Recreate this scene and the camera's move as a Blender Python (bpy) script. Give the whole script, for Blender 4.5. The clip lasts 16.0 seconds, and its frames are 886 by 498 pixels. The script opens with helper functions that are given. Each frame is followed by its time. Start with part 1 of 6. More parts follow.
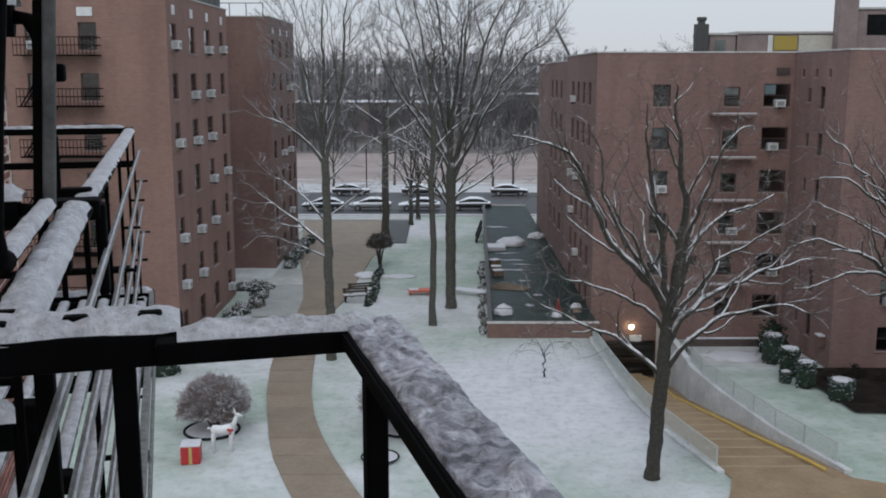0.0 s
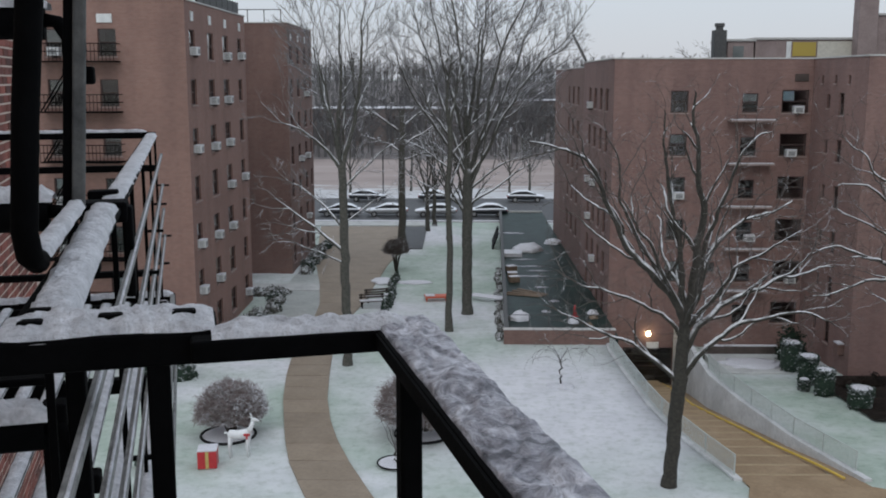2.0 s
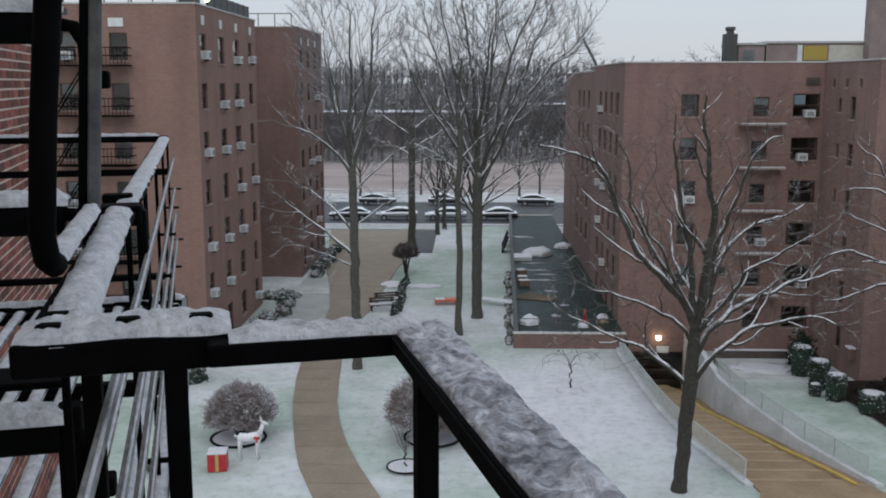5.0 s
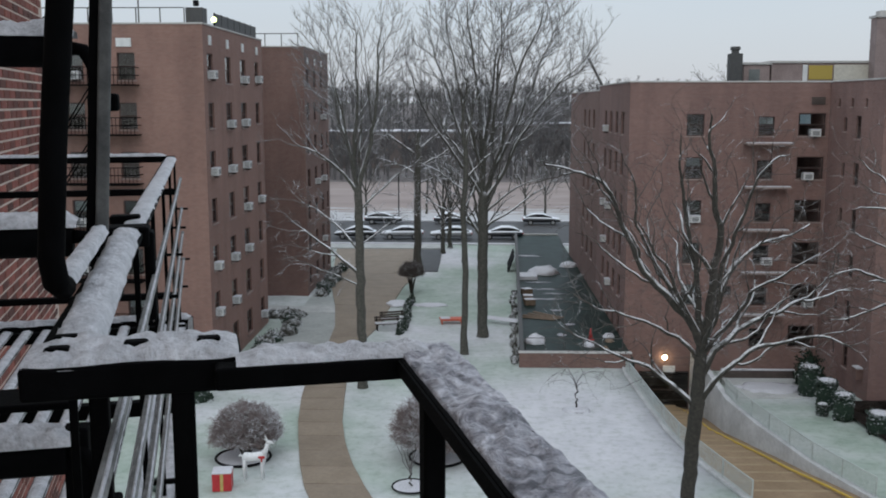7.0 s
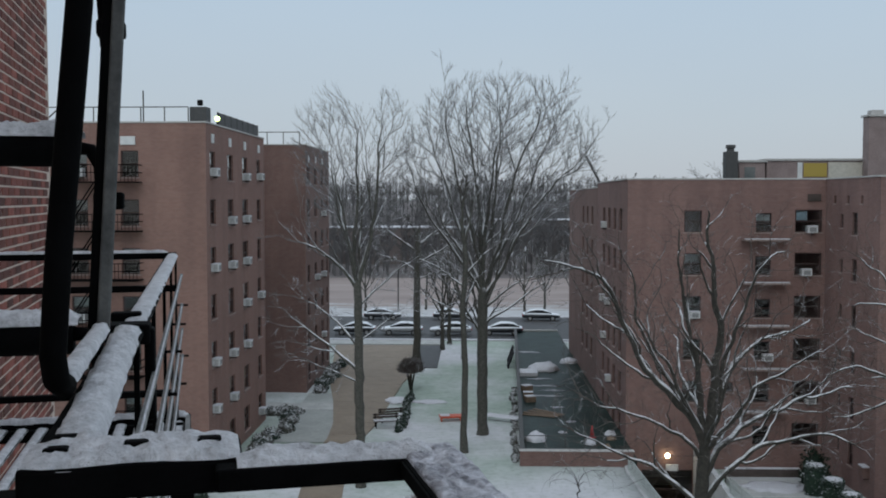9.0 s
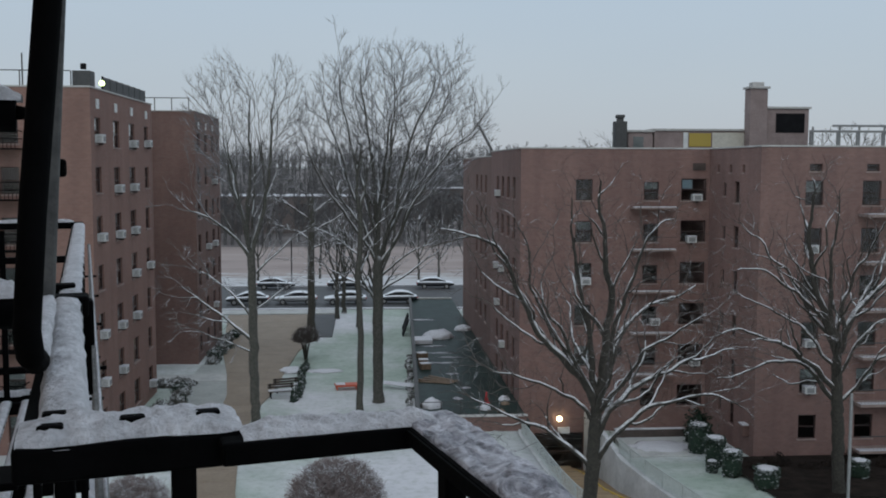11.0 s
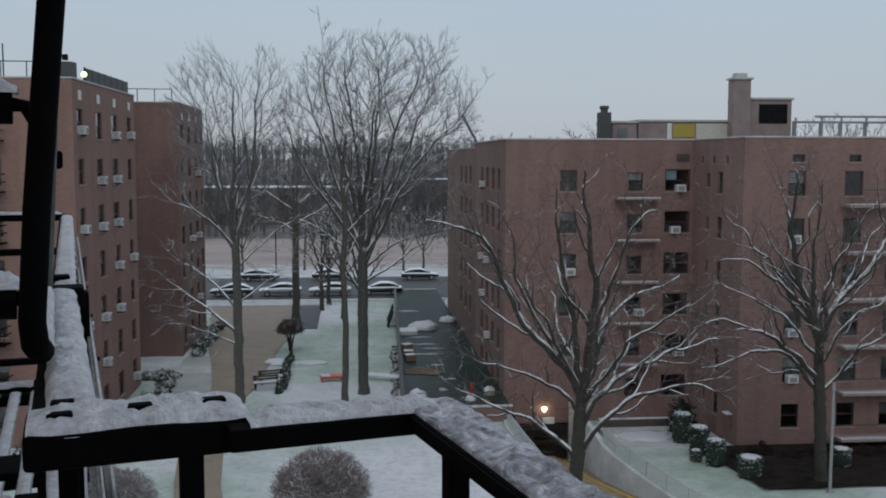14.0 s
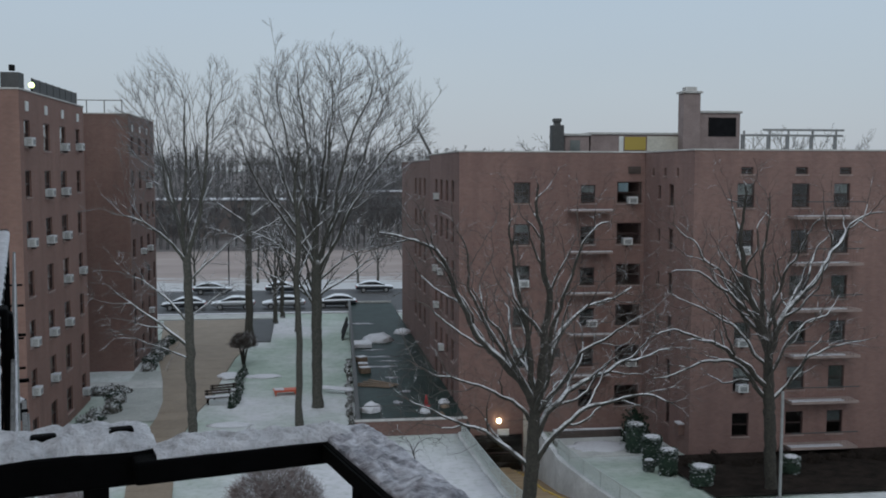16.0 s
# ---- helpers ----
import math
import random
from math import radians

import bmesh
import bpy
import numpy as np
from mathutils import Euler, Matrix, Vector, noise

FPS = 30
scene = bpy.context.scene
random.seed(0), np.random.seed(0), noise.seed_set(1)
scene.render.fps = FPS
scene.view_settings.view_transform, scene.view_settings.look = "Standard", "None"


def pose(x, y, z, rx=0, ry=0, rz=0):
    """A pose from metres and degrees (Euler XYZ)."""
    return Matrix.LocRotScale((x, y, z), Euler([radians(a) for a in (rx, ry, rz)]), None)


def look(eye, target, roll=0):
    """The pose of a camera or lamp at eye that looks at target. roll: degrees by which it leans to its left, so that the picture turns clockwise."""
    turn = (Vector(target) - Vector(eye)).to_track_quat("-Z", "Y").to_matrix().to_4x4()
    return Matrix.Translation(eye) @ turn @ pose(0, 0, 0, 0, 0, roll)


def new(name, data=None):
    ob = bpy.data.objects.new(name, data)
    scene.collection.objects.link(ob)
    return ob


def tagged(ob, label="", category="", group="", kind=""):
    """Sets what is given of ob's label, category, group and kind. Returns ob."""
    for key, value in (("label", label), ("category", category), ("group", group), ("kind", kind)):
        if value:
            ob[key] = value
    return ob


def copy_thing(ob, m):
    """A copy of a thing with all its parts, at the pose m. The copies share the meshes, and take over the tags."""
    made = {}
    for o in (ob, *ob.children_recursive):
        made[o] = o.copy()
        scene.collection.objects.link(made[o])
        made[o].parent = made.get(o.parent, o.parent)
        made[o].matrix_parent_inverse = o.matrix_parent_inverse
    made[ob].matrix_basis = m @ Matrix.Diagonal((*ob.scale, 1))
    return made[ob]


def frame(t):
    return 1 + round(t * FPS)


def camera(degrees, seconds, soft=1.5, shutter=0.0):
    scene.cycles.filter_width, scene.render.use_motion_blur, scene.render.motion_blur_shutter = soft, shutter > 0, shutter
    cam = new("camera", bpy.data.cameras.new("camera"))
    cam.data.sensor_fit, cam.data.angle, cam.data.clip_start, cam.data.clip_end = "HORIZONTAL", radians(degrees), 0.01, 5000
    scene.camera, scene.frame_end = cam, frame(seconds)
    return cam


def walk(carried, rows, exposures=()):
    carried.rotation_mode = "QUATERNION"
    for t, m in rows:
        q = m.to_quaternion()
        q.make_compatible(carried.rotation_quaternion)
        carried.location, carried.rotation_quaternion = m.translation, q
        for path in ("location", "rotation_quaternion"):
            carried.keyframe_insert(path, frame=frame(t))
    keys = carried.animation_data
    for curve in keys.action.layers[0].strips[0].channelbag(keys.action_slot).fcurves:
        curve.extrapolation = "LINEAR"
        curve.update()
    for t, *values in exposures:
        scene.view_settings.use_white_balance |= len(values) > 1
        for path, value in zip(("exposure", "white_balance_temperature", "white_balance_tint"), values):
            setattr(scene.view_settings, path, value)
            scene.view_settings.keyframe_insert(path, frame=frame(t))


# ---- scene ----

FIELD_OF_VIEW = 48.21
cam = camera(FIELD_OF_VIEW, 16.0, soft=1.9)
# seconds, place, pitch, roll, yaw
PATH = [
    (0.0, 0.0000, 0.0001, 15.0002, -10.100, 0.000, 0.000),
    (0.5, -0.0015, -0.0025, 15.0005, -9.807, -0.049, -0.050),
    (1.0, -0.0075, 0.0031, 14.9944, -9.803, -0.043, 0.062),
    (1.5, -0.0122, -0.0050, 14.9941, -9.813, -0.060, 0.522),
    (2.0, -0.0163, -0.0033, 14.9942, -9.748, -0.009, 0.953),
    (2.5, -0.0261, -0.0034, 14.9977, -9.593, 0.038, 1.524),
    (3.0, -0.0257, -0.0051, 14.9986, -9.504, 0.039, 1.612),
    (3.5, -0.0277, -0.0037, 14.9974, -9.551, -0.003, 1.866),
    (6.0, -0.0203, -0.0055, 14.9948, -9.478, -0.002, 1.336),
    (6.5, -0.0228, -0.0082, 14.9996, -8.462, 0.007, 1.912),
    (7.0, -0.0237, -0.0083, 15.0005, -8.442, 0.001, 1.850),
    (7.5, -0.0215, -0.0092, 14.9988, -7.947, 0.014, 1.748),
    (8.0, -0.0289, -0.0114, 15.0044, -5.276, 0.039, 2.016),
    (8.5, -0.0282, -0.0070, 15.0027, -3.190, 0.011, 1.953),
    (9.0, -0.0277, -0.0109, 15.0036, -2.902, -0.009, 1.816),
    (9.5, -0.0352, -0.0095, 15.0033, -3.407, -0.069, 1.577),
    (10.0, -0.0398, -0.0134, 15.0079, -3.638, -0.157, -1.260),
    (10.2, -0.0623, 0.0023, 15.0047, -3.911, -0.165, -2.629),
    (12.5, -0.1640, -0.0231, 15.0008, -5.399, -0.141, -5.277),
    (13.0, -0.1603, -0.0222, 14.9976, -5.633, -0.099, -5.707),
    (13.5, -0.1602, -0.0231, 15.0003, -5.487, -0.084, -5.163),
    (14.0, -0.1543, -0.0224, 15.0031, -5.223, -0.077, -5.254),
    (14.5, -0.1507, -0.0178, 15.0028, -5.001, -0.082, -5.452),
    (15.0, -0.1408, -0.0196, 15.0111, -4.505, -0.125, -6.500),
    (15.5, -0.1271, -0.0180, 15.0167, -4.332, -0.117, -7.212),
    (16.0, -0.1127, -0.0166, 15.0155, -4.526, -0.110, -7.874),
]
EXPOSURES = [(0, -0.11, 6800, 8), (7.5, -0.11, 6800, 6), (8.6, -0.31, 6550, 4), (10.0, -0.40, 6550, 4), (12.5, -0.50, 6600, 5), (16.0, -0.48, 6550, 4)]
walk(cam, [(t, pose(x, y, z, 90 + p, r, w)) for t, x, y, z, p, r, w in PATH], EXPOSURES)

# ---- light: a dull winter day under an even cloud cover ----
world = bpy.data.worlds.new("overcast_sky")
scene.world = world
world.use_nodes = True
wt = world.node_tree
wt.nodes.clear()
w_out = wt.nodes.new("ShaderNodeOutputWorld")
w_bg = wt.nodes.new("ShaderNodeBackground")
w_sky = wt.nodes.new("ShaderNodeTexSky")
w_sky.sky_type = 'NISHITA'
w_sky.sun_disc = False
w_sky.sun_elevation, w_sky.sun_rotation = radians(28), radians(200)
w_gain = wt.nodes.new("ShaderNodeVectorMath")
w_gain.operation = 'SCALE'
w_gain.inputs['Scale'].default_value = 0.07
w_mix = wt.nodes.new("ShaderNodeMix")
w_mix.data_type = 'RGBA'
w_mix.inputs[0].default_value = 0.88
w_co = wt.nodes.new("ShaderNodeTexCoord")
w_map = wt.nodes.new("ShaderNodeMapping")
w_map.inputs['Scale'].default_value = (1.0, 1.0, 3.5)
w_noise = wt.nodes.new("ShaderNodeTexNoise")
w_noise.inputs['Scale'].default_value = 1.6
w_noise.inputs['Detail'].default_value = 3
w_ramp = wt.nodes.new("ShaderNodeValToRGB")
w_ramp.color_ramp.elements[0].position, w_ramp.color_ramp.elements[0].color = 0.25, (0.53, 0.61, 0.755, 1)
w_ramp.color_ramp.elements[1].position, w_ramp.color_ramp.elements[1].color = 0.75, (0.645, 0.71, 0.84, 1)
wt.links.new(w_co.outputs['Generated'], w_map.inputs['Vector'])
wt.links.new(w_map.outputs[0], w_noise.inputs['Vector'])
wt.links.new(w_noise.outputs[0], w_ramp.inputs[0])
wt.links.new(w_sky.outputs[0], w_gain.inputs[0])
wt.links.new(w_gain.outputs[0], w_mix.inputs[6])
w_low = wt.nodes.new("ShaderNodeValToRGB")
for k, (at, c) in enumerate(((0.0, (0.72, 0.735, 0.83, 1)), (0.09, (0.64, 0.715, 0.835, 1)), (0.24, (0.475, 0.635, 0.84, 1)), (0.42, (0.575, 0.645, 0.755, 1)))):
    e = w_low.color_ramp.elements[k] if k < 2 else w_low.color_ramp.elements.new(at)
    e.position, e.color = at, c
w_h = wt.nodes.new("ShaderNodeSeparateXYZ")
wt.links.new(w_co.outputs['Generated'], w_h.inputs[0])
wt.links.new(w_h.outputs[2], w_low.inputs[0])
w_cloud = wt.nodes.new("ShaderNodeMix")
w_cloud.data_type = 'RGBA'
w_cloud.inputs[0].default_value = 0.62
wt.links.new(w_ramp.outputs[0], w_cloud.inputs[6])
wt.links.new(w_low.outputs[0], w_cloud.inputs[7])
wt.links.new(w_cloud.outputs[2], w_mix.inputs[7])
w_sep = wt.nodes.new("ShaderNodeSeparateXYZ")
w_rise = wt.nodes.new("ShaderNodeMapRange")
w_rise.inputs[1].default_value, w_rise.inputs[2].default_value = 0.0, 1.0
w_rise.inputs[3].default_value, w_rise.inputs[4].default_value = 1.0, 1.9
wt.links.new(w_co.outputs['Generated'], w_sep.inputs[0])
wt.links.new(w_sep.outputs[2], w_rise.inputs[0])
w_lift = wt.nodes.new("ShaderNodeVectorMath")
w_lift.operation = 'SCALE'
wt.links.new(w_mix.outputs[2], w_lift.inputs[0])
wt.links.new(w_rise.outputs[0], w_lift.inputs['Scale'])
wt.links.new(w_lift.outputs[0], w_bg.inputs[0])
wt.links.new(w_bg.outputs[0], w_out.inputs[0])
w_bg.inputs[1].default_value = 1.0
sun = new("sun", bpy.data.lights.new("sun", 'SUN'))
sun.data.energy, sun.data.angle, sun.data.color = 0.5, radians(40), (1.0, 0.97, 0.94)
sun.matrix_world = look((0, -20, 40), (6, 30, 0))


# ---- materials ----
def material(name, rough=0.7, metal=0.0):
    m = bpy.data.materials.new(name)
    m.use_nodes = True
    b = m.node_tree.nodes["Principled BSDF"]
    b.inputs["Roughness"].default_value, b.inputs["Metallic"].default_value = rough, metal
    return m, m.node_tree, b


def node(t, kind, **given):
    n = t.nodes.new(kind)
    for k, v in given.items():
        n.inputs[k].default_value = v
    return n


def ramp(t, source, stops):
    r = t.nodes.new("ShaderNodeValToRGB")
    while len(r.color_ramp.elements) < len(stops):
        r.color_ramp.elements.new(0.5)
    for e, (p, c) in zip(r.color_ramp.elements, stops):
        e.position, e.color = p, (*c, 1)
    t.links.new(source, r.inputs[0])
    return r.outputs[0]


def blend(t, fac, a, b, kind='MIX'):
    n = t.nodes.new("ShaderNodeMix")
    n.data_type, n.blend_type = 'RGBA', kind
    for v, i in ((fac, 0), (a, 6), (b, 7)):
        if isinstance(v, (int, float)):
            n.inputs[i].default_value = v
        elif isinstance(v, tuple):
            n.inputs[i].default_value = (*v, 1)
        else:
            t.links.new(v, n.inputs[i])
    return n.outputs[2]


def bump(t, b, height, strength, distance):
    n = node(t, "ShaderNodeBump", Strength=strength, Distance=distance)
    t.links.new(height, n.inputs["Height"])
    t.links.new(n.outputs[0], b.inputs["Normal"])


def noisy(name, dark, light, scale, rough=0.8, metal=0.0, relief=0.3, depth=0.01, fine=9.0, vary=0.0, shine=0.5):
    """A surface whose colour wanders between two tones at a coarse and a fine scale."""
    m, t, b = material(name, rough, metal)
    b.inputs["Specular IOR Level"].default_value = shine
    pos = t.nodes.new("ShaderNodeNewGeometry").outputs["Position"]
    big = node(t, "ShaderNodeTexNoise", Scale=scale, Detail=4.0, Roughness=0.6)
    small = node(t, "ShaderNodeTexNoise", Scale=scale * fine, Detail=5.0, Roughness=0.65)
    for n in (big, small):
        t.links.new(pos, n.inputs["Vector"])
    c = ramp(t, big.outputs[0], ((0.3, dark), (0.7, light)))
    c2 = ramp(t, small.outputs[0], ((0.25, (0.72, 0.72, 0.72)), (0.75, (1.0, 1.0, 1.0))))
    c = blend(t, 1.0, c, c2, 'MULTIPLY')
    if vary:
        info = t.nodes.new("ShaderNodeObjectInfo")
        c3 = ramp(t, info.outputs["Random"], ((0.0, (1 - vary,) * 3), (1.0, (1.0, 1.0, 1.0))))
        c = blend(t, 1.0, c, c3, 'MULTIPLY')
    t.links.new(c, b.inputs["Base Color"])
    if relief:
        bump(t, b, small.outputs[0], relief, depth)
    return m


def brick_material(name, c1, c2, mortar):
    m, t, b = material(name, 0.9)
    pos = t.nodes.new("ShaderNodeNewGeometry").outputs["Position"]
    sep = t.nodes.new("ShaderNodeSeparateXYZ")
    t.links.new(pos, sep.inputs[0])
    add = t.nodes.new("ShaderNodeMath")
    t.links.new(sep.outputs[0], add.inputs[0])
    t.links.new(sep.outputs[1], add.inputs[1])
    com = t.nodes.new("ShaderNodeCombineXYZ")
    t.links.new(add.outputs[0], com.inputs[0])
    t.links.new(sep.outputs[2], com.inputs[1])
    br = t.nodes.new("ShaderNodeTexBrick")
    for k, v in (("Scale", 1.0), ("Mortar Size", 0.006), ("Mortar Smooth", 0.3), ("Bias", 0.0), ("Brick Width", 0.21), ("Row Height", 0.07)):
        br.inputs[k].default_value = v
    for k, v in (("Color1", c1), ("Color2", c2), ("Mortar", mortar)):
        br.inputs[k].default_value = (*v, 1)
    t.links.new(com.outputs[0], br.inputs["Vector"])
    big = node(t, "ShaderNodeTexNoise", Scale=0.22, Detail=5.0, Roughness=0.6)
    streak_map = t.nodes.new("ShaderNodeMapping")
    streak_map.inputs["Scale"].default_value = (1.2, 1.2, 0.12)
    t.links.new(pos, streak_map.inputs["Vector"])
    streak = node(t, "ShaderNodeTexNoise", Scale=1.0, Detail=5.0)
    t.links.new(pos, big.inputs["Vector"])
    t.links.new(streak_map.outputs[0], streak.inputs["Vector"])
    c = blend(t, 1.0, br.outputs[0], ramp(t, big.outputs[0], ((0.3, (0.80, 0.79, 0.80)), (0.7, (1.0, 1.0, 1.0)))), 'MULTIPLY')
    c = blend(t, 1.0, c, ramp(t, streak.outputs[0], ((0.3, (0.82, 0.82, 0.83)), (0.62, (1.0, 1.0, 1.0)))), 'MULTIPLY')
    t.links.new(c, b.inputs["Base Color"])
    bump(t, b, br.outputs[1], -0.4, 0.01)
    return m


def snow_topped(name, dark, light, scale, low=0.35, high=0.62, rough=0.9, snow=(0.78, 0.80, 0.84), cover=0.45):
    """Bark or leaves with snow lying on what faces up."""
    m, t, b = material(name, rough)
    geo = t.nodes.new("ShaderNodeNewGeometry")
    n1 = node(t, "ShaderNodeTexNoise", Scale=scale, Detail=4.0)
    n2 = node(t, "ShaderNodeTexNoise", Scale=1.7, Detail=3.0)
    for n in (n1, n2):
        t.links.new(geo.outputs["Position"], n.inputs["Vector"])
    c = ramp(t, n1.outputs[0], ((0.3, dark), (0.7, light)))
    sep = t.nodes.new("ShaderNodeSeparateXYZ")
    t.links.new(geo.outputs["Normal"], sep.inputs[0])
    up = t.nodes.new("ShaderNodeMapRange")
    up.interpolation_type = 'SMOOTHSTEP'
    up.inputs[1].default_value, up.inputs[2].default_value = low, high
    t.links.new(sep.outputs[2], up.inputs[0])
    patch = t.nodes.new("ShaderNodeMapRange")
    patch.inputs[1].default_value, patch.inputs[2].default_value = cover - 0.08, cover + 0.08
    t.links.new(n2.outputs[0], patch.inputs[0])
    both = t.nodes.new("ShaderNodeMath")
    both.operation = 'MULTIPLY'
    t.links.new(up.outputs[0], both.inputs[0])
    t.links.new(patch.outputs[0], both.inputs[1])
    t.links.new(blend(t, both.outputs[0], c, snow), b.inputs["Base Color"])
    bump(t, b, n1.outputs[0], 0.5, 0.02)
    return m


def glass_material():
    m, t, b = material("window_glass", 0.06)
    b.inputs["Base Color"].default_value = (0.9, 0.93, 0.94, 1)
    b.inputs["Transmission Weight"].default_value = 1.0
    b.inputs["IOR"].default_value = 1.45
    return m


def glowing(name, colour, strength):
    m, t, b = material(name, 0.4)
    b.inputs["Base Color"].default_value = (0.8, 0.8, 0.75, 1)
    b.inputs["Emission Color"].default_value = (*colour, 1)
    b.inputs["Emission Strength"].default_value = strength
    return m


def slush_material():
    """Half-melted snow: pale crusts broken by dark wet streaks."""
    m, t, b = material("thin_slushy_snow", 0.4)
    pos = t.nodes.new("ShaderNodeNewGeometry").outputs["Position"]
    warp = node(t, "ShaderNodeTexNoise", Scale=34.0, Detail=6.0, Roughness=0.62, Distortion=1.4)
    fine = node(t, "ShaderNodeTexNoise", Scale=170.0, Detail=4.0, Roughness=0.7)
    wide = node(t, "ShaderNodeTexNoise", Scale=7.0, Detail=2.0)
    for n in (warp, fine, wide):
        t.links.new(pos, n.inputs["Vector"])
    mixed = blend(t, 0.30, warp.outputs[0], wide.outputs[0])
    c = ramp(t, mixed, ((0.36, (0.10, 0.098, 0.115)), (0.455, (0.30, 0.29, 0.325)), (0.53, (0.50, 0.485, 0.53)), (0.63, (0.78, 0.76, 0.81))))
    c = blend(t, 1.0, c, ramp(t, fine.outputs[0], ((0.3, (0.62, 0.62, 0.63)), (0.62, (1.0, 1.0, 1.0)))), 'MULTIPLY')
    t.links.new(c, b.inputs["Base Color"])
    bump(t, b, mixed, 1.0, 0.012)
    return m


M_BRICK = brick_material("red_brick_far", (0.250, 0.134, 0.106), (0.300, 0.165, 0.133), (0.30, 0.23, 0.20))
M_BRICK_PINK = brick_material("red_brick_right", (0.224, 0.126, 0.107), (0.276, 0.159, 0.136), (0.29, 0.225, 0.205))
M_BRICK_DARK = brick_material("dark_brick", (0.185, 0.104, 0.086), (0.23, 0.132, 0.110), (0.225, 0.175, 0.155))
M_NEAR_BRICK = noisy("near_brick", (0.20, 0.050, 0.038), (0.35, 0.105, 0.075), 6.0, 0.9, relief=0.5, depth=0.004, vary=0.72)
M_MORTAR = noisy("mortar", (0.50, 0.39, 0.33), (0.64, 0.52, 0.45), 5.0, 0.95)
M_IRON = noisy("black_painted_iron", (0.0012, 0.0012, 0.0014), (0.003, 0.003, 0.0034), 30.0, 0.8, relief=0.35, depth=0.002, shine=0.05)
M_IRON_GREY = noisy("weathered_iron", (0.05, 0.05, 0.052), (0.13, 0.128, 0.125), 25.0, 0.6, relief=0.35, depth=0.002, shine=0.3)
M_SNOW = noisy("wet_snow", (0.52, 0.515, 0.545), (0.84, 0.83, 0.87), 26.0, 0.5, relief=1.0, depth=0.009, fine=4.0)
M_SLUSH = slush_material()
M_BARK = snow_topped("bark_with_snow", (0.022, 0.020, 0.016), (0.056, 0.049, 0.040), 9.0, low=0.22, high=0.46, cover=0.40, snow=(0.74, 0.735, 0.75))
M_BARK_PALE = snow_topped("pale_bark_with_snow", (0.044, 0.043, 0.036), (0.098, 0.092, 0.078), 9.0, low=0.14, high=0.40, cover=0.40, snow=(0.76, 0.76, 0.78))
M_TWIG = snow_topped("twigs_with_snow", (0.100, 0.094, 0.092), (0.17, 0.16, 0.158), 9.0, low=0.25, high=0.65, cover=0.44, snow=(0.64, 0.64, 0.67))
M_TWIG_BROWN = snow_topped("brown_twigs_with_snow", (0.058, 0.046, 0.040), (0.11, 0.090, 0.080), 9.0, low=0.45, high=0.8, cover=0.50, snow=(0.56, 0.555, 0.57))
# Woods: tone raised above near bark, standing in for distance haze.
M_WOODS = snow_topped("far_bare_woods", (0.085, 0.080, 0.082), (0.15, 0.142, 0.142), 0.4, low=0.75, high=1.0, cover=0.58)
M_SHRUB = snow_topped("bush_twigs", (0.17, 0.13, 0.122), (0.27, 0.22, 0.21), 9.0, low=0.3, high=0.9, cover=0.47)
M_HEDGE = snow_topped("evergreen_with_snow", (0.007, 0.019, 0.012), (0.022, 0.042, 0.024), 7.0, low=0.60, high=0.92, cover=0.42, snow=(0.62, 0.63, 0.65))
M_HEDGE_BARE = noisy("dark_evergreen", (0.006, 0.014, 0.009), (0.02, 0.036, 0.02), 6.0, 0.8, shine=0.2)
M_CONCRETE = noisy("pale_concrete", (0.42, 0.42, 0.41), (0.58, 0.58, 0.56), 0.9, 0.9)
M_PATH = noisy("tan_wet_paving", (0.25, 0.19, 0.135), (0.32, 0.25, 0.185), 0.7, 0.65, vary=0.12)
M_RAMP = noisy("orange_brown_paving", (0.28, 0.185, 0.105), (0.38, 0.265, 0.16), 0.8, 0.65, vary=0.15)
M_ASPHALT = noisy("asphalt", (0.045, 0.045, 0.048), (0.075, 0.075, 0.078), 0.8, 0.6)
M_ROOFING = noisy("garage_roofing", (0.004, 0.014, 0.012), (0.026, 0.048, 0.042), 0.9, 0.42, relief=0.5, depth=0.02, fine=4.0, shine=0.08)
M_FORECOURT = noisy("wet_grey_pavement", (0.33, 0.345, 0.325), (0.47, 0.48, 0.46), 0.4, 0.7)
M_DARK_BROWN = noisy("dark_brown_wall", (0.060, 0.046, 0.041), (0.105, 0.080, 0.070), 1.4, 0.9)
M_PALE_WALL = noisy("snow_washed_concrete", (0.52, 0.52, 0.52), (0.74, 0.74, 0.74), 0.6, 0.9)
M_BENCH = noisy("dark_bench_timber", (0.045, 0.034, 0.028), (0.09, 0.068, 0.055), 5.0, 0.8)
M_SCRUB = snow_topped("winter_scrub_with_snow", (0.035, 0.036, 0.028), (0.085, 0.078, 0.064), 7.0, low=0.40, high=0.8, cover=0.44, snow=(0.60, 0.61, 0.62))
M_COPING = noisy("stone_coping", (0.45, 0.43, 0.41), (0.62, 0.60, 0.58), 2.0, 0.85)
M_WHITE = noisy("white_paint", (0.66, 0.66, 0.65), (0.8, 0.8, 0.79), 3.0, 0.5, relief=0.1)
M_FRAME = noisy("dark_window_frame", (0.042, 0.024, 0.022), (0.075, 0.042, 0.038), 4.0, 0.5, relief=0)
M_SILL = noisy("brick_sill", (0.30, 0.22, 0.2), (0.40, 0.31, 0.28), 4.0, 0.9)
M_BLIND = noisy("pale_blind", (0.20, 0.22, 0.22), (0.36, 0.38, 0.37), 1.2, 0.8, relief=0, vary=0.5)
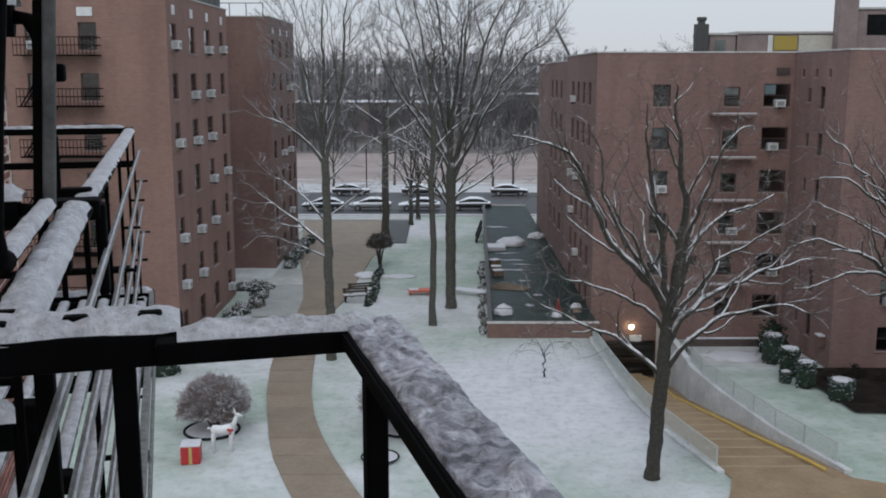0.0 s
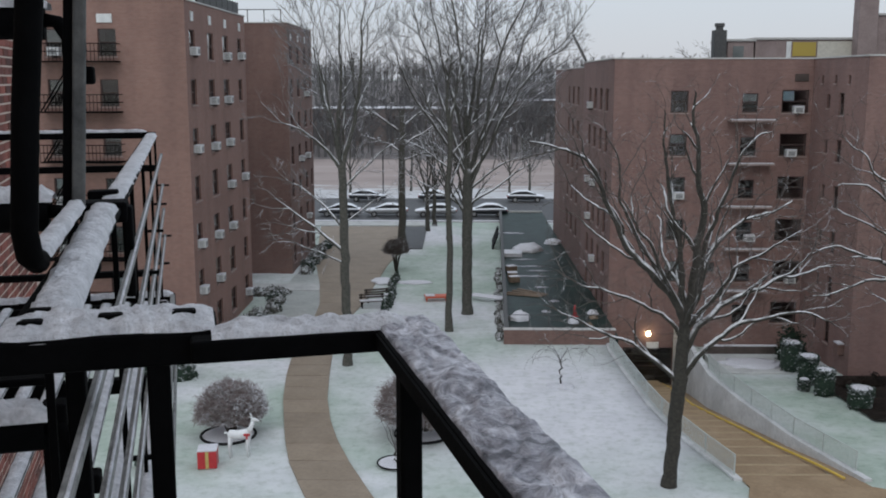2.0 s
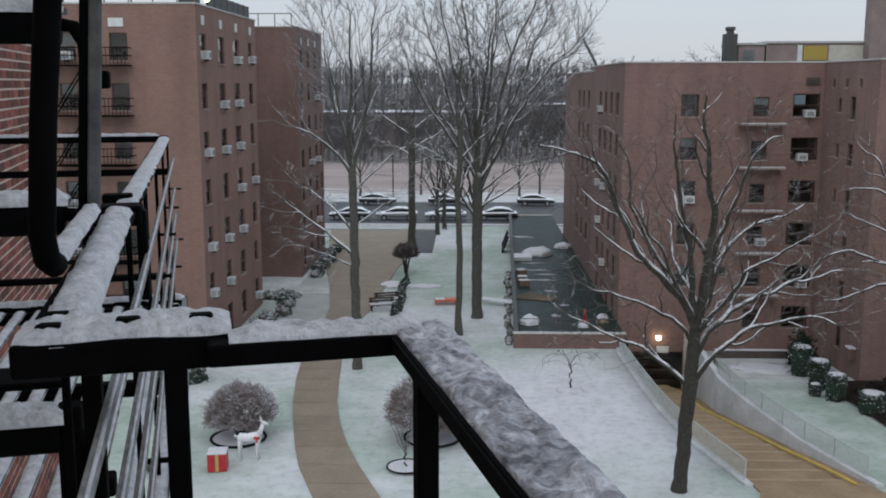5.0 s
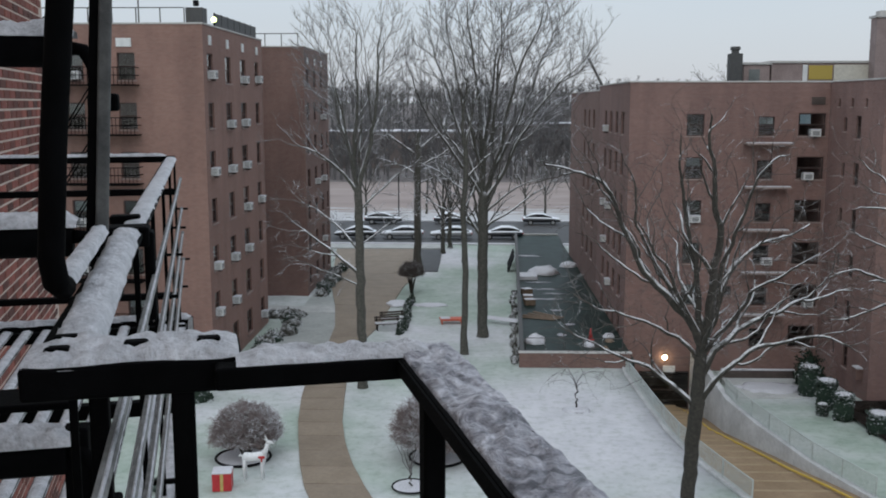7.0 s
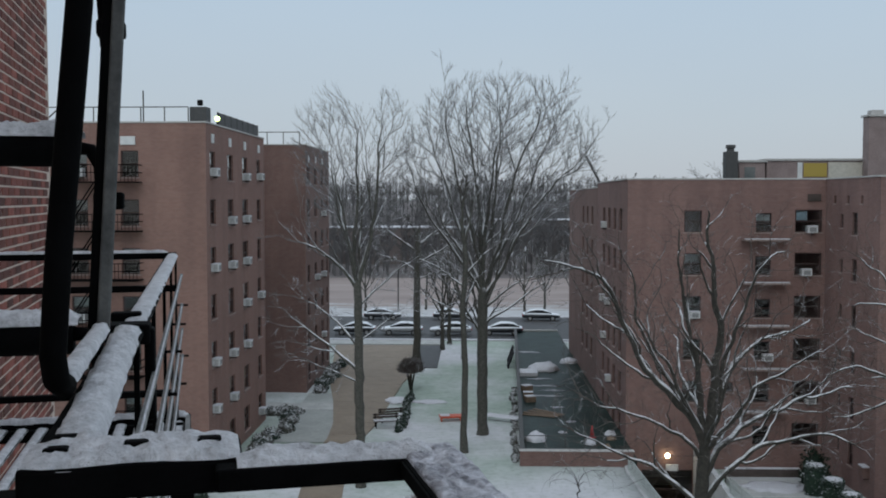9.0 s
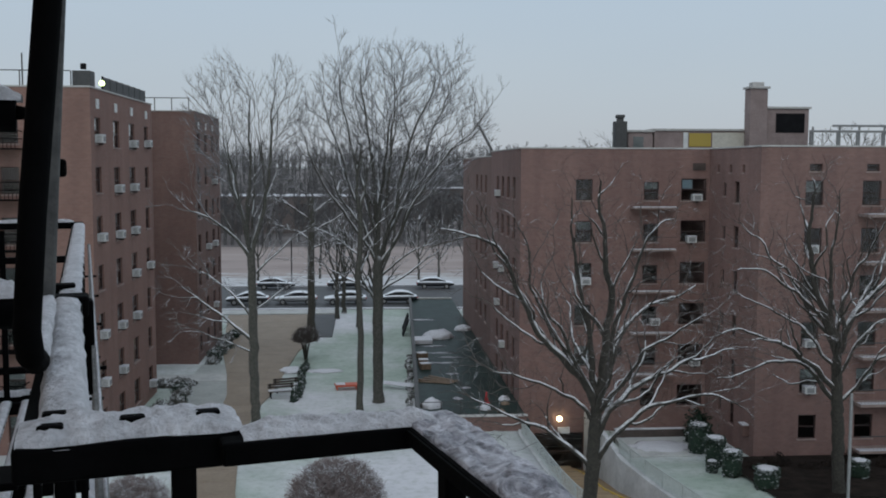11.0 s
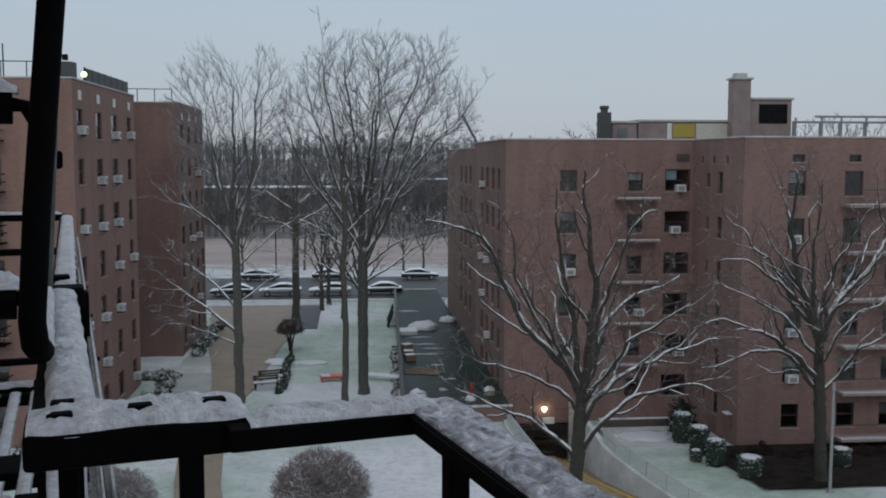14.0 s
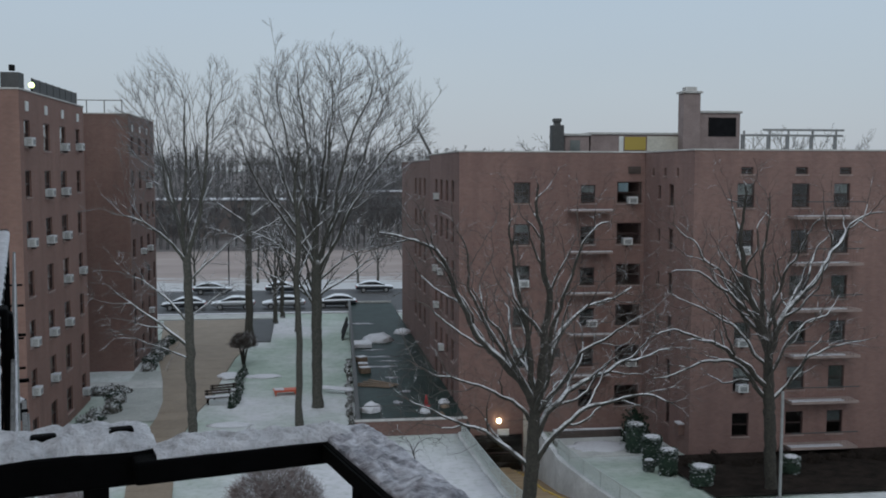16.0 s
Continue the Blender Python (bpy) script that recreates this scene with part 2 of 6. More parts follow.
# Low base colour puts the dimness of the rooms into their surfaces.
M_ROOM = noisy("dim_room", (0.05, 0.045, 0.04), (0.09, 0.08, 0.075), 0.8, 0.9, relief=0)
M_GLASS = glass_material()
# Near black for dark things, and for the shade inside openings.
M_DARK = noisy("black_void_paint", (0.006, 0.006, 0.007), (0.014, 0.014, 0.016), 2.0, 0.85, shine=0.15)
M_GRILLE = noisy("grey_grille", (0.25, 0.25, 0.25), (0.36, 0.36, 0.36), 8.0, 0.6)
M_YELLOW = noisy("yellow_paint", (0.55, 0.36, 0.05), (0.68, 0.46, 0.09), 3.0, 0.6)
M_RED = noisy("red_plastic", (0.42, 0.02, 0.025), (0.55, 0.035, 0.04), 3.0, 0.45, relief=0.1)
M_ORANGE = noisy("orange_red_plastic", (0.62, 0.10, 0.045), (0.72, 0.15, 0.07), 3.0, 0.5, relief=0.1)
M_WOOD = noisy("weathered_timber", (0.17, 0.12, 0.085), (0.28, 0.20, 0.14), 4.0, 0.85)
M_RUBBER = noisy("tyre_rubber", (0.012, 0.012, 0.012), (0.022, 0.022, 0.022), 6.0, 0.8)
# Brown soil taken near black, with the shade between the wings in its colour.
M_SOIL = noisy("shaded_brown_soil", (0.010, 0.008, 0.007), (0.036, 0.027, 0.022), 1.5, 0.95, relief=0.8, depth=0.05, shine=0.1)
M_LAMP = glowing("lit_lamp", (1.0, 0.82, 0.52), 18.0)
M_ROOFLIGHT = glowing("lit_floodlight", (0.80, 1.0, 0.35), 5.0)
M_YELLOW_ROOM = glowing("lit_yellow_curtain", (0.75, 0.55, 0.10), 0.05)
M_YELLOW_ROOM.node_tree.nodes["Principled BSDF"].inputs["Base Color"].default_value = (0.34, 0.25, 0.05, 1)
M_MAUVE = noisy("faded_mauve_brick", (0.27, 0.205, 0.195), (0.36, 0.28, 0.265), 1.2, 0.9)
M_PALE_BLUE = noisy("pale_blue_panel", (0.34, 0.46, 0.52), (0.44, 0.56, 0.62), 2.0, 0.5, relief=0)
M_CREAM = noisy("cream_render", (0.60, 0.56, 0.48), (0.70, 0.66, 0.58), 0.6, 0.9)


def ground_material():
    m, t, b = material("thin_snow_on_grass", 0.75)
    pos = t.nodes.new("ShaderNodeNewGeometry").outputs["Position"]
    n1 = node(t, "ShaderNodeTexNoise", Scale=0.09, Detail=4.0, Roughness=0.55)
    n2 = node(t, "ShaderNodeTexNoise", Scale=2.2, Detail=8.0, Roughness=0.7)
    n3 = node(t, "ShaderNodeTexNoise", Scale=0.6, Detail=6.0, Roughness=0.65)
    for n in (n1, n2, n3):
        t.links.new(pos, n.inputs["Vector"])
    thin = ramp(t, n1.outputs[0], ((0.34, (0.0, 0.0, 0.0)), (0.56, (1.0, 1.0, 1.0))))
    snow = ramp(t, n3.outputs[0], ((0.3, (0.545, 0.54, 0.565)), (0.7, (0.665, 0.655, 0.68))))
    grass = ramp(t, n3.outputs[0], ((0.3, (0.285, 0.355, 0.295)), (0.7, (0.43, 0.485, 0.435))))
    far = t.nodes.new("ShaderNodeVectorMath")
    far.operation = 'DISTANCE'
    far.inputs[1].default_value = (4.0, 45.0, 0.0)
    t.links.new(pos, far.inputs[0])
    drift = t.nodes.new("ShaderNodeMapRange")
    drift.inputs[1].default_value, drift.inputs[2].default_value = 5.0, 11.0
    t.links.new(far.outputs["Value"], drift.inputs[0])
    thin = blend(t, 1.0, thin, drift.outputs[0], 'MULTIPLY')
    c = blend(t, thin, snow, grass)
    speck = ramp(t, n2.outputs[0], ((0.30, (0.72, 0.75, 0.70)), (0.52, (1.0, 1.0, 1.0))))
    c = blend(t, 1.0, c, speck, 'MULTIPLY')
    t.links.new(c, b.inputs["Base Color"])
    bump(t, b, n2.outputs[0], 0.5, 0.05)
    return m


M_GROUND = ground_material()


def field_material():
    """Dry grass with snow lying in streaks, more of it towards the street."""
    m, t, b = material("dry_grass_with_snow", 0.95)
    pos = t.nodes.new("ShaderNodeNewGeometry").outputs["Position"]
    stretch = t.nodes.new("ShaderNodeMapping")
    stretch.inputs["Scale"].default_value = (0.35, 1.0, 1.0)
    t.links.new(pos, stretch.inputs["Vector"])
    n1 = node(t, "ShaderNodeTexNoise", Scale=0.16, Detail=5.0, Roughness=0.6)
    n2 = node(t, "ShaderNodeTexNoise", Scale=0.5, Detail=6.0, Roughness=0.7)
    for n in (n1, n2):
        t.links.new(stretch.outputs[0], n.inputs["Vector"])
    grass = ramp(t, n1.outputs[0], ((0.3, (0.255, 0.205, 0.190)), (0.7, (0.36, 0.30, 0.28))))
    sep = t.nodes.new("ShaderNodeSeparateXYZ")
    t.links.new(pos, sep.inputs[0])
    lie = t.nodes.new("ShaderNodeMapRange")
    lie.inputs[1].default_value, lie.inputs[2].default_value = 128.0, 156.0
    lie.inputs[3].default_value, lie.inputs[4].default_value = 0.20, -0.28
    t.links.new(sep.outputs[1], lie.inputs[0])
    add = t.nodes.new("ShaderNodeMath")
    t.links.new(lie.outputs[0], add.inputs[0])
    t.links.new(n2.outputs[0], add.inputs[1])
    snow = ramp(t, add.outputs[0], ((0.50, (0.0, 0.0, 0.0)), (0.64, (1.0, 1.0, 1.0))))
    t.links.new(blend(t, snow, grass, (0.50, 0.50, 0.51)), b.inputs["Base Color"])
    return m


M_FIELD = field_material()


# ---- building blocks ----
def link_mesh(name, bm, mat, smooth=False):
    me = bpy.data.meshes.new(name)
    bm.to_mesh(me)
    bm.free()
    me.materials.append(mat)
    if smooth:
        for p in me.polygons:
            p.use_smooth = True
    return me


def part(name, bm, mat, parent=None, label="", smooth=False):
    ob = new(name, link_mesh(name, bm, mat, smooth))
    ob.parent = parent
    if label:
        tagged(ob, label)
    return ob


def placed(name, me, parent, m=None):
    ob = new(name, me)
    ob.parent = parent
    if m is not None:
        ob.matrix_basis = m
    return ob


def raw(name, verts, faces, mat, parent=None, smooth=False):
    me = bpy.data.meshes.new(name)
    me.from_pydata(verts, [], faces)
    me.update()
    me.materials.append(mat)
    if smooth:
        me.polygons.foreach_set("use_smooth", [True] * len(me.polygons))
    ob = new(name, me)
    ob.parent = parent
    return ob


def thing(name, m, label, category, group="", kind=""):
    ob = new(name)
    ob.empty_display_size = 0.2
    ob.matrix_basis = m
    return tagged(ob, label, category, group, kind)


def box(bm, x0, x1, y0, y1, z0, z1, bevel=0.0, m=None):
    vs = [bm.verts.new((x, y, z)) for z in (z0, z1) for y in (y0, y1) for x in (x0, x1)]
    fs = [bm.faces.new([vs[i] for i in q]) for q in ((0, 2, 3, 1), (4, 5, 7, 6), (0, 1, 5, 4), (2, 6, 7, 3), (0, 4, 6, 2), (1, 3, 7, 5))]
    if bevel:
        edges = list({e for f in fs for e in f.edges})
        out = bmesh.ops.bevel(bm, geom=edges, offset=bevel, segments=2, profile=0.5, affect='EDGES')
        vs = list({v for f in out["faces"] for v in f.verts} | {v for v in vs if v.is_valid})
    if m is not None:
        bmesh.ops.transform(bm, matrix=m, verts=vs)
    return bm


def boxed(*a, **k):
    return box(bmesh.new(), *a, **k)


def tube_data(path, radii, sides, verts, faces, cap=True):
    """Add a tube along path to the lists."""
    base = len(verts)
    n = len(path)
    side = None
    for i, p in enumerate(path):
        d = (path[min(i + 1, n - 1)] - path[max(i - 1, 0)])
        d = d.normalized() if d.length > 1e-9 else Vector((0, 0, 1))
        if side is None:
            side = d.orthogonal().normalized()
        else:
            side = side - d * side.dot(d)
            side = side.normalized() if side.length > 1e-6 else d.orthogonal().normalized()
        up = d.cross(side)
        for k in range(sides):
            a = 2 * math.pi * k / sides
            v = p + (side * math.cos(a) + up * math.sin(a)) * radii[i]
            verts.append((v.x, v.y, v.z))
    for i in range(n - 1):
        for k in range(sides):
            a, b = base + i * sides + k, base + i * sides + (k + 1) % sides
            faces.append((a, b, b + sides, a + sides))
    if cap:
        faces.append(tuple(base + k for k in reversed(range(sides))))
        faces.append(tuple(base + (n - 1) * sides + k for k in range(sides)))


def tube(name, path, radius, mat, parent=None, sides=10, label=""):
    verts, faces = [], []
    path = [Vector(p) for p in path]
    radii = [radius] * len(path) if isinstance(radius, (int, float)) else radius
    tube_data(path, radii, sides, verts, faces)
    ob = raw(name, verts, faces, mat, parent, True)
    if label:
        tagged(ob, label)
    return ob


def grid_mesh(name, x0, x1, nx, y0, y1, ny, height, mat, parent=None, smooth=True):
    verts = [(x, y, height(x, y)) for y in np.linspace(y0, y1, ny) for x in np.linspace(x0, x1, nx)]
    faces = [(j * nx + i, j * nx + i + 1, (j + 1) * nx + i + 1, (j + 1) * nx + i) for j in range(ny - 1) for i in range(nx - 1)]
    return raw(name, [tuple(map(float, v)) for v in verts], faces, mat, parent, smooth)


M_LEAFLITTER = noisy("woodland_floor", (0.13, 0.11, 0.105), (0.24, 0.215, 0.21), 0.12, 0.95)
M_GOLD = noisy("gold_ribbon", (0.45, 0.33, 0.10), (0.6, 0.45, 0.16), 5.0, 0.4)
M_BROWN_WALL = noisy("brown_rendered_wall", (0.17, 0.14, 0.132), (0.23, 0.19, 0.18), 0.2, 0.9)
M_CAR_DARK = snow_topped("dark_car_paint_with_snow", (0.02, 0.022, 0.027), (0.03, 0.033, 0.04), 2.0, low=0.45, high=0.7, cover=0.25, rough=0.4)
M_CAR_WHITE = snow_topped("silver_car_paint_with_snow", (0.26, 0.27, 0.28), (0.32, 0.33, 0.34), 2.0, low=0.35, high=0.6, cover=0.25, rough=0.4)
M_CAR_GLASS = snow_topped("car_glass_with_snow", (0.015, 0.017, 0.02), (0.03, 0.033, 0.036), 2.0, low=0.40, high=0.62, cover=0.25, rough=0.2)
M_BAG = noisy("dark_green_bag", (0.012, 0.03, 0.02), (0.03, 0.055, 0.04), 9.0, 0.35)
M_WHITE_FIG = noisy("white_figure", (0.72, 0.72, 0.72), (0.85, 0.85, 0.85), 6.0, 0.6)
M_RAIL_GREY = noisy("snow_dusted_grey_iron", (0.14, 0.138, 0.135), (0.32, 0.315, 0.31), 40.0, 0.7, relief=0.3, depth=0.002, shine=0.2)
M_WIRE = noisy("galvanised_wire", (0.42, 0.46, 0.44), (0.60, 0.63, 0.61), 6.0, 0.5, relief=0)
M_NOSING = noisy("worn_step_edge", (0.33, 0.24, 0.14), (0.43, 0.33, 0.21), 1.5, 0.7)


# ---- ground, one sheet to the horizon, with the sunken driveway in it ----
RAMP_Y0, RAMP_Y1 = 35.0, 60.6


def ramp_left(y):
    return float(np.interp(y, (35.0, 36.0, 39.8, 43.7, 48.4, 54.0, 60.0), (10.8, 10.66, 9.72, 9.1, 8.83, 8.6, 9.25)))


def ramp_right(y):
    return float(np.interp(y, (35.0, 36.5, 40.2, 45.4, 49.5, 55.0, 60.0), (15.5, 15.1, 14.1, 13.3, 12.9, 13.2, 13.35)))


def ramp_floor(y):
    return -3.9 * (min(max(y - RAMP_Y0, 0), 25) / 25) ** 1.4


def right_lawn(y):
    if y < 36:
        return 0.0
    if y < 62:
        return -0.06 * (y - 36)
    return -1.56 * max(0.0, 1 - (y - 62) / 40)


def hill(y):
    k = min(max((y - 185) / 260, 0), 1)
    return 14 * k * k * (3 - 2 * k)


def build_ground():
    ys = list(np.linspace(-60, 34.9, 24)) + list(np.linspace(35.0, 60.6, 52)) + list(np.linspace(60.63, 130, 40)) + [150, 170, 185, 200, 220, 245, 270, 300, 340, 390, 450, 600, 1000, 2000, 4000]
    lx = [-3000, -800, -300, -120, -60] + list(np.linspace(-40, 0, 24))
    verts, faces = [], []
    for y in ys:
        inside = RAMP_Y0 <= y <= RAMP_Y1
        a, b = ramp_left(min(max(y, 35), 60)), ramp_right(min(max(y, 35), 60))
        z0 = hill(y)
        zr = right_lawn(y) if y < 102 else z0
        row = [(x, z0) for x in lx]
        row += [(a * k, z0) for k in (0.25, 0.5, 0.75, 1.0)]
        f = ramp_floor(y) - 0.03 if inside else z0
        g = ramp_floor(y) - 0.03 if inside else zr
        row += [(a + 0.01, f), (b - 0.01, g), (b, zr)]
        row += [(b + 2 * k, zr) for k in range(1, 16)] + [(80, zr), (150, zr), (300, zr), (800, zr), (3000, zr)]
        for i, (x, z) in enumerate(row):
            wob = 0.0
            if abs(x) < 60 and 0 < y < 100 and not (a < x < b and inside) and abs(x - a) > 0.5 and abs(x - b) > 0.5:
                wob = 0.06 * noise.noise((x * 0.4, y * 0.4, 0.0))
            verts.append((float(x), float(y), float(z + wob)))
        w = len(row)
    for j in range(len(ys) - 1):
        for i in range(w - 1):
            faces.append((j * w + i, j * w + i + 1, (j + 1) * w + i + 1, (j + 1) * w + i))
    ob = raw("ground", verts, faces, M_GROUND, None, True)
    return tagged(ob, "lawn under a thin patchy cover of fresh snow", "ground", kind="structure")


ground = build_ground()


def strip(name, rows, z, mat, thick, parent=None, edge=0.0):
    """A flat slab between left and right edges given as (y, left, right)."""
    bm = bmesh.new()
    tops = [[bm.verts.new((x, y, z)) for x in (l, r)] for y, l, r in rows]
    lows = [[bm.verts.new((x, y, z - thick)) for x in (l, r)] for y, l, r in rows]
    for i in range(len(rows) - 1):
        bm.faces.new((tops[i][0], tops[i][1], tops[i + 1][1], tops[i + 1][0]))
        bm.faces.new((tops[i][0], tops[i + 1][0], lows[i + 1][0], lows[i][0]))
        bm.faces.new((tops[i][1], lows[i][1], lows[i + 1][1], tops[i + 1][1]))
    bm.faces.new((tops[0][0], lows[0][0], lows[0][1], tops[0][1]))
    bm.faces.new((tops[-1][0], tops[-1][1], lows[-1][1], lows[-1][0]))
    return part(name, bm, mat, parent)


def spread(knots, y):
    """Smooth in-between of the path's edges."""
    for (y0, l0, r0), (y1, l1, r1) in zip(knots, knots[1:]):
        if y0 <= y <= y1:
            k = (y - y0) / (y1 - y0)
            return y, l0 + (l1 - l0) * k, r0 + (r1 - r0) * k
    return knots[-1]


PATH_EDGES = [(22, -0.6, 2.2), (28, -3.2, -0.5), (31, -4.55, -1.95), (34, -5.66, -3.19), (37, -6.7, -4.3), (39.5, -7.3, -5.1), (42, -7.8, -5.72), (45, -8.35, -6.25), (48.8, -8.85, -6.65),
              (53, -9.2, -7.0), (57, -9.3, -7.1), (61, -9.2, -7.0), (65, -9.4, -6.5), (72, -10.4, -6.2), (80, -11.8, -5.8), (90, -13.0, -4.4), (100.5, -14.2, -3.2)]
footpath = thing("path", pose(0, 0, 0), "wet tan concrete footpath winding across the snowy lawn", "path", kind="structure")
y = 22.0
while y < 100:
    n = 1.9 if y < 60 else 3.4
    cut = [spread(PATH_EDGES, y + n * k / 5) for k in range(6)]
    cut[-1] = (cut[-1][0] - 0.025, *cut[-1][1:])
    slab = strip("slab", cut, 0.075 + 0.006 * noise.noise((y, 0, 0)), M_PATH, 0.16, footpath)
    y += n
side_walk = thing("side_path", pose(0, 0, 0), "snow-dusted concrete walk between the two brick blocks", "path", kind="structure")
for i in range(7):
    part("slab", boxed(-23.3 + i * 2.0, -21.33 + i * 2.0, 69.2, 71.6, -0.1, 0.07, 0.01), M_CONCRETE, side_walk)

road = tagged(part("road", boxed(-160, 160, 104.5, 124.5, -0.2, 0.04), M_ASPHALT), "dark wet asphalt street with parked cars", "road", kind="structure")
for nm, y0, y1 in (("kerb_near", 103.9, 104.5), ("kerb_far", 124.5, 125.1)):
    tagged(part(nm, boxed(-160, 160, y0, y1, -0.1, 0.17, 0.02), M_SNOW), "snow-covered concrete kerb along the street", "kerb", kind="structure")
tagged(part("pavement", boxed(-26, -3.2, 101.0, 103.9, -0.1, 0.09, 0.01), M_CONCRETE), "pale snow-dusted pavement beside the street", "pavement", kind="structure")
plaza = tagged(part("plaza", boxed(-5.9, -3.3, 87.0, 100.3, -0.1, 0.095, 0.01), M_ASPHALT), "dark wet paved patch beside the footpath", "pavement", kind="structure")
field = grid_mesh("dry_field", -120, 90, 16, 125.2, 187, 6, lambda x, y: 0.08, M_FIELD)
tagged(field, "flat field of dry tan grass beyond the street", "field", kind="structure")


# ---- brick apartment blocks ----
def frame_matrix(px, py, ux, uy):
    """Local x runs along the wall, local y into it, z up."""
    return Matrix(((ux, -uy, 0, px), (uy, ux, 0, py), (0, 0, 1, 0), (0, 0, 0, 1)))


def facade(name, parent, m, length, z0, z1, holes, mat, thick=0.32):
    us = sorted({0.0, length, *[v for h in holes for v in (h[0], h[0] + h[2])]})
    zs = sorted({z0, z1, *[v for h in holes for v in (h[1], h[1] + h[3])]})
    us = [u for u in us if 0 <= u <= length]
    bm = bmesh.new()
    cache = {}

    def v(u, d, z):
        k = (round(u, 4), d, round(z, 4))
        if k not in cache:
            cache[k] = bm.verts.new(m @ Vector((u, d, z)))
        return cache[k]

    def is_open(uc, zc):
        return any(h[0] < uc < h[0] + h[2] and h[1] < zc < h[1] + h[3] for h in holes)

    for i in range(len(us) - 1):
        for j in range(len(zs) - 1):
            a, b, c, d = us[i], us[i + 1], zs[j], zs[j + 1]
            if is_open((a + b) / 2, (c + d) / 2):
                continue
            bm.faces.new((v(a, 0, c), v(b, 0, c), v(b, 0, d), v(a, 0, d)))
            bm.faces.new((v(a, thick, c), v(a, thick, d), v(b, thick, d), v(b, thick, c)))
    for u, z, w, h in holes:
        q = ((u, z), (u + w, z), (u + w, z + h), (u, z + h))
        for k in range(4):
            (a, c), (b, d) = q[k], q[(k + 1) % 4]
            try:
                bm.faces.new((v(a, 0, c), v(a, thick, c), v(b, thick, d), v(b, 0, d)))
            except ValueError:
                pass
    return part(name, bm, mat, parent)


WINDOW_MESHES = {}


def window_meshes(w, h):
    key = (round(w, 2), round(h, 2))
    if key not in WINDOW_MESHES:
        f = 0.055
        bm = bmesh.new()
        for a in ((0, f, 0.10, 0.20, 0, h), (w - f, w, 0.10, 0.20, 0, h), (f, w - f, 0.10, 0.20, 0, f), (f, w - f, 0.10, 0.20, h - f, h)):
            box(bm, *a)
        frame_me = link_mesh("window", bm, M_FRAME)
        rail = link_mesh("sash_rail", boxed(f, w - f, 0.11, 0.17, h * 0.5 - 0.03, h * 0.5 + 0.03), M_FRAME)
        up = link_mesh("pane", boxed(f, w - f, 0.125, 0.131, h * 0.5 + 0.03, h - f), M_GLASS)
        low = link_mesh("pane", boxed(f, w - f, 0.145, 0.151, f, h * 0.5 - 0.03), M_GLASS)
        sill = link_mesh("sill", boxed(-0.06, w + 0.06, -0.06, 0.10, -0.08, -0.003), M_SILL)
        WINDOW_MESHES[key] = (frame_me, rail, up, low, sill)
    return WINDOW_MESHES[key]


BLIND_MESHES = {}


def window(parent, m, u, z, w, h, drawn=0.0):
    """A double-hung sash window in its opening; drawn: how far the blind is pulled down."""
    frame_me, rail, up, low, sill = window_meshes(w, h)
    ob = placed("window", frame_me, parent, m @ Matrix.Translation((u, 0, z)))
    for nm, me in (("sash_rail", rail), ("pane", up), ("pane", low), ("sill", sill)):
        placed(nm, me, ob)
    if drawn > 0.05:
        key = (round(w, 2), round(h, 2), round(drawn, 1))
        if key not in BLIND_MESHES:
            BLIND_MESHES[key] = link_mesh("blind", boxed(0.06, w - 0.06, 0.21, 0.22, h * (1 - key[2]), h - 0.05), M_BLIND)
        placed("blind", BLIND_MESHES[key], ob)
    return ob


def make_air_conditioner():
    ac = thing("air_conditioner", pose(0, 0, 0), "boxy off-white window air conditioner with snow on top", "air conditioner", "window air conditioners")
    body = part("body", boxed(-0.30, 0.30, -0.36, 0.12, 0.0, 0.40, 0.02), M_WHITE, ac)
    part("grille", boxed(-0.2, 0.2, -0.375, -0.36, 0.07, 0.33), M_GRILLE, body, "grey louvred grille")
    for k in range(4):
        part("louvre", boxed(-0.315, -0.30, -0.30, -0.06, 0.08 + k * 0.08, 0.11 + k * 0.08), M_GRILLE, body)
    part("snow_cap", boxed(-0.31, 0.31, -0.37, 0.0, 0.40, 0.44, 0.015), M_SNOW, ac, "thin cap of snow")
    part("bracket", boxed(-0.03, 0.03, -0.30, 0.0, -0.12, 0.0), M_FRAME, ac)
    return ac


AC_FIRST = make_air_conditioner()
ac_count = [0]


def air_conditioner(m, u, z, size=1.0):
    at = m @ Matrix.Translation((u, 0.0, z))
    if ac_count[0] == 0:
        AC_FIRST.matrix_basis = at
    else:
        copy_thing(AC_FIRST, at)
    ac_count[0] += 1


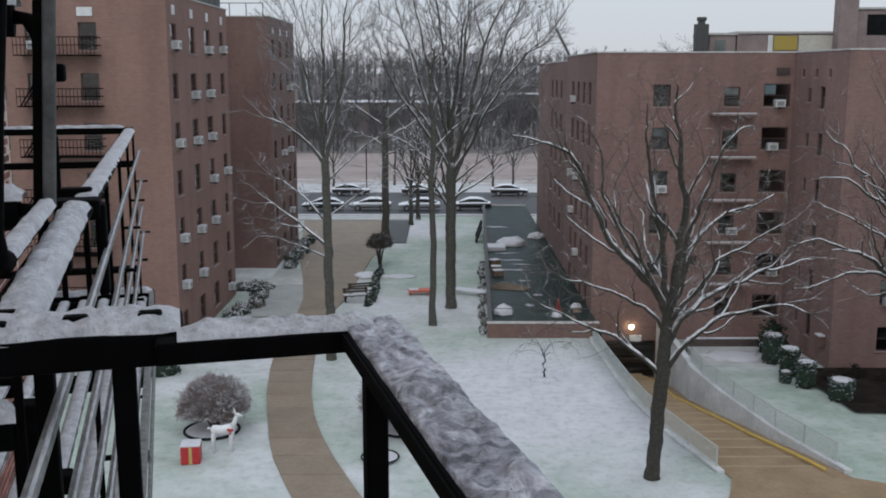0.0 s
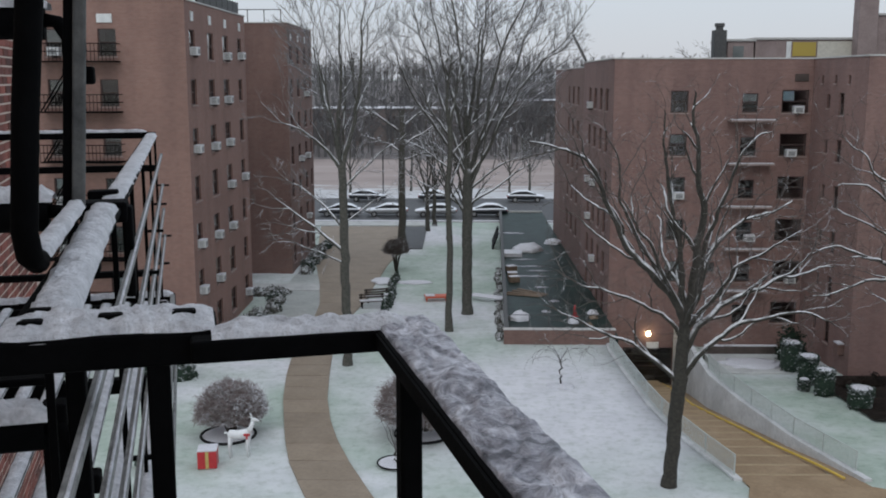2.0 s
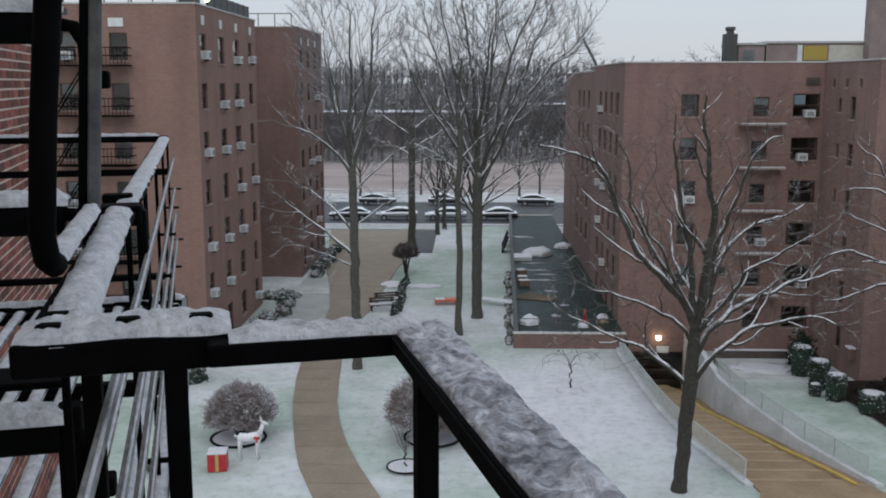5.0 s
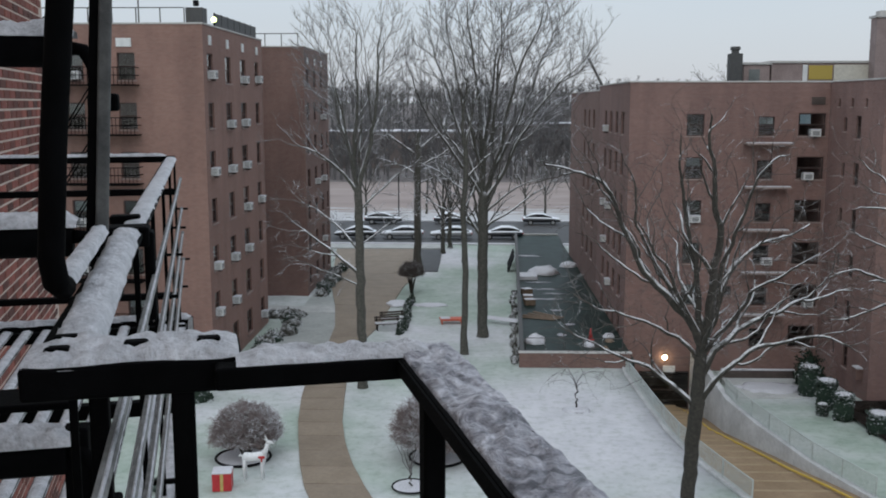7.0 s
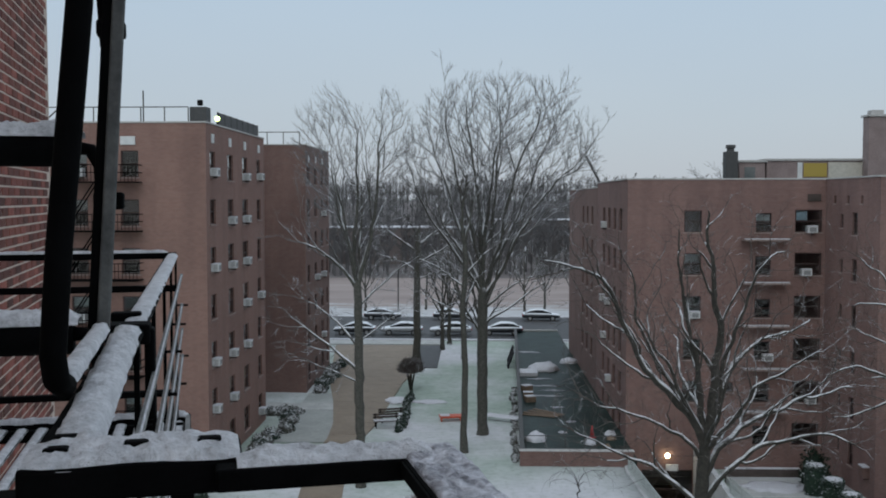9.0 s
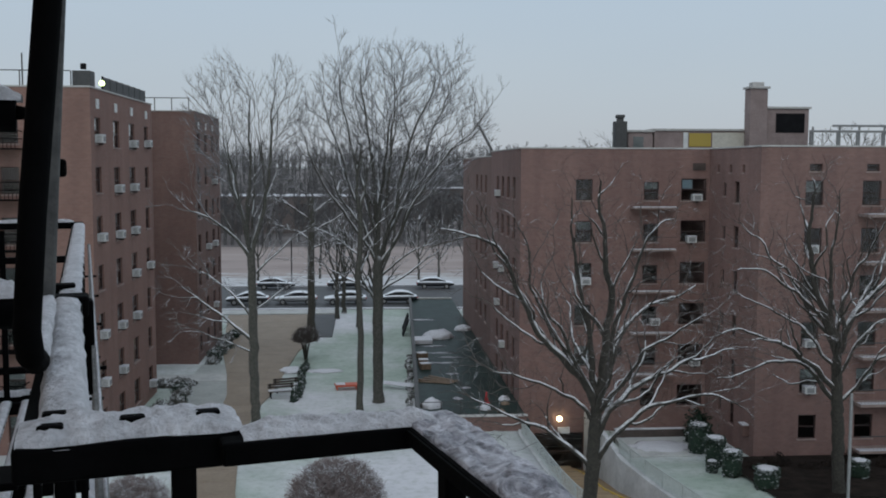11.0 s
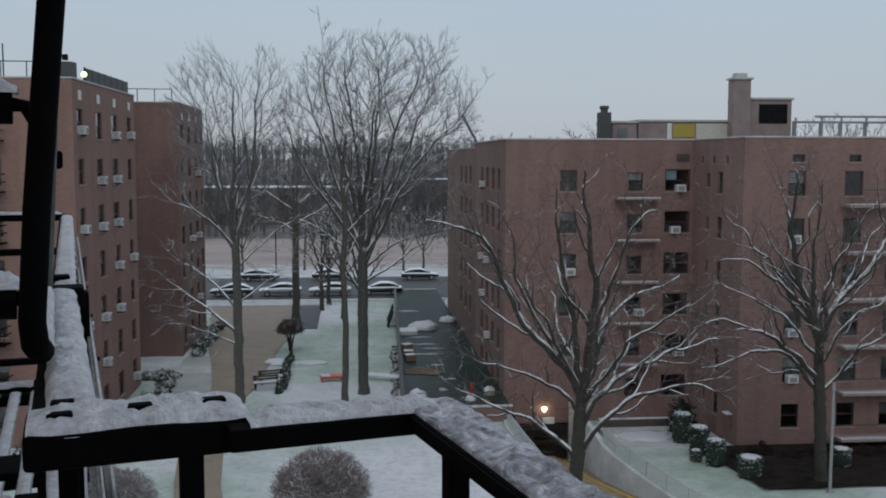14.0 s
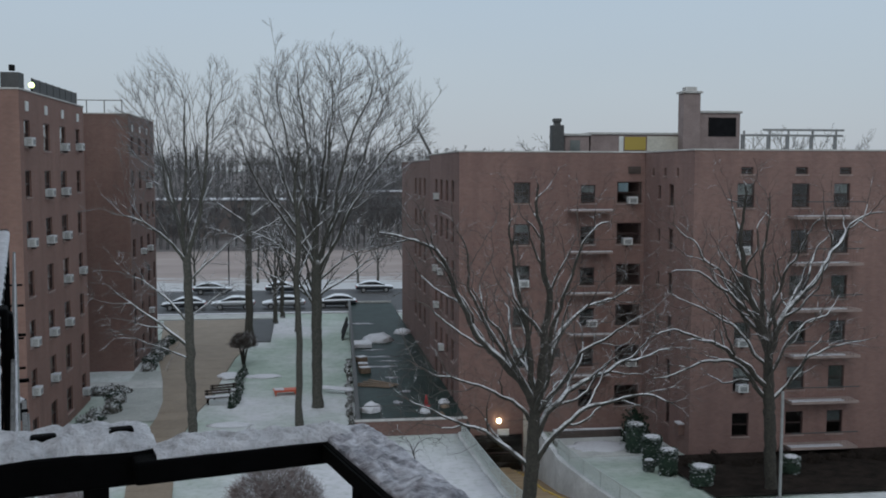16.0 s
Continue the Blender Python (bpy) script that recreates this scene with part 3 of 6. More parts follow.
def building(name, label, x0, x1, y0, y1, z0, z1, mat, faces, coping=True):
    """faces: side -> list of holes with a drawn blind: (u, z, w, h, drawn). Sides: front (-y), east (+x), west (-x), back (+y)."""
    b = thing(name, pose(0, 0, 0), label, "apartment block", "brick apartment blocks")
    made = {"front": (frame_matrix(x0, y0, 1, 0), x1 - x0), "east": (frame_matrix(x1, y0, 0, 1), y1 - y0),
            "back": (frame_matrix(x1, y1, -1, 0), x1 - x0), "west": (frame_matrix(x0, y1, 0, -1), y1 - y0)}
    for side, (m, length) in made.items():
        holes = faces.get(side, [])
        facade("wall", b, m, length, z0, z1, [h[:4] for h in holes], mat)
        for u, z, w, h, drawn in holes:
            window(b, m, u, z, w, h, drawn)
    part("roof", boxed(x0 + 0.33, x1 - 0.33, y0 + 0.33, y1 - 0.33, z1 - 0.7, z1 - 0.45), M_ROOFING, b)
    storey = 2.58
    z = z1 - 1.05 - storey
    while z > z0 + 1:
        # slabs and core are coloured dark to stand for the rooms' shade
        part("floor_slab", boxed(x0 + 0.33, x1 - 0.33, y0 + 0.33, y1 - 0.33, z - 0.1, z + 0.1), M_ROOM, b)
        z -= storey
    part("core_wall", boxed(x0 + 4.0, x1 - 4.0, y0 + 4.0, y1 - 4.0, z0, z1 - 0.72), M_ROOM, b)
    if coping:
        for a in ((x0 - 0.05, x1 + 0.05, y0 - 0.05, y0 + 0.36), (x0 - 0.05, x1 + 0.05, y1 - 0.36, y1 + 0.05), (x0 - 0.05, x0 + 0.36, y0 + 0.36, y1 - 0.36), (x1 - 0.36, x1 + 0.05, y0 + 0.36, y1 - 0.36)):
            part("coping", boxed(*a, z1, z1 + 0.09, 0.015), M_COPING, b)
    return b, made


rng = random.Random(7)

# block on the west side of the lawn
LB_ROWS = [16.15 - 2.58 * k for k in range(7)]
side_holes = []
for r, zb in enumerate(LB_ROWS):
    for c, (u, w) in enumerate(((0.75, 1.15), (4.55, 1.35), (8.15, 1.45), (12.15, 1.15))):
        h = 1.35 if c in (0, 3) else 1.5
        side_holes.append((u, zb + 1.45 - h - 0.05, w, h, rng.choice((0, 0, 0.5, 0.5, 0.4, 0.0))))
front_holes = []
for zb in LB_ROWS:
    for x, w in ((-18.75, 0.95), (-21.5, 0.95), (-23.6, 0.95), (-27.0, 1.1)):
        front_holes.append((x + 40.0, zb, w, 1.4, rng.choice((0, 0.4, 0.5, 0.5))))
west_block, wb = building("apartment_block", "six-storey red brick apartment block with window air conditioners", -40, -14.2, 52, 66.4, -0.3, 19.0, M_BRICK, {"east": side_holes, "front": front_holes})
for r, zb in enumerate(LB_ROWS):
    for c, u in enumerate((1.28, 5.15, 8.8, 12.7)):
        if (r, c) in ((0, 0), (0, 3), (0, 2), (1, 1), (1, 2), (2, 0), (2, 1), (2, 2), (3, 2), (3, 3), (4, 0), (4, 1), (4, 2), (5, 0), (5, 1), (6, 3)):
            air_conditioner(wb["east"][0], u, zb - 0.02 + (0.1 if c in (0, 3) else 0))
for k in (0, 3, 4):
    air_conditioner(wb["front"][0], -21.0 + 40.0, LB_ROWS[k] + 0.02)
for u in (1.3, 5.1, 8.8, 12.7):
    part("light_block", boxed(-14.21, -14.14, 52 + u - 0.25, 52 + u + 0.25, 18.0, 18.5, 0.02), M_WHITE, west_block, "small white stone block in the brickwork")
part("light_block", boxed(-18.75, -17.95, 51.93, 52.01, 17.85, 18.3, 0.02), M_WHITE, west_block, "white stone block above the top window")

# second block behind it
sec_holes = []
for zb in LB_ROWS:
    for u, w in ((0.9, 1.2), (4.3, 1.2), (7.7, 1.2), (10.6, 0.9)):
        sec_holes.append((u, zb, w, 1.4, rng.choice((0, 0, 0.5))))
second_block, sb = building("apartment_block", "red brick apartment block behind the first, darker end wall", -40, -13.0, 75.7, 88.0, -0.3, 19.1, M_BRICK_DARK, {"east": sec_holes})
for u in (1.5, 4.9, 8.3):
    part("light_block", boxed(-13.01, -12.94, 75.7 + u - 0.22, 75.7 + u + 0.22, 17.9, 18.4, 0.02), M_WHITE, second_block, "small white stone block in the brickwork")
for r, u in ((1, 8.5), (3, 5.0), (3, 8.4), (5, 8.3)):
    air_conditioner(sb["east"][0], u, LB_ROWS[r])

# wings on the east side
RB_ROWS = [13.0 - 2.58 * k for k in range(6)]
a_front = []
for r, zb in enumerate(RB_ROWS):
    for x, w, h in ((12.6, 1.05, 1.3), (16.85, 0.95, 1.15), (19.2, 1.6, 1.35)):
        if (r, x) not in ((5, 12.6),):
            a_front.append((x - 9.2, zb, w, h, rng.choice((0, 0, 0, 0, 0.4))))
a_front.append((14.7 - 9.2, 3.3, 0.95, 0.6, 0))
a_front.append((10.2 - 9.2, -3.95, 3.1, 2.45, 0))
a_side = []
for zb in RB_ROWS:
    for u in (1.6, 4.2, 6.9, 9.6):
        a_side.append((13.4 - u - 0.55, zb, 1.1, 1.4, rng.choice((0, 0, 0.5))))
wing_a, wa = building("apartment_block", "brick wing of the apartment block over the garage drive", 9.2, 21.0, 60, 74.6, -4.2, 16.15, M_BRICK_PINK, {"front": a_front, "west": a_side})
for r, u in ((0, 10.6), (1, 10.3), (4, 10.7), (2, 3.7), (3, 8.1)):
    air_conditioner(wa["front"][0], u + 0.35, RB_ROWS[r] - 0.02)
for r, u in ((0, 9.0), (2, 9.6), (2, 6.9), (3, 9.0), (4, 6.3)):
    air_conditioner(wa["west"][0], 13.4 - u + 0.6, RB_ROWS[r])
# thin pale blue panel just behind the upper glass
part("blue_panel", boxed(19.30, 19.95, 59.98 + 0.155, 59.98 + 0.165, 13.72, 14.28), M_PALE_BLUE, wing_a, "pale blue panel in the upper pane")
part("louvre", boxed(19.9, 20.7, 59.93, 59.99, 14.85, 15.3, 0.01), M_DARK_BROWN, wing_a, "dark wall louvre above the window")
b_side, b_front = [], []
for r, zb in enumerate(RB_ROWS):
    b_side.append((8.0 - 2.9 - 0.9, zb, 0.75, 1.25, 0))
    b_side.append((8.0 - 5.1 - 0.5, zb + 0.35, 0.45, 0.8, 0))
    for x, w in ((23.5, 1.0), (26.7, 1.05), (29.2, 0.95), (33.5, 1.0), (36.5, 1.0)):
        b_front.append((x - 21.0, zb, w, 1.35, rng.choice((0, 0, 0, 0.4, 0.5))))
for u in (1.0, 3.0, 5.0):
    b_side.append((u + 0.35, 14.75, 0.35, 0.45, 0))
for x in (23.7, 26.9, 29.5):
    b_front.append((x - 21.0, 14.85, 0.7, 0.4, 0))
wing_b, wbb = building("apartment_block", "long red brick wing with snowy concrete balconies", 21.004, 60, 52, 74.0, -3.0, 16.15, M_BRICK_PINK, {"west": [(22.0 - 8.0 + u, z, w, h, d) for u, z, w, h, d in b_side], "front": b_front})
for r, u in ((1, 2.9), (3, 2.9), (4, 3.0)):
    air_conditioner(wbb["front"][0], u, RB_ROWS[r])
for zb in RB_ROWS[:6]:
    balcony = placed("balcony", link_mesh("balcony", boxed(26.5, 30.5, 50.9, 52.0, zb - 0.60, zb - 0.45, 0.01), M_SILL), wing_b)
    part("snow", boxed(26.5, 29.6, 50.9, 51.35, zb - 0.448, zb - 0.405, 0.015), M_SNOW, balcony)
    part("railing", boxed(26.5, 30.5, 50.92, 50.96, zb + 0.32, zb + 0.38), M_IRON_GREY, balcony)
    for k in range(21):
        part("baluster", boxed(26.52 + k * 0.197, 26.532 + k * 0.197, 50.934, 50.946, zb - 0.45, zb + 0.32), M_BRICK_DARK, balcony)
for zb in RB_ROWS[:5]:
    balcony = placed("balcony", link_mesh("balcony", boxed(16.0, 18.7, 59.0, 60.0, zb - 0.50, zb - 0.40, 0.01), M_SILL), wing_a)
    part("snow", boxed(16.0, 18.65, 59.0, 59.35, zb - 0.398, zb - 0.345, 0.015), M_SNOW, balcony)
    part("railing", boxed(16.0, 18.7, 59.02, 59.06, zb + 0.35, zb + 0.38), M_IRON_GREY, balcony)
    for k in range(14):
        part("baluster", boxed(16.02 + k * 0.197, 16.032 + k * 0.197, 59.035, 59.047, zb - 0.40, zb + 0.35), M_BRICK_DARK, balcony)
far_block, fb = building("apartment_block", "further brick block along the garage roof", 9.2, 20, 74.65, 96.4, -0.3, 15.8, M_BRICK_DARK, {"west": [(2.0 + 3.2 * c, zb, 1.1, 1.4, 0) for zb in RB_ROWS[:5] for c in (3, 4, 5)]})

# roof structures on the east wings
def roof_house(name, label, x0, x1, y0, y1, z1, mat, cap=True):
    t = thing(name, pose((x0 + x1) / 2, (y0 + y1) / 2, 15.7), label, "roof structure")
    cx, cy = (x0 + x1) / 2, (y0 + y1) / 2
    part("body", boxed(x0 - cx, x1 - cx, y0 - cy, y1 - cy, -0.15, z1 - 15.7, 0.02), mat, t)
    if cap:
        part("cap", boxed(x0 - cx - 0.12, x1 - cx + 0.12, y0 - cy - 0.12, y1 - cy + 0.12, z1 - 15.7, z1 - 15.55, 0.02), M_COPING, t)
    return t


chimney_a = roof_house("chimney", "dark capped flue on the flat roof", 16.4, 17.2, 65.5, 66.3, 18.1, M_IRON_GREY, False)
part("neck", boxed(-0.2, 0.2, -0.2, 0.2, 2.4, 2.62), M_IRON_GREY, chimney_a)
part("cowl", boxed(-0.27, 0.27, -0.27, 0.27, 2.62, 2.85, 0.04), M_IRON_GREY, chimney_a)
bulk = roof_house("stair_bulkhead", "low brick stair bulkhead with a small window", 17.4, 19.1, 66, 70, 17.4, M_MAUVE)
part("opening", boxed(-0.5, 0.2, -2.03, -1.98, 0.6, 1.4), M_BLIND, bulk, "pale small window")
pent = roof_house("penthouse", "low rooftop penthouse with a lit yellow window and cream wall", 19.2, 28.6, 66, 71, 17.5, M_MAUVE)
part("window", boxed(-2.3, -0.8, -2.56, -2.49, 0.75, 1.65), M_YELLOW_ROOM, pent, "window with a lit yellow curtain")
part("white_panel", boxed(-2.7, -2.4, -2.57, -2.49, 0.4, 1.7), M_WHITE, pent)
part("cream_panel", boxed(-0.7, 1.5, -2.57, -2.49, 0.3, 1.7), M_CREAM, pent, "cream rendered wall panel")
tower = roof_house("chimney", "tall brick chimney with a pale stepped cap", 25.4, 26.6, 65.0, 66.0, 20.3, M_MAUVE)
part("cap_stone", boxed(-0.4, 0.4, -0.35, 0.35, 4.75, 5.05, 0.03), M_COPING, tower)
tank = roof_house("lift_house", "brick lift house with a wide dark louvred opening", 26.7, 29.7, 65.5, 69, 19.0, M_MAUVE)
# flat black panel stands in for the shaded opening
part("opening", boxed(-0.8, 1.2, -1.78, -1.73, 1.7, 3.0), M_DARK, tank, "dark louvred opening")
pipes = thing("roof_pipe_frame", pose(34, 66, 15.7), "grey pipe frame with snow along the roof", "pipe frame")
part("rail", boxed(-4.0, 3.6, -0.06, 0.06, 1.75, 1.9, 0.02), M_GRILLE, pipes)
part("rail", boxed(-2.2, 3.9, 0.3, 0.42, 2.15, 2.3, 0.02), M_GRILLE, pipes)
for x in (-3.9, -2.0, -0.6, 1.2, 3.0):
    part("leg", boxed(x - 0.07, x + 0.07, -0.07, 0.07, -0.15, 1.75), M_GRILLE, pipes)
    part("leg", boxed(x + 0.25, x + 0.36, 0.31, 0.41, -0.15, 2.15), M_GRILLE, pipes)

# roof rail, chimney and floodlight on the west block
rail = thing("roof_railing", pose(-20, 52.3, 19.09), "thin grey pipe railing along the roof edge", "railing")
for k in range(15):
    part("post", boxed(-13 + k * 1.27, -12.95 + k * 1.27, -0.02, 0.03, 0, 0.75), M_IRON_GREY, rail)
part("top_rail", boxed(-13.0, 4.8, -0.02, 0.03, 0.75, 0.80), M_IRON_GREY, rail)
for x, h in ((2.2, 1.7), (-1.4, 2.4)):
    part("aerial", boxed(x, x + 0.06, 0.5, 0.56, -0.09, h), M_IRON_GREY, rail)
part("stay", boxed(-0.03, 0.03, -0.03, 0.03, 0, 2.4, m=pose(-3.2, 0.5, 0, 0, 48, 0)), M_IRON_GREY, rail)
ch = thing("chimney", pose(-14.75, 53.0, 18.5), "short dark grey chimney at the roof corner", "chimney")
part("body", boxed(-0.45, 0.45, -0.45, 0.45, 0, 1.4, 0.02), M_IRON_GREY, ch)
part("pot", boxed(-0.13, 0.13, -0.13, 0.13, 1.5, 1.8, 0.03), M_DARK, ch)
flood = thing("floodlight", pose(-14.4, 55.2, 19.05), "small lit roof floodlight", "lamp")
part("bracket", boxed(-0.04, 0.04, -0.04, 0.04, 0, 0.3), M_IRON, flood)
bm = bmesh.new()
bmesh.ops.create_uvsphere(bm, u_segments=14, v_segments=8, radius=0.15, matrix=Matrix.Translation((0, 0, 0.42)))
part("bulb", bm, M_ROOFLIGHT, flood, "glowing bulb", True)
side_rail = thing("roof_screen", pose(-14.45, 60.5, 19.09), "dark mesh screen along the roof edge", "railing")
part("screen", boxed(-0.03, 0.03, -5.0, 5.2, 0.05, 0.75), M_IRON_GREY, side_rail)
for k in range(8):
    part("post", boxed(-0.035, 0.035, -5.03 + k * 1.46, -4.97 + k * 1.46, 0, 0.78), M_IRON, side_rail)
rail2 = thing("roof_railing", pose(-17, 76.0, 19.19), "thin roof railing on the second block", "railing")
part("top_rail", boxed(-4, 3.6, -0.03, 0.03, 0.9, 0.96), M_IRON_GREY, rail2)
for k in range(7):
    part("post", boxed(-4 + k * 1.25, -3.94 + k * 1.25, -0.03, 0.03, 0, 0.9 if k else 2.4), M_IRON_GREY, rail2)

# iron escape balconies on the west block's front
escape = thing("facade_fire_escape", pose(-19.7, 51.45, 0), "black iron fire escape balconies and stairs on the brick front", "fire escape")
for r, zb in enumerate(LB_ROWS[:6]):
    z = zb - 0.25
    part("platform", boxed(-2.0, 2.1, -0.55, 0.545, z - 0.06, z), M_IRON, escape)
    for nm, zz in (("rail", 0.85), ("rail", 0.45)):
        part(nm, boxed(-2.0, 2.1, -0.56, -0.52, z + zz, z + zz + 0.045), M_IRON, escape)
        part(nm, boxed(2.06, 2.1, -0.52, 0.54, z + zz, z + zz + 0.045), M_IRON, escape)
    for k in range(22):
        part("baluster", boxed(-2.0 + k * 0.195, -1.975 + k * 0.195, -0.55, -0.53, z, z + 0.85), M_IRON, escape)
    if r:
        for yy in (-0.3, 0.2):
            part("stair_stringer", boxed(-0.03, 0.03, -0.03, 0.03, 0, 3.1, m=pose(-1.9, yy, z, 0, 34, 0)), M_IRON, escape)


# ---- near fire escape: local x to the right across it, y away along the wall ----
FE_TURN = 15.5
FE = Matrix.Rotation(radians(FE_TURN), 4, 'Z')
ZF = 14.0
wall_m = FE @ Matrix.Translation((-1.3, 0, 0))

fe = thing("fire_escape", FE @ Matrix.Translation((0, 0, ZF)), "black iron fire escape with wet snow lying on its rails", "fire escape")


def snow_strip(name, p0, p1, width, height, mat, parent, seed, lump=0.5, ragged=0.25, nx=9, cover=1.0):
    """A lumpy bank of snow along a rail, from p0 to p1 on its top."""
    p0, p1 = Vector(p0), Vector(p1)
    d = p1 - p0
    side = Vector((d.y, -d.x, 0)).normalized()
    n = max(6, int(d.length / 0.005))
    verts, faces = [], []
    for i in range(n + 1):
        t = i / n
        c = p0 + d * t
        end = min(1.0, min(t, 1 - t) * d.length / 0.02)
        wl = width / 2 * (1 + ragged * noise.noise((t * d.length * 14, seed, 0)))
        wr = width / 2 * (1 + ragged * noise.noise((t * d.length * 14, seed, 5)))
        for k in range(nx):
            a = -1 + 2 * k / (nx - 1)
            off = a * (wl if a < 0 else wr)
            q = c + side * off
            dome = math.sqrt(max(0.0, 1 - abs(a) ** 2.6))
            hgt = height * dome * (0.35 + 0.65 * end) * (1 + lump * noise.noise((q.x * 24, q.y * 24, seed)) + 0.6 * lump * noise.noise((q.x * 80, q.y * 80, seed + 3)) + 0.35 * lump * noise.noise((q.x * 190, q.y * 190, seed + 9)))
            if k in (0, nx - 1):
                hgt = -0.004
            verts.append((q.x, q.y, q.z + hgt))
    for i in range(n):
        for k in range(nx - 1):
            a = i * nx + k
            faces.append((a, a + 1, a + nx + 1, a + nx))
    return raw(name, verts, faces, mat, parent, True)


def z_(z):
    return z - ZF


RAIL = 14.750
# far side rail, away along the platform
END = 4.62
part("side_rail", boxed(-0.190, -0.140, 2.06, END, z_(RAIL - 0.012), z_(RAIL), 0.003), M_IRON, fe)
snow_strip("snow", (-0.165, 2.08, z_(RAIL)), (-0.160, END - 0.02, z_(RAIL)), 0.048, 0.010, M_SNOW, fe, 3, 0.3, 0.10)
part("side_rail", boxed(-0.196, -0.142, 0.98, 2.02, z_(RAIL - 0.014), z_(RAIL), 0.003), M_IRON, fe)
snow_strip("snow", (-0.158, 1.06, z_(RAIL)), (-0.170, 1.97, z_(RAIL)), 0.052, 0.018, M_SNOW, fe, 9, 0.35, 0.15)
collar = part("collar", boxed(-0.215, -0.130, 1.99, 2.06, z_(RAIL - 0.03), z_(RAIL + 0.010), 0.006), M_IRON, fe)
part("collar_leg", boxed(-0.142, -0.122, 2.0, 2.05, z_(RAIL - 0.18), z_(RAIL), 0.006), M_IRON, fe)
part("bolt", boxed(-0.215, -0.155, 2.13, 2.17, z_(RAIL), z_(RAIL + 0.018), 0.004), M_IRON, fe)
# mid rails, floor channel and posts of that side
for h in (0.335, 0.47, 0.58, 0.70):
    part("mid_rail", boxed(-0.128, -0.116, 0.55, END, z_(15 - h - 0.010), z_(15 - h), 0.002), M_RAIL_GREY, fe)
    snow_strip("snow", (-0.120, 0.6, z_(15 - h)), (-0.120, END - 0.1, z_(15 - h)), 0.006, 0.003, M_SNOW, fe, 90 + h, 0.4, 0.3, nx=5)
part("floor_channel", boxed(-0.112, -0.092, 0.4, END, z_(13.96), z_(14.02), 0.003), M_RAIL_GREY, fe)
part("floor_channel", boxed(-0.090, -0.082, 0.4, END, z_(13.9), z_(13.96), 0.003), M_RAIL_GREY, fe)
for s in (END - 0.02, 3.9, 3.2, 2.5, 1.85):
    part("post", boxed(-0.152, -0.142, s - 0.006, s + 0.006, z_(13.92), z_(RAIL - 0.013), 0.002), M_IRON, fe)
    for zz in (14.52, 14.29, 13.97):
        part("stub", boxed(-0.145, -0.094, s - 0.005, s + 0.005, z_(zz), z_(zz + 0.008)), M_IRON, fe)
part("post", boxed(-0.176, -0.152, 1.285, 1.315, z_(13.9), z_(RAIL - 0.014), 0.003), M_IRON, fe)
part("brace", boxed(-0.200, -0.190, 1.285, 1.30, z_(13.9), z_(RAIL - 0.014), 0.002), M_IRON, fe)
# end rails of the platform
for zz, snow in ((RAIL + 0.012, True), (14.615, False), (14.14, False)):
    part("end_rail", boxed(-1.28, -0.142, END - 0.03, END + 0.01, z_(zz - 0.028), z_(zz), 0.004), M_IRON, fe)
    if snow:
        snow_strip("snow", (-1.27, END - 0.01, z_(zz)), (-0.18, END - 0.01, z_(zz)), 0.036, 0.012, M_SNOW, fe, 21, 0.3, 0.1)
for x in (-0.47,):
    part("post", boxed(x - 0.012, x + 0.012, END - 0.025, END + 0.005, z_(14.0), z_(RAIL - 0.02), 0.003), M_IRON, fe)
# platform slats with snow
for k in range(14):
    x = -1.231 + k * 0.082
    slat = part("slat", boxed(x, x + 0.044, 1.2, END - 0.04, z_(13.99), z_(14.0)), M_IRON_GREY, fe)
    snow_strip("snow", (x + 0.022, 1.6, z_(14.0)), (x + 0.022, END - 0.05, z_(14.0)), 0.046, 0.010, M_SNOW, slat, k * 3.1, 0.3, 0.08, nx=5)
for s in (1.25, 2.3, 3.4, END - 0.05):
    part("bearer", boxed(-1.29, -0.10, s, s + 0.045, z_(13.94), z_(13.99), 0.003), M_IRON, fe)
part("kick_plate", boxed(-1.29, -0.09, END + 0.012, END + 0.07, z_(13.93), z_(14.01), 0.004), M_IRON, fe)
snow_strip("snow", (-1.27, END + 0.04, z_(14.01)), (-0.10, END + 0.04, z_(14.01)), 0.056, 0.02, M_SNOW, fe, 31, 0.3, 0.2)

# near cross rail, its bolted plate, and the rail that comes back
part("cross_rail", boxed(-0.02, 0.176, 0.933, 0.983, z_(RAIL - 0.022), z_(RAIL), 0.003), M_IRON, fe)
snow_strip("snow", (0.0, 0.962, z_(RAIL)), (0.195, 0.962, z_(RAIL)), 0.054, 0.010, M_SNOW, fe, 41, 0.7, 0.12, nx=15)
plate = part("splice_plate", boxed(-0.200, 0.007, 0.961, 1.062, z_(RAIL - 0.030), z_(RAIL + 0.004), 0.005), M_IRON, fe, "heavy bolted iron splice plate")
snow_strip("snow", (-0.197, 1.012, z_(RAIL + 0.004)), (0.004, 1.012, z_(RAIL + 0.004)), 0.098, 0.011, M_SNOW, plate, 51, 0.8, 0.08, nx=21)
for x, y in ((-0.165, 1.045), (-0.168, 0.995), (-0.095, 1.005), (-0.025, 1.005)):
    part("bolt", boxed(x - 0.012, x + 0.012, y - 0.008, y + 0.008, z_(RAIL), z_(RAIL + 0.0165), 0.003), M_IRON, plate)
part("return_rail", boxed(0.158, 0.218, 0.20, 0.985, z_(RAIL - 0.008), z_(RAIL), 0.003), M_IRON, fe)
snow_strip("snow", (0.190, 0.985, z_(RAIL)), (0.190, 0.22, z_(RAIL)), 0.058, 0.006, M_SLUSH, fe, 61, 1.3, 0.05, nx=25)
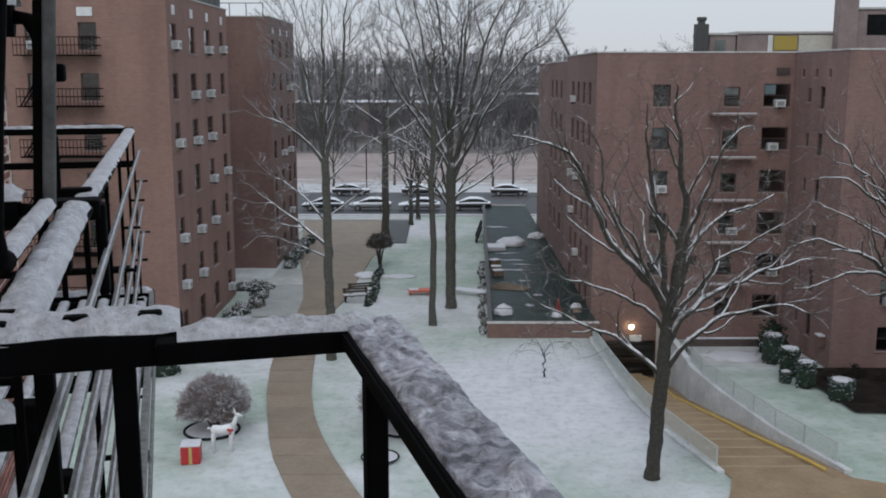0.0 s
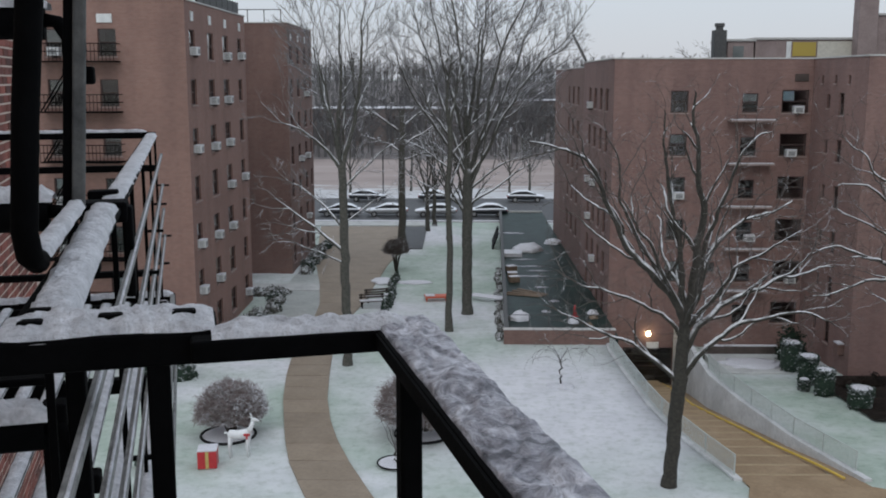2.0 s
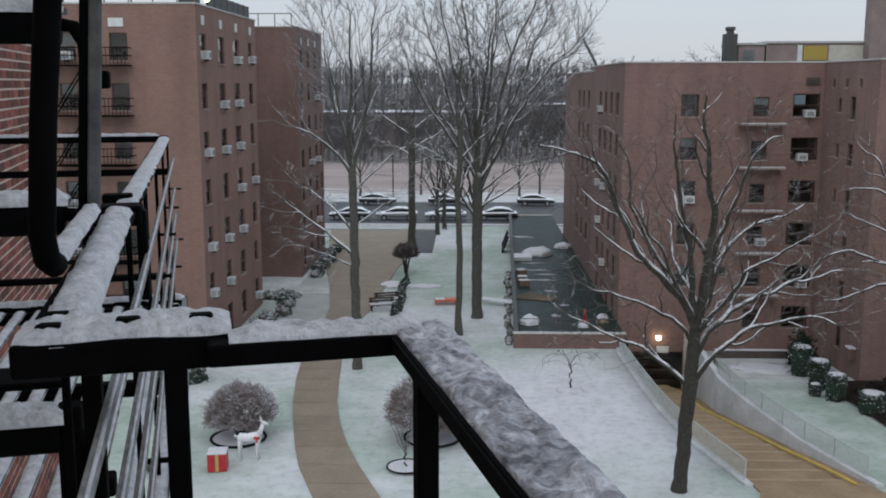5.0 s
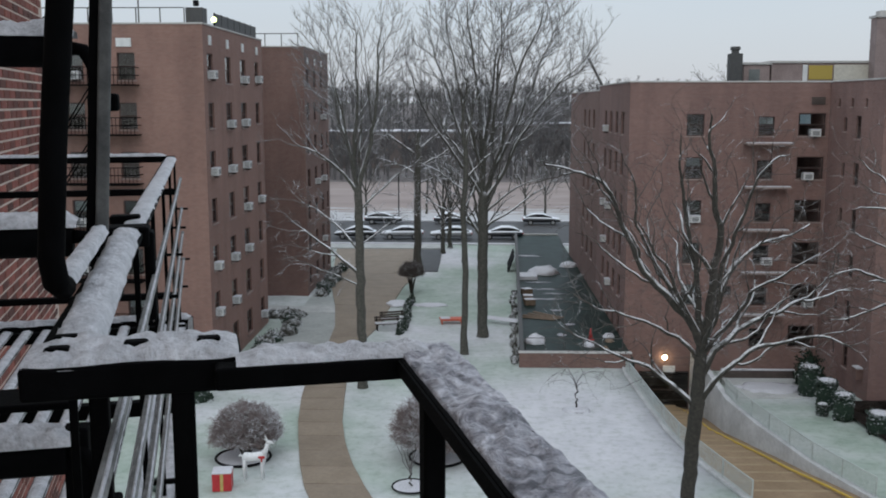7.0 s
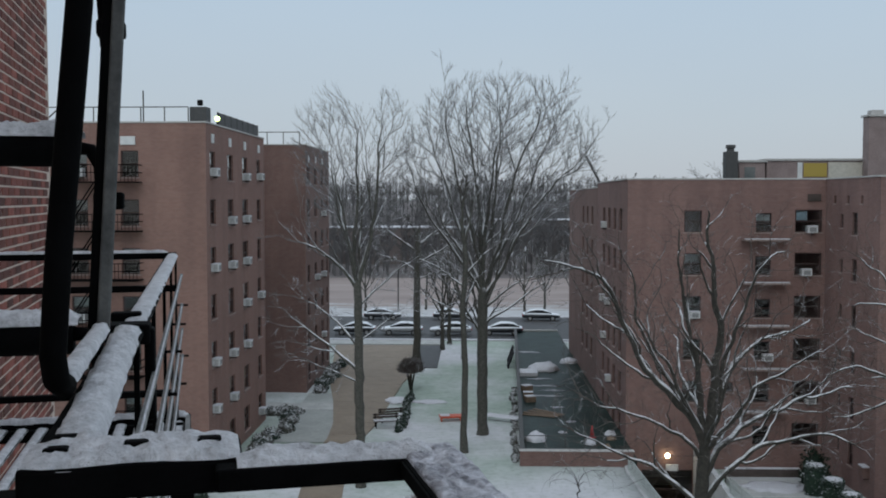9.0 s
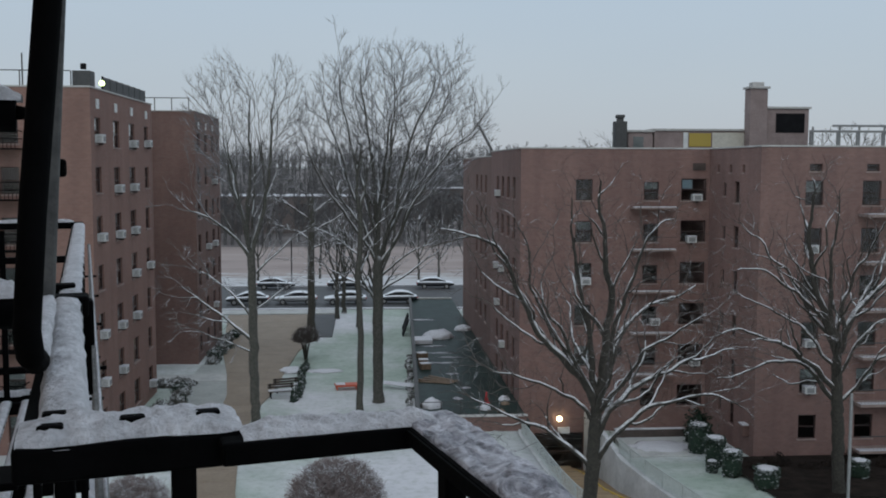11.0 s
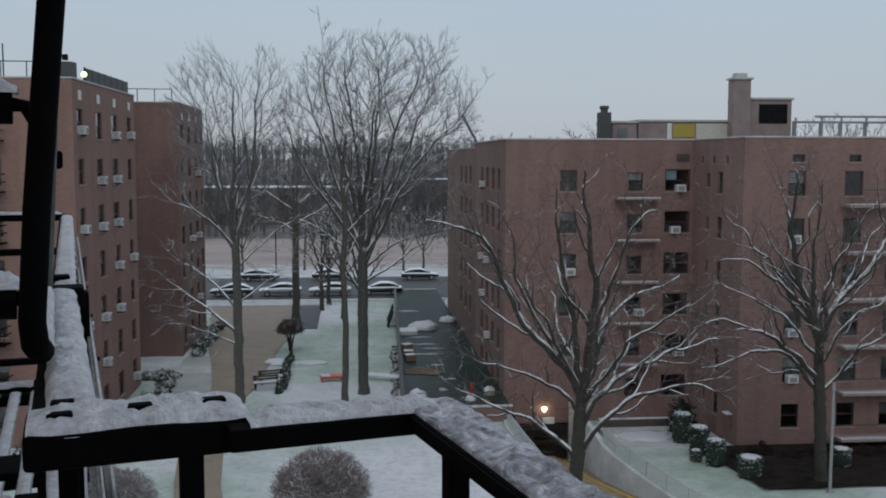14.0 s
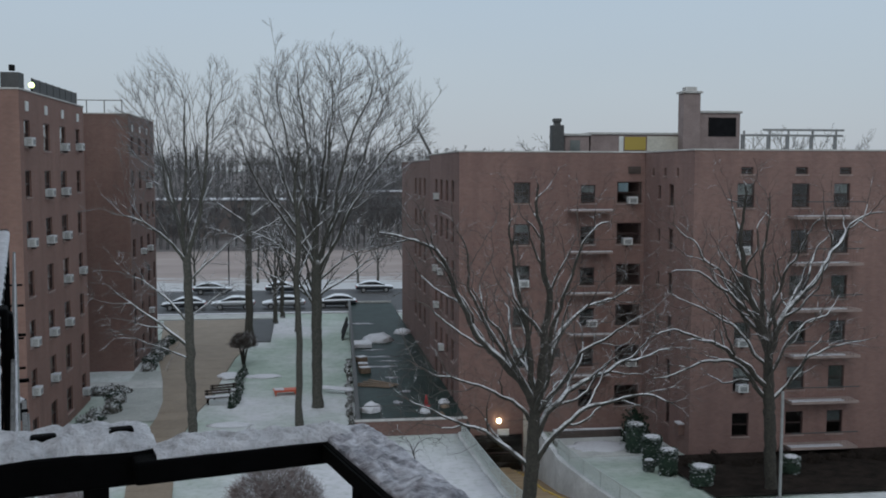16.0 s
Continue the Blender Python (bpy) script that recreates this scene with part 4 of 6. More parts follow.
part("return_web", boxed(0.156, 0.162, 0.20, 0.945, z_(RAIL - 0.016), z_(RAIL - 0.002)), M_IRON, fe)
part("corner_post", boxed(0.160, 0.180, 0.83, 0.855, z_(13.9), z_(RAIL - 0.008), 0.003), M_IRON, fe)
part("lower_rail", boxed(-0.05, 0.165, 0.83, 0.855, z_(14.575), z_(14.592), 0.003), M_IRON, fe)
part("post", boxed(-0.062, -0.040, 0.965, 0.99, z_(13.9), z_(RAIL - 0.02), 0.003), M_IRON, fe)

# ladder to the next landing
ladder = thing("fire_escape_ladder", FE @ Matrix.Translation((-0.2, 1.75, 13.9)), "black iron ladder with snow on its thick rungs", "ladder")


def lp(x, y, z):
    return (x + 0.2, y - 1.75, z - 13.9)


tube("hand_rail", [lp(-0.112, 1.18, 16.0), lp(-0.160, 1.18, 15.22), lp(-0.186, 1.18, 14.95), lp(-0.195, 1.18, 14.825), lp(-0.193, 1.19, 14.797), lp(-0.188, 1.215, 14.785)], 0.0150, M_IRON, ladder, 12, "curved iron hand rail")
tube("lower_bar", [lp(-0.188, 1.21, 14.785), lp(-0.190, 1.45, 14.785), lp(-0.193, 1.72, 14.785)], 0.011, M_IRON, ladder, 10)
snow_strip("snow", lp(-0.188, 1.22, 14.792), lp(-0.193, 1.71, 14.79), 0.028, 0.010, M_SNOW, ladder, 77, 0.3, 0.15)
part("stringer", boxed(-0.0105, 0.0105, -0.006, 0.006, 0.0, 1.9, 0.004, m=Matrix.Translation(lp(-0.193, 1.74, 14.78)) @ pose(0, 0, 0, 0, 3.5, 0)), M_IRON_GREY, ladder)
part("stringer_back", boxed(-0.008, 0.008, -0.006, 0.02, 0.0, 1.9, 0.003, m=Matrix.Translation(lp(-0.211, 1.75, 14.78)) @ pose(0, 0, 0, 0, 3.5, 0)), M_IRON, ladder)
part("tread_plate", boxed(-0.9, 0.0, -0.05, 0.05, 0.0, 0.012, 0.003, m=Matrix.Translation(lp(-0.235, 1.62, 14.53))), M_IRON, ladder)
part("foot", boxed(-0.018, 0.018, -0.02, 0.02, 0.0, 0.62, 0.004, m=Matrix.Translation(lp(-0.222, 1.52, 13.9))), M_IRON, ladder)
for s, zz in ((1.80, 15.09), (1.70, 14.783), (1.50, 14.487), (1.90, 15.40), (2.0, 15.71)):
    end = -0.235
    rung = tube("rung", [lp(-1.1, s, zz), lp(-0.60, s, zz), lp(end, s, zz)], 0.033, M_IRON, ladder, 12)
    tube("rung_hook", [lp(end, s, zz), lp(end + 0.02, s + 0.005, zz - 0.002), lp(end + 0.035, s + 0.01, zz - 0.03), lp(end + 0.04, s + 0.01, zz - 0.12)], 0.012, M_IRON, rung, 8)
    snow_strip("snow", lp(-1.1, s, zz + 0.022), lp(end + 0.01, s, zz + 0.022), 0.062, 0.020, M_SNOW, rung, zz * 7, 0.4, 0.12)
    part("bolt", boxed(-0.02, 0.03, -0.02, 0.02, -0.015, 0.015, 0.005, m=Matrix.Translation(lp(-0.19, s, zz - 0.09))), M_IRON, rung)

# own house wall
wall_ob = part("wall_west", boxed(-0.35, 0.005, -7, 9.1, 0, 20.5), M_MORTAR)
wall_ob.matrix_basis = wall_m
tagged(wall_ob, "red brick wall of the house with pale mortar joints", "wall", kind="structure")
part("back_coping", boxed(-0.4, 0.05, -7.05, 9.15, 20.5, 20.62, 0.02), M_COPING, wall_ob)

# ---- footings of the scene: garage roof, ramp ----
garage = thing("garage_roof", pose(5.7, 83, 0), "flat dark wet garage roof behind a low brick parapet", "roof deck")


def gp(x0, x1, y0, y1, z0, z1, bevel=0.0):
    return boxed(x0 - 5.7, x1 - 5.7, y0 - 83, y1 - 83, z0, z1, bevel)


def garage_edge(y):
    return 2.6 + 1.85 * (y - 55.0) / 55.0


def garage_wall(name, d0, d1, y0, y1, z0, z1, mat):
    """A run of the slanting west wall, or the deck beside it when d1 is None."""
    bm = bmesh.new()
    vs = [bm.verts.new((x - 5.7, y - 83, z)) for z in (z0, z1) for x, y in ((garage_edge(y0) + d0, y0), (9.15 if d1 is None else garage_edge(y0) + d1, y0), (9.15 if d1 is None else garage_edge(y1) + d1, y1), (garage_edge(y1) + d0, y1))]
    for q in ((3, 2, 1, 0), (4, 5, 6, 7), (0, 1, 5, 4), (1, 2, 6, 5), (2, 3, 7, 6), (3, 0, 4, 7)):
        bm.faces.new([vs[i] for i in q])
    part(name, bm, mat, garage)


garage_wall("deck", 0.25, None, 55.36, 109, -0.2, 0.4, M_ROOFING)
part("parapet", gp(2.55, 8.9, 55.05, 55.35, -0.2, 0.85), M_BRICK_DARK, garage)
part("coping", gp(2.5, 8.95, 55.0, 55.42, 0.85, 0.91, 0.01), M_COPING, garage)
for k in range(6):
    garage_wall("side_wall", 0.0, 0.2, 55.43 + k * 8.92, 55.41 + (k + 1) * 8.92, -0.2, 0.8, M_DARK_BROWN)
    garage_wall("side_coping", -0.03, 0.23, 55.43 + k * 8.92, 55.40 + (k + 1) * 8.92, 0.8, 0.87, M_IRON_GREY)
part("end_wall", gp(4.5, 9.15, 109, 109.3, -0.2, 0.55), M_COPING, garage)
for k in range(6):
    part("rail_post", gp(3.0 + k * 1.15, 3.05 + k * 1.15, 57.6, 57.65, 0.4, 1.1), M_IRON_GREY, garage)
part("hand_rail", gp(3.0, 8.8, 57.6, 57.65, 1.1, 1.14), M_IRON_GREY, garage)


# ---- bare trees ----
class Grower:
    def __init__(self, seed, spread_deg=38, up=0.10, wander=0.16, twig=0.0075, kids=(5, 5, 5, 4), shrink=0.52, levels=3, droop=0.0):
        self.r = random.Random(seed)
        self.spread, self.up, self.wander, self.twig, self.kids, self.shrink, self.levels, self.droop = spread_deg, up, wander, twig, kids, shrink, levels, droop
        self.gnarl, self.taper, self.tips = 0.15, 0.8, 0
        self.wood, self.fine = ([], []), ([], [])

    def path(self, p, d, length, n, up):
        pts = [p.copy()]
        d = d.normalized()
        for i in range(n):
            d = d + Vector((self.r.gauss(0, 1), self.r.gauss(0, 1), self.r.gauss(0, 1))) * self.wander * 0.6 + Vector((0, 0, up))
            d.normalize()
            p = p + d * (length / n)
            pts.append(p.copy())
        return pts

    def bend(self, p, a0, a1, yaw, length, n=8):
        """A limb whose lean from upright goes from a0 to a1 degrees in the plane turned by yaw."""
        pts = [p.copy()]
        for i in range(n):
            k = (i + 0.5) / n
            a = radians(a0 + (a1 - a0) * k) + self.r.gauss(0, self.gnarl)
            q = radians(yaw) + self.r.gauss(0, self.gnarl)
            p = p + Vector((math.sin(a) * math.cos(q), math.sin(a) * math.sin(q), math.cos(a))) * (length / n)
            pts.append(p.copy())
        return pts

    def limb(self, pts, r0, r1, level, start=0.3):
        n = len(pts)
        radii = [r0 + (r1 - r0) * (i / (n - 1)) ** self.taper for i in range(n)]
        big = r0 > 0.035
        tube_data(pts, radii, 7 if r0 > 0.08 else (5 if big else 3), *(self.wood if big else self.fine), cap=big)
        if level > self.levels:
            return
        length = sum((b - a).length for a, b in zip(pts, pts[1:]))
        count = self.kids[min(level, len(self.kids) - 1)]
        count = max(2, int(count * min(1.6, length / (1.2 if level > 1 else 2.5)))) if level > 0 else count
        tips = self.tips if level in (1, 2) else 0
        for k in range(count + tips):
            f = start + (1 - start) * ((k + self.r.random()) / count) ** 0.85 if k < count else self.r.uniform(0.86, 0.99)
            i = min(int(f * (n - 1)), n - 2)
            base = pts[i].lerp(pts[i + 1], f * (n - 1) - i)
            along = (pts[i + 1] - pts[i]).normalized()
            a = radians(self.spread * self.r.uniform(0.6, 1.3))
            ortho = Matrix.Rotation(self.r.uniform(0, 2 * math.pi), 3, along) @ along.orthogonal().normalized()
            d = along * math.cos(a) + ortho * math.sin(a)
            sub = length * self.shrink * self.r.uniform(0.6, 1.15) * (1.0 - 0.25 * f)
            rr = max(self.twig, radii[i] * (self.r.uniform(0.5, 0.75) if level == 1 else self.r.uniform(0.42, 0.66)))
            m = 5 if level < 2 else 4
            self.limb(self.path(base, d, sub, m, self.up - self.droop * (level > 1)), rr, max(self.twig * 0.6, rr * 0.3), level + 1, 0.2)

    def finish(self, name, m, label, category, group="", bark=None, twigs=None):
        t = thing(name, m, label, category, group)
        raw("trunk", *self.wood, bark or M_BARK, t, True)
        if self.fine[0]:
            raw("crown", *self.fine, twigs or M_TWIG, t, False)
        return t


def trunk(g, height, r0, r1, lean=(0, 0), n=10):
    pts = []
    for i in range(n + 1):
        k = i / n
        pts.append(Vector((lean[0] * k + 0.05 * g.r.gauss(0, 1) * (i > 0), lean[1] * k + 0.05 * g.r.gauss(0, 1) * (i > 0), height * k - 0.15 * (i == 0))))
    radii = [r0 * (1.35 if i == 0 else 1.0) + (r1 - r0) * i / n for i in range(n + 1)]
    tube_data(pts, radii, 12, *g.wood, cap=False)
    return pts


def tall_tree(name, x, y, seed, height, fork, r0, limbs, label, lean=(0, 0), levels=3, twig=0.009, kids=(7, 6, 5, 4), up=0.10):
    g = Grower(seed, 37, up * 0.45, 0.14, twig, kids, 0.42, levels)
    g.taper = 1.15
    stem = trunk(g, fork, r0, r0 * 0.72, lean)
    for z0, a0, a1, yaw, length, r in limbs:
        k = min(z0 / fork, 1.0)
        i = min(int(k * 10), 9)
        base = stem[i].lerp(stem[i + 1], k * 10 - i)
        crown = length > 6.5 or levels < 4
        g.kids, g.levels, g.gnarl, g.tips = (kids, levels, 0.11, 2 if levels > 3 else 0) if crown else ((3, 3, 3, 3), 3, 0.2, 0)
        g.limb(g.bend(base, a0, a1, yaw, length * (0.96 if length > 6.5 else 1.0), 10), r, 0.035, 1, 0.30 if length > 6.5 else 0.35)
    return g.finish(name, pose(x, y, 0), label, "tree", "bare lawn trees", M_BARK_PALE)


for k, (x, y, h) in enumerate(((25.5, 101, 8.0), (44.5, 92, 8.6), (48.5, 94, 8.8), (54, 92, 8.0))):
    tall_tree("tree", x, y, 81 + k, 20, 9.0, 0.25, [(8.9, -18, -10, 10 * k, h, 0.14), (8.9, 16, 8, -14 * k, h + 0.4, 0.14), (8.8, 2, -4, 80, h, 0.13), (8.6, -36, -24, 40, h - 1.4, 0.1), (8.6, 38, 26, -30, h - 1.2, 0.1)],
              "bare tree rising behind the brick wing", levels=3, twig=0.016)
tall_tree("tree", -0.6, 58.0, 31, 16, 12.4, 0.21, [
    (12.2, -5, 4, 0, 4.6, 0.12), (12.3, 14, 10, 30, 4.0, 0.09), (11.6, -34, -20, 10, 3.6, 0.08), (10.5, 40, 62, -10, 3.4, 0.07), (9.8, -46, -70, 14, 3.2, 0.06), (8.6, 48, 30, 60, 2.6, 0.05)],
    "slim straight bare tree on the lawn")
tall_tree("tree", -5.2, 89.3, 37, 14, 12.4, 0.36, [
    (10.2, -52, -66, 6, 5.0, 0.11), (9.0, 54, 66, -6, 5.4, 0.11), (8.4, -58, -80, -12, 4.2, 0.09), (10.8, 44, 66, 14, 4.4, 0.09), (7.6, 62, 84, 10, 3.8, 0.08), (11.6, -30, -40, 40, 2.6, 0.06)],
    "dark lopped tree stem with snowy side limbs", levels=3, twig=0.014)
for k, (x, y, s) in enumerate(((-2.6, 101.5, 1.0), (-1.0, 92.5, 1.05), (0.6, 88.5, 0.95), (-3.2, 98.0, 0.9))):
    tall_tree("tree", x, y, 41 + k, 12, 4.2 * s, 0.24, [(4.0 * s, -14, -22, 15 * k, 6.0 * s, 0.13), (4.1 * s, 16, 10, -20 * k, 6.6 * s, 0.13), (3.6 * s, -34, -46, 50, 4.0, 0.09), (3.4 * s, 36, 46, -40, 4.2, 0.09), (4.1 * s, 4, -6, 90, 5.6, 0.1)],
              "dark bare street-side tree", levels=2, twig=0.016)
for k, (x, y, s) in enumerate(((6.6, 131, 1.1), (9.5, 134, 1.0), (-14.5, 131, 1.1), (-24, 133, 1.2), (13, 131, 1.2), (-6.5, 133, 0.9))):
    tall_tree("tree", x, y, 51 + k, 10, 3.0 * s, 0.17, [(2.9 * s, -26, -12, 20 * k, 4.6 * s, 0.10), (2.8 * s, 28, 14, -15 * k, 4.8 * s, 0.10), (2.9 * s, 4, 6, 80, 5.0 * s, 0.10), (2.4 * s, -46, -30, 40, 3.4, 0.07), (2.4 * s, 48, 30, -30, 3.4, 0.07)],
              "small bare tree beyond the street", levels=2, twig=0.02)

# ---- large lawn trees: limbs first, then branches that grow to fill the crown ----
def leaning(r, base, a0, a1, yaw, length, step, gnarl):
    """A limb whose lean from upright goes from a0 to a1 degrees in the plane turned by yaw."""
    n = max(4, int(length / step))
    p, pts = base.copy(), []
    wa, wq = 0.0, 0.0
    for i in range(n):
        wa, wq = 0.72 * wa + r.gauss(0, gnarl), 0.72 * wq + r.gauss(0, gnarl)
        a, q = radians(a0 + (a1 - a0) * (i + 0.5) / n) + wa, radians(yaw) + wq
        p = p + Vector((math.sin(a) * math.cos(q), math.sin(a) * math.sin(q), math.cos(a))) * (length / n)
        pts.append(p.copy())
    return pts


def grown_tree(x, y, z, seed, fork, r0, limbs, crown, label, bark, twigs, lean=(0.0, 0.0), step=0.30, twig=0.007, reach=1.9, kill=0.42, up=0.10, gnarl=0.10, hug=0.0, hug_count=0, size=1.0, mirror=1, spray=2, offshoot=0.8, outward=0.5):
    """crown: (count, sample(random) -> point) pairs; hug: how far branches fill in round the limbs."""
    r = random.Random(seed)
    rs = np.random.RandomState(seed)
    pos, parent, least = [Vector((0, 0, -0.2))], [-1], [r0 * 1.35]
    n = int(fork * size / step)
    for i in range(1, n + 1):
        k = i / n
        pos.append(Vector((lean[0] * k + 0.02 * r.gauss(0, 1), lean[1] * k + 0.02 * r.gauss(0, 1), fork * size * k)))
        parent.append(i - 1)
        least.append(r0 * (1.12 if i == 1 else 1.0 - 0.30 * k))
    stem = n + 1
    lure = []
    for z0, a0, a1, yaw, length, r1 in limbs:
        at = min(max(int(z0 * size / step), 1), n)
        pts = leaning(r, pos[at], a0 * mirror, a1 * mirror, yaw, length * size, step, gnarl)
        last = at
        for i, p in enumerate(pts):
            pos.append(p)
            parent.append(last)
            last = len(pos) - 1
            least.append(max(0.02, r1 * size * (1 - 0.80 * (i + 1) / len(pts))))
        own = list(range(len(pos) - len(pts), len(pos)))
        along = 0.16 * length + r.uniform(0, offshoot)
        while along < length * 0.97:
            i = min(int(along * size / step), len(pts) - 2)
            d = (pts[i + 1] - pts[i]).normalized()
            turn = Matrix.Rotation(r.uniform(0, 6.283), 3, d) @ d.orthogonal().normalized()
            d = (d + turn * r.uniform(0.55, 1.1)).normalized()
            span = size * min(3.4, (0.30 * length + 0.5 * (length - along)) * r.uniform(0.45, 0.95))
            p, last, m = pts[i].copy(), own[i], max(3, int(span / step))
            start = least[own[i]] * r.uniform(0.42, 0.66)
            for j in range(m):
                away = (p - Vector((lean[0] * 0.7, 0, fork * size * 0.86))).normalized()
                d = (d + away * 0.28 * outward + Vector((r.gauss(0, 1), r.gauss(0, 1), r.gauss(0, 1))) * gnarl * 1.3 + Vector((0, 0, up * 1.1))).normalized()
                p = p + d * (span / m)
                pos.append(p.copy())
                parent.append(last)
                last = len(pos) - 1
                least.append(max(twig * 1.4, start * (1 - 0.75 * (j + 1) / m)))
                if hug and r.random() < 0.8:
                    lure.append(p + Vector((r.gauss(0, hug), r.gauss(0, hug), r.gauss(0.2 * hug, hug))))
            along += offshoot * r.uniform(0.6, 1.4)
        if hug:
            for k in range(int(hug_count * length)):
                p = pts[int(len(pts) * (0.12 + 0.88 * r.random() ** 0.8)) if len(pts) > 1 else 0]
                s = hug * (0.35 + 0.65 * r.random())
                lure.append(p + Vector((r.gauss(0, s), r.gauss(0, s), r.gauss(0.22 * hug, s))))
    for count, sample in crown:
        lure += [Vector(sample(r)) for k in range(count)]
    solid = len(pos)
    P = np.array([tuple(p) for p in pos])
    A = np.array([tuple(p) for p in lure])
    gap = np.linalg.norm(A[:, None] - P[None], axis=2)
    near, dist = gap.argmin(1), gap.min(1)
    kids = np.zeros(len(P), int)
    for growth in range(46):
        act = (dist < reach) & (kids[near] < 3)
        if not act.any():
            break
        v = A[act] - P[near[act]]
        v /= np.linalg.norm(v, axis=1)[:, None] + 1e-9
        total = np.zeros_like(P)
        np.add.at(total, near[act], v)
        u = np.unique(near[act])
        d = total[u]
        d /= np.linalg.norm(d, axis=1)[:, None] + 1e-9
        out = P[u] - np.array((lean[0] * 0.7, 0.0, fork * size * 0.86))
        d = d * (1 - outward) + out / (np.linalg.norm(out, axis=1)[:, None] + 1e-9) * outward
        d += rs.normal(0, 0.13, d.shape) + np.array((0, 0, up))
        d /= np.linalg.norm(d, axis=1)[:, None]
        Q = P[u] + d * step
        kids[u] += 1
        first = len(P)
        P = np.concatenate((P, Q))
        kids = np.concatenate((kids, np.zeros(len(Q), int)))
        parent += [int(i) for i in u]
        gap = np.linalg.norm(A[:, None] - Q[None], axis=2)
        j, g = gap.argmin(1), gap.min(1)
        closer = g < dist
        near[closer], dist[closer] = first + j[closer], g[closer]
        keep = dist > kill
        A, near, dist = A[keep], near[keep], dist[keep]
        if not len(A):
            break
    total = len(P)
    weight = np.zeros(total)
    children = [[] for i in range(total)]
    for i in range(total - 1, -1, -1):
        weight[i] = max(weight[i], 1.0)
        if parent[i] >= 0:
            weight[parent[i]] += weight[i]
            children[parent[i]].append(i)
    power = math.log(weight[0]) / math.log(r0 / twig)
    radius = twig * weight ** (1 / power)
    radius[:stem] = np.maximum(np.minimum(radius[:stem], r0), 0)
    for i in range(solid):
        radius[i] = max(least[i], min(radius[i], r0)) if i < stem else max(least[i], min(radius[i], least[i] * 1.5))
    V = [Vector(p) for p in P]
    for i in range(solid, total):
        if children[i]:
            c = max(children[i], key=lambda k: weight[k])
            V[i] = V[i] * 0.5 + (V[parent[i]] + V[c]) * 0.25
    wood, fine = ([], []), ([], [])
    todo = [(0, -1)]
    while todo:
        i, root = todo.pop()
        chain = [i]
        while children[chain[-1]]:
            order = sorted(children[chain[-1]], key=lambda k: -weight[k] - (1e6 if k < stem else 0))
            todo += [(c, chain[-1]) for c in order[1:]]
            chain.append(order[0])
        pts = ([V[root]] if root >= 0 else []) + [V[k] for k in chain]
        rad = ([radius[chain[0]]] if root >= 0 else []) + [radius[k] for k in chain]
        rad = [min(rad[:k + 1]) for k in range(len(rad))]
        thick = sum(q > 0.028 for q in rad)
        if thick > 1:
            tube_data(pts[:thick + 1], rad[:thick + 1], 10 if rad[0] > 0.15 else (7 if rad[0] > 0.07 else 5), *wood, cap=False)
            pts, rad = pts[thick:], rad[thick:]
        if len(pts) > 1:
            tube_data(pts, rad, 3, *fine, cap=False)
    for i in range(solid, total):
        if weight[i] <= 4:
            along = (V[i] - V[parent[i]]).normalized()
            for k in range(spray if children[i] else spray + 1):
                away = (V[i] - Vector((0, 0, fork * size * 0.86))).normalized()
                d = (along * 0.6 + away * 0.9 * outward + Vector((r.gauss(0, 0.36), r.gauss(0, 0.36), r.gauss(0.12, 0.32)))).normalized()
                e = V[i] + d * step * r.uniform(0.7, 1.7)
                tube_data([V[i], e], [twig * 0.85, twig * 0.5], 3, *fine, cap=False)
    t = thing("tree", pose(x, y, z), label, "tree", "bare lawn trees")
    raw("trunk", *wood, bark, t, True)
    raw("crown", *fine, twigs, t, False)
    return t


def in_lobe(cx, cy, z0, z1, profile):
    """Points in a crown whose radius follows profile from its foot to its top, denser towards the rim."""
    def sample(r):
        while True:
            k = r.random()
            rad = float(np.interp(k, [i / (len(profile) - 1) for i in range(len(profile))], profile))
            if r.random() * max(profile) < rad:
                break
        a, s = r.uniform(0, 6.283), r.random() ** 0.42
        return (cx + rad * s * math.cos(a), cy + rad * s * math.sin(a), z0 + (z1 - z0) * k)
    return sample


grown_tree(-5.9, 50.7, 0, 11, 10.6, 0.235, [
    (10.6, -10, -3, 5, 8.0, 0.125), (10.6, 18, 1, -8, 8.2, 0.14), (10.5, -16, -12, 60, 6.4, 0.07), (10.5, -26, -14, -20, 6.2, 0.08), (10.6, 12, 8, 80, 6.0, 0.07),
    (10.2, -38, -78, 8, 4.6, 0.11), (9.4, 36, 62, 14, 3.6, 0.06), (7.4, -40, -78, -14, 4.6, 0.075), (6.0, -36, -60, 5, 4.6, 0.11), (5.4, -50, -84, 10, 3.8, 0.06), (7.6, 44, 70, 20, 2.8, 0.045)],
    [(800, in_lobe(-1.7, 0, 14.0, 20.1, (0.9, 1.6, 1.8, 1.7, 0.6))), (560, in_lobe(1.5, 0, 13.6, 20.2, (0.6, 1.2, 1.3, 1.2, 0.5)))],
    "tall bare tree with snow along its two upright leaders", M_BARK_PALE, M_TWIG, lean=(-0.15, 0), hug=0.5, hug_count=6, kill=0.34, reach=1.3, twig=0.0068, offshoot=0.9, outward=0.5)
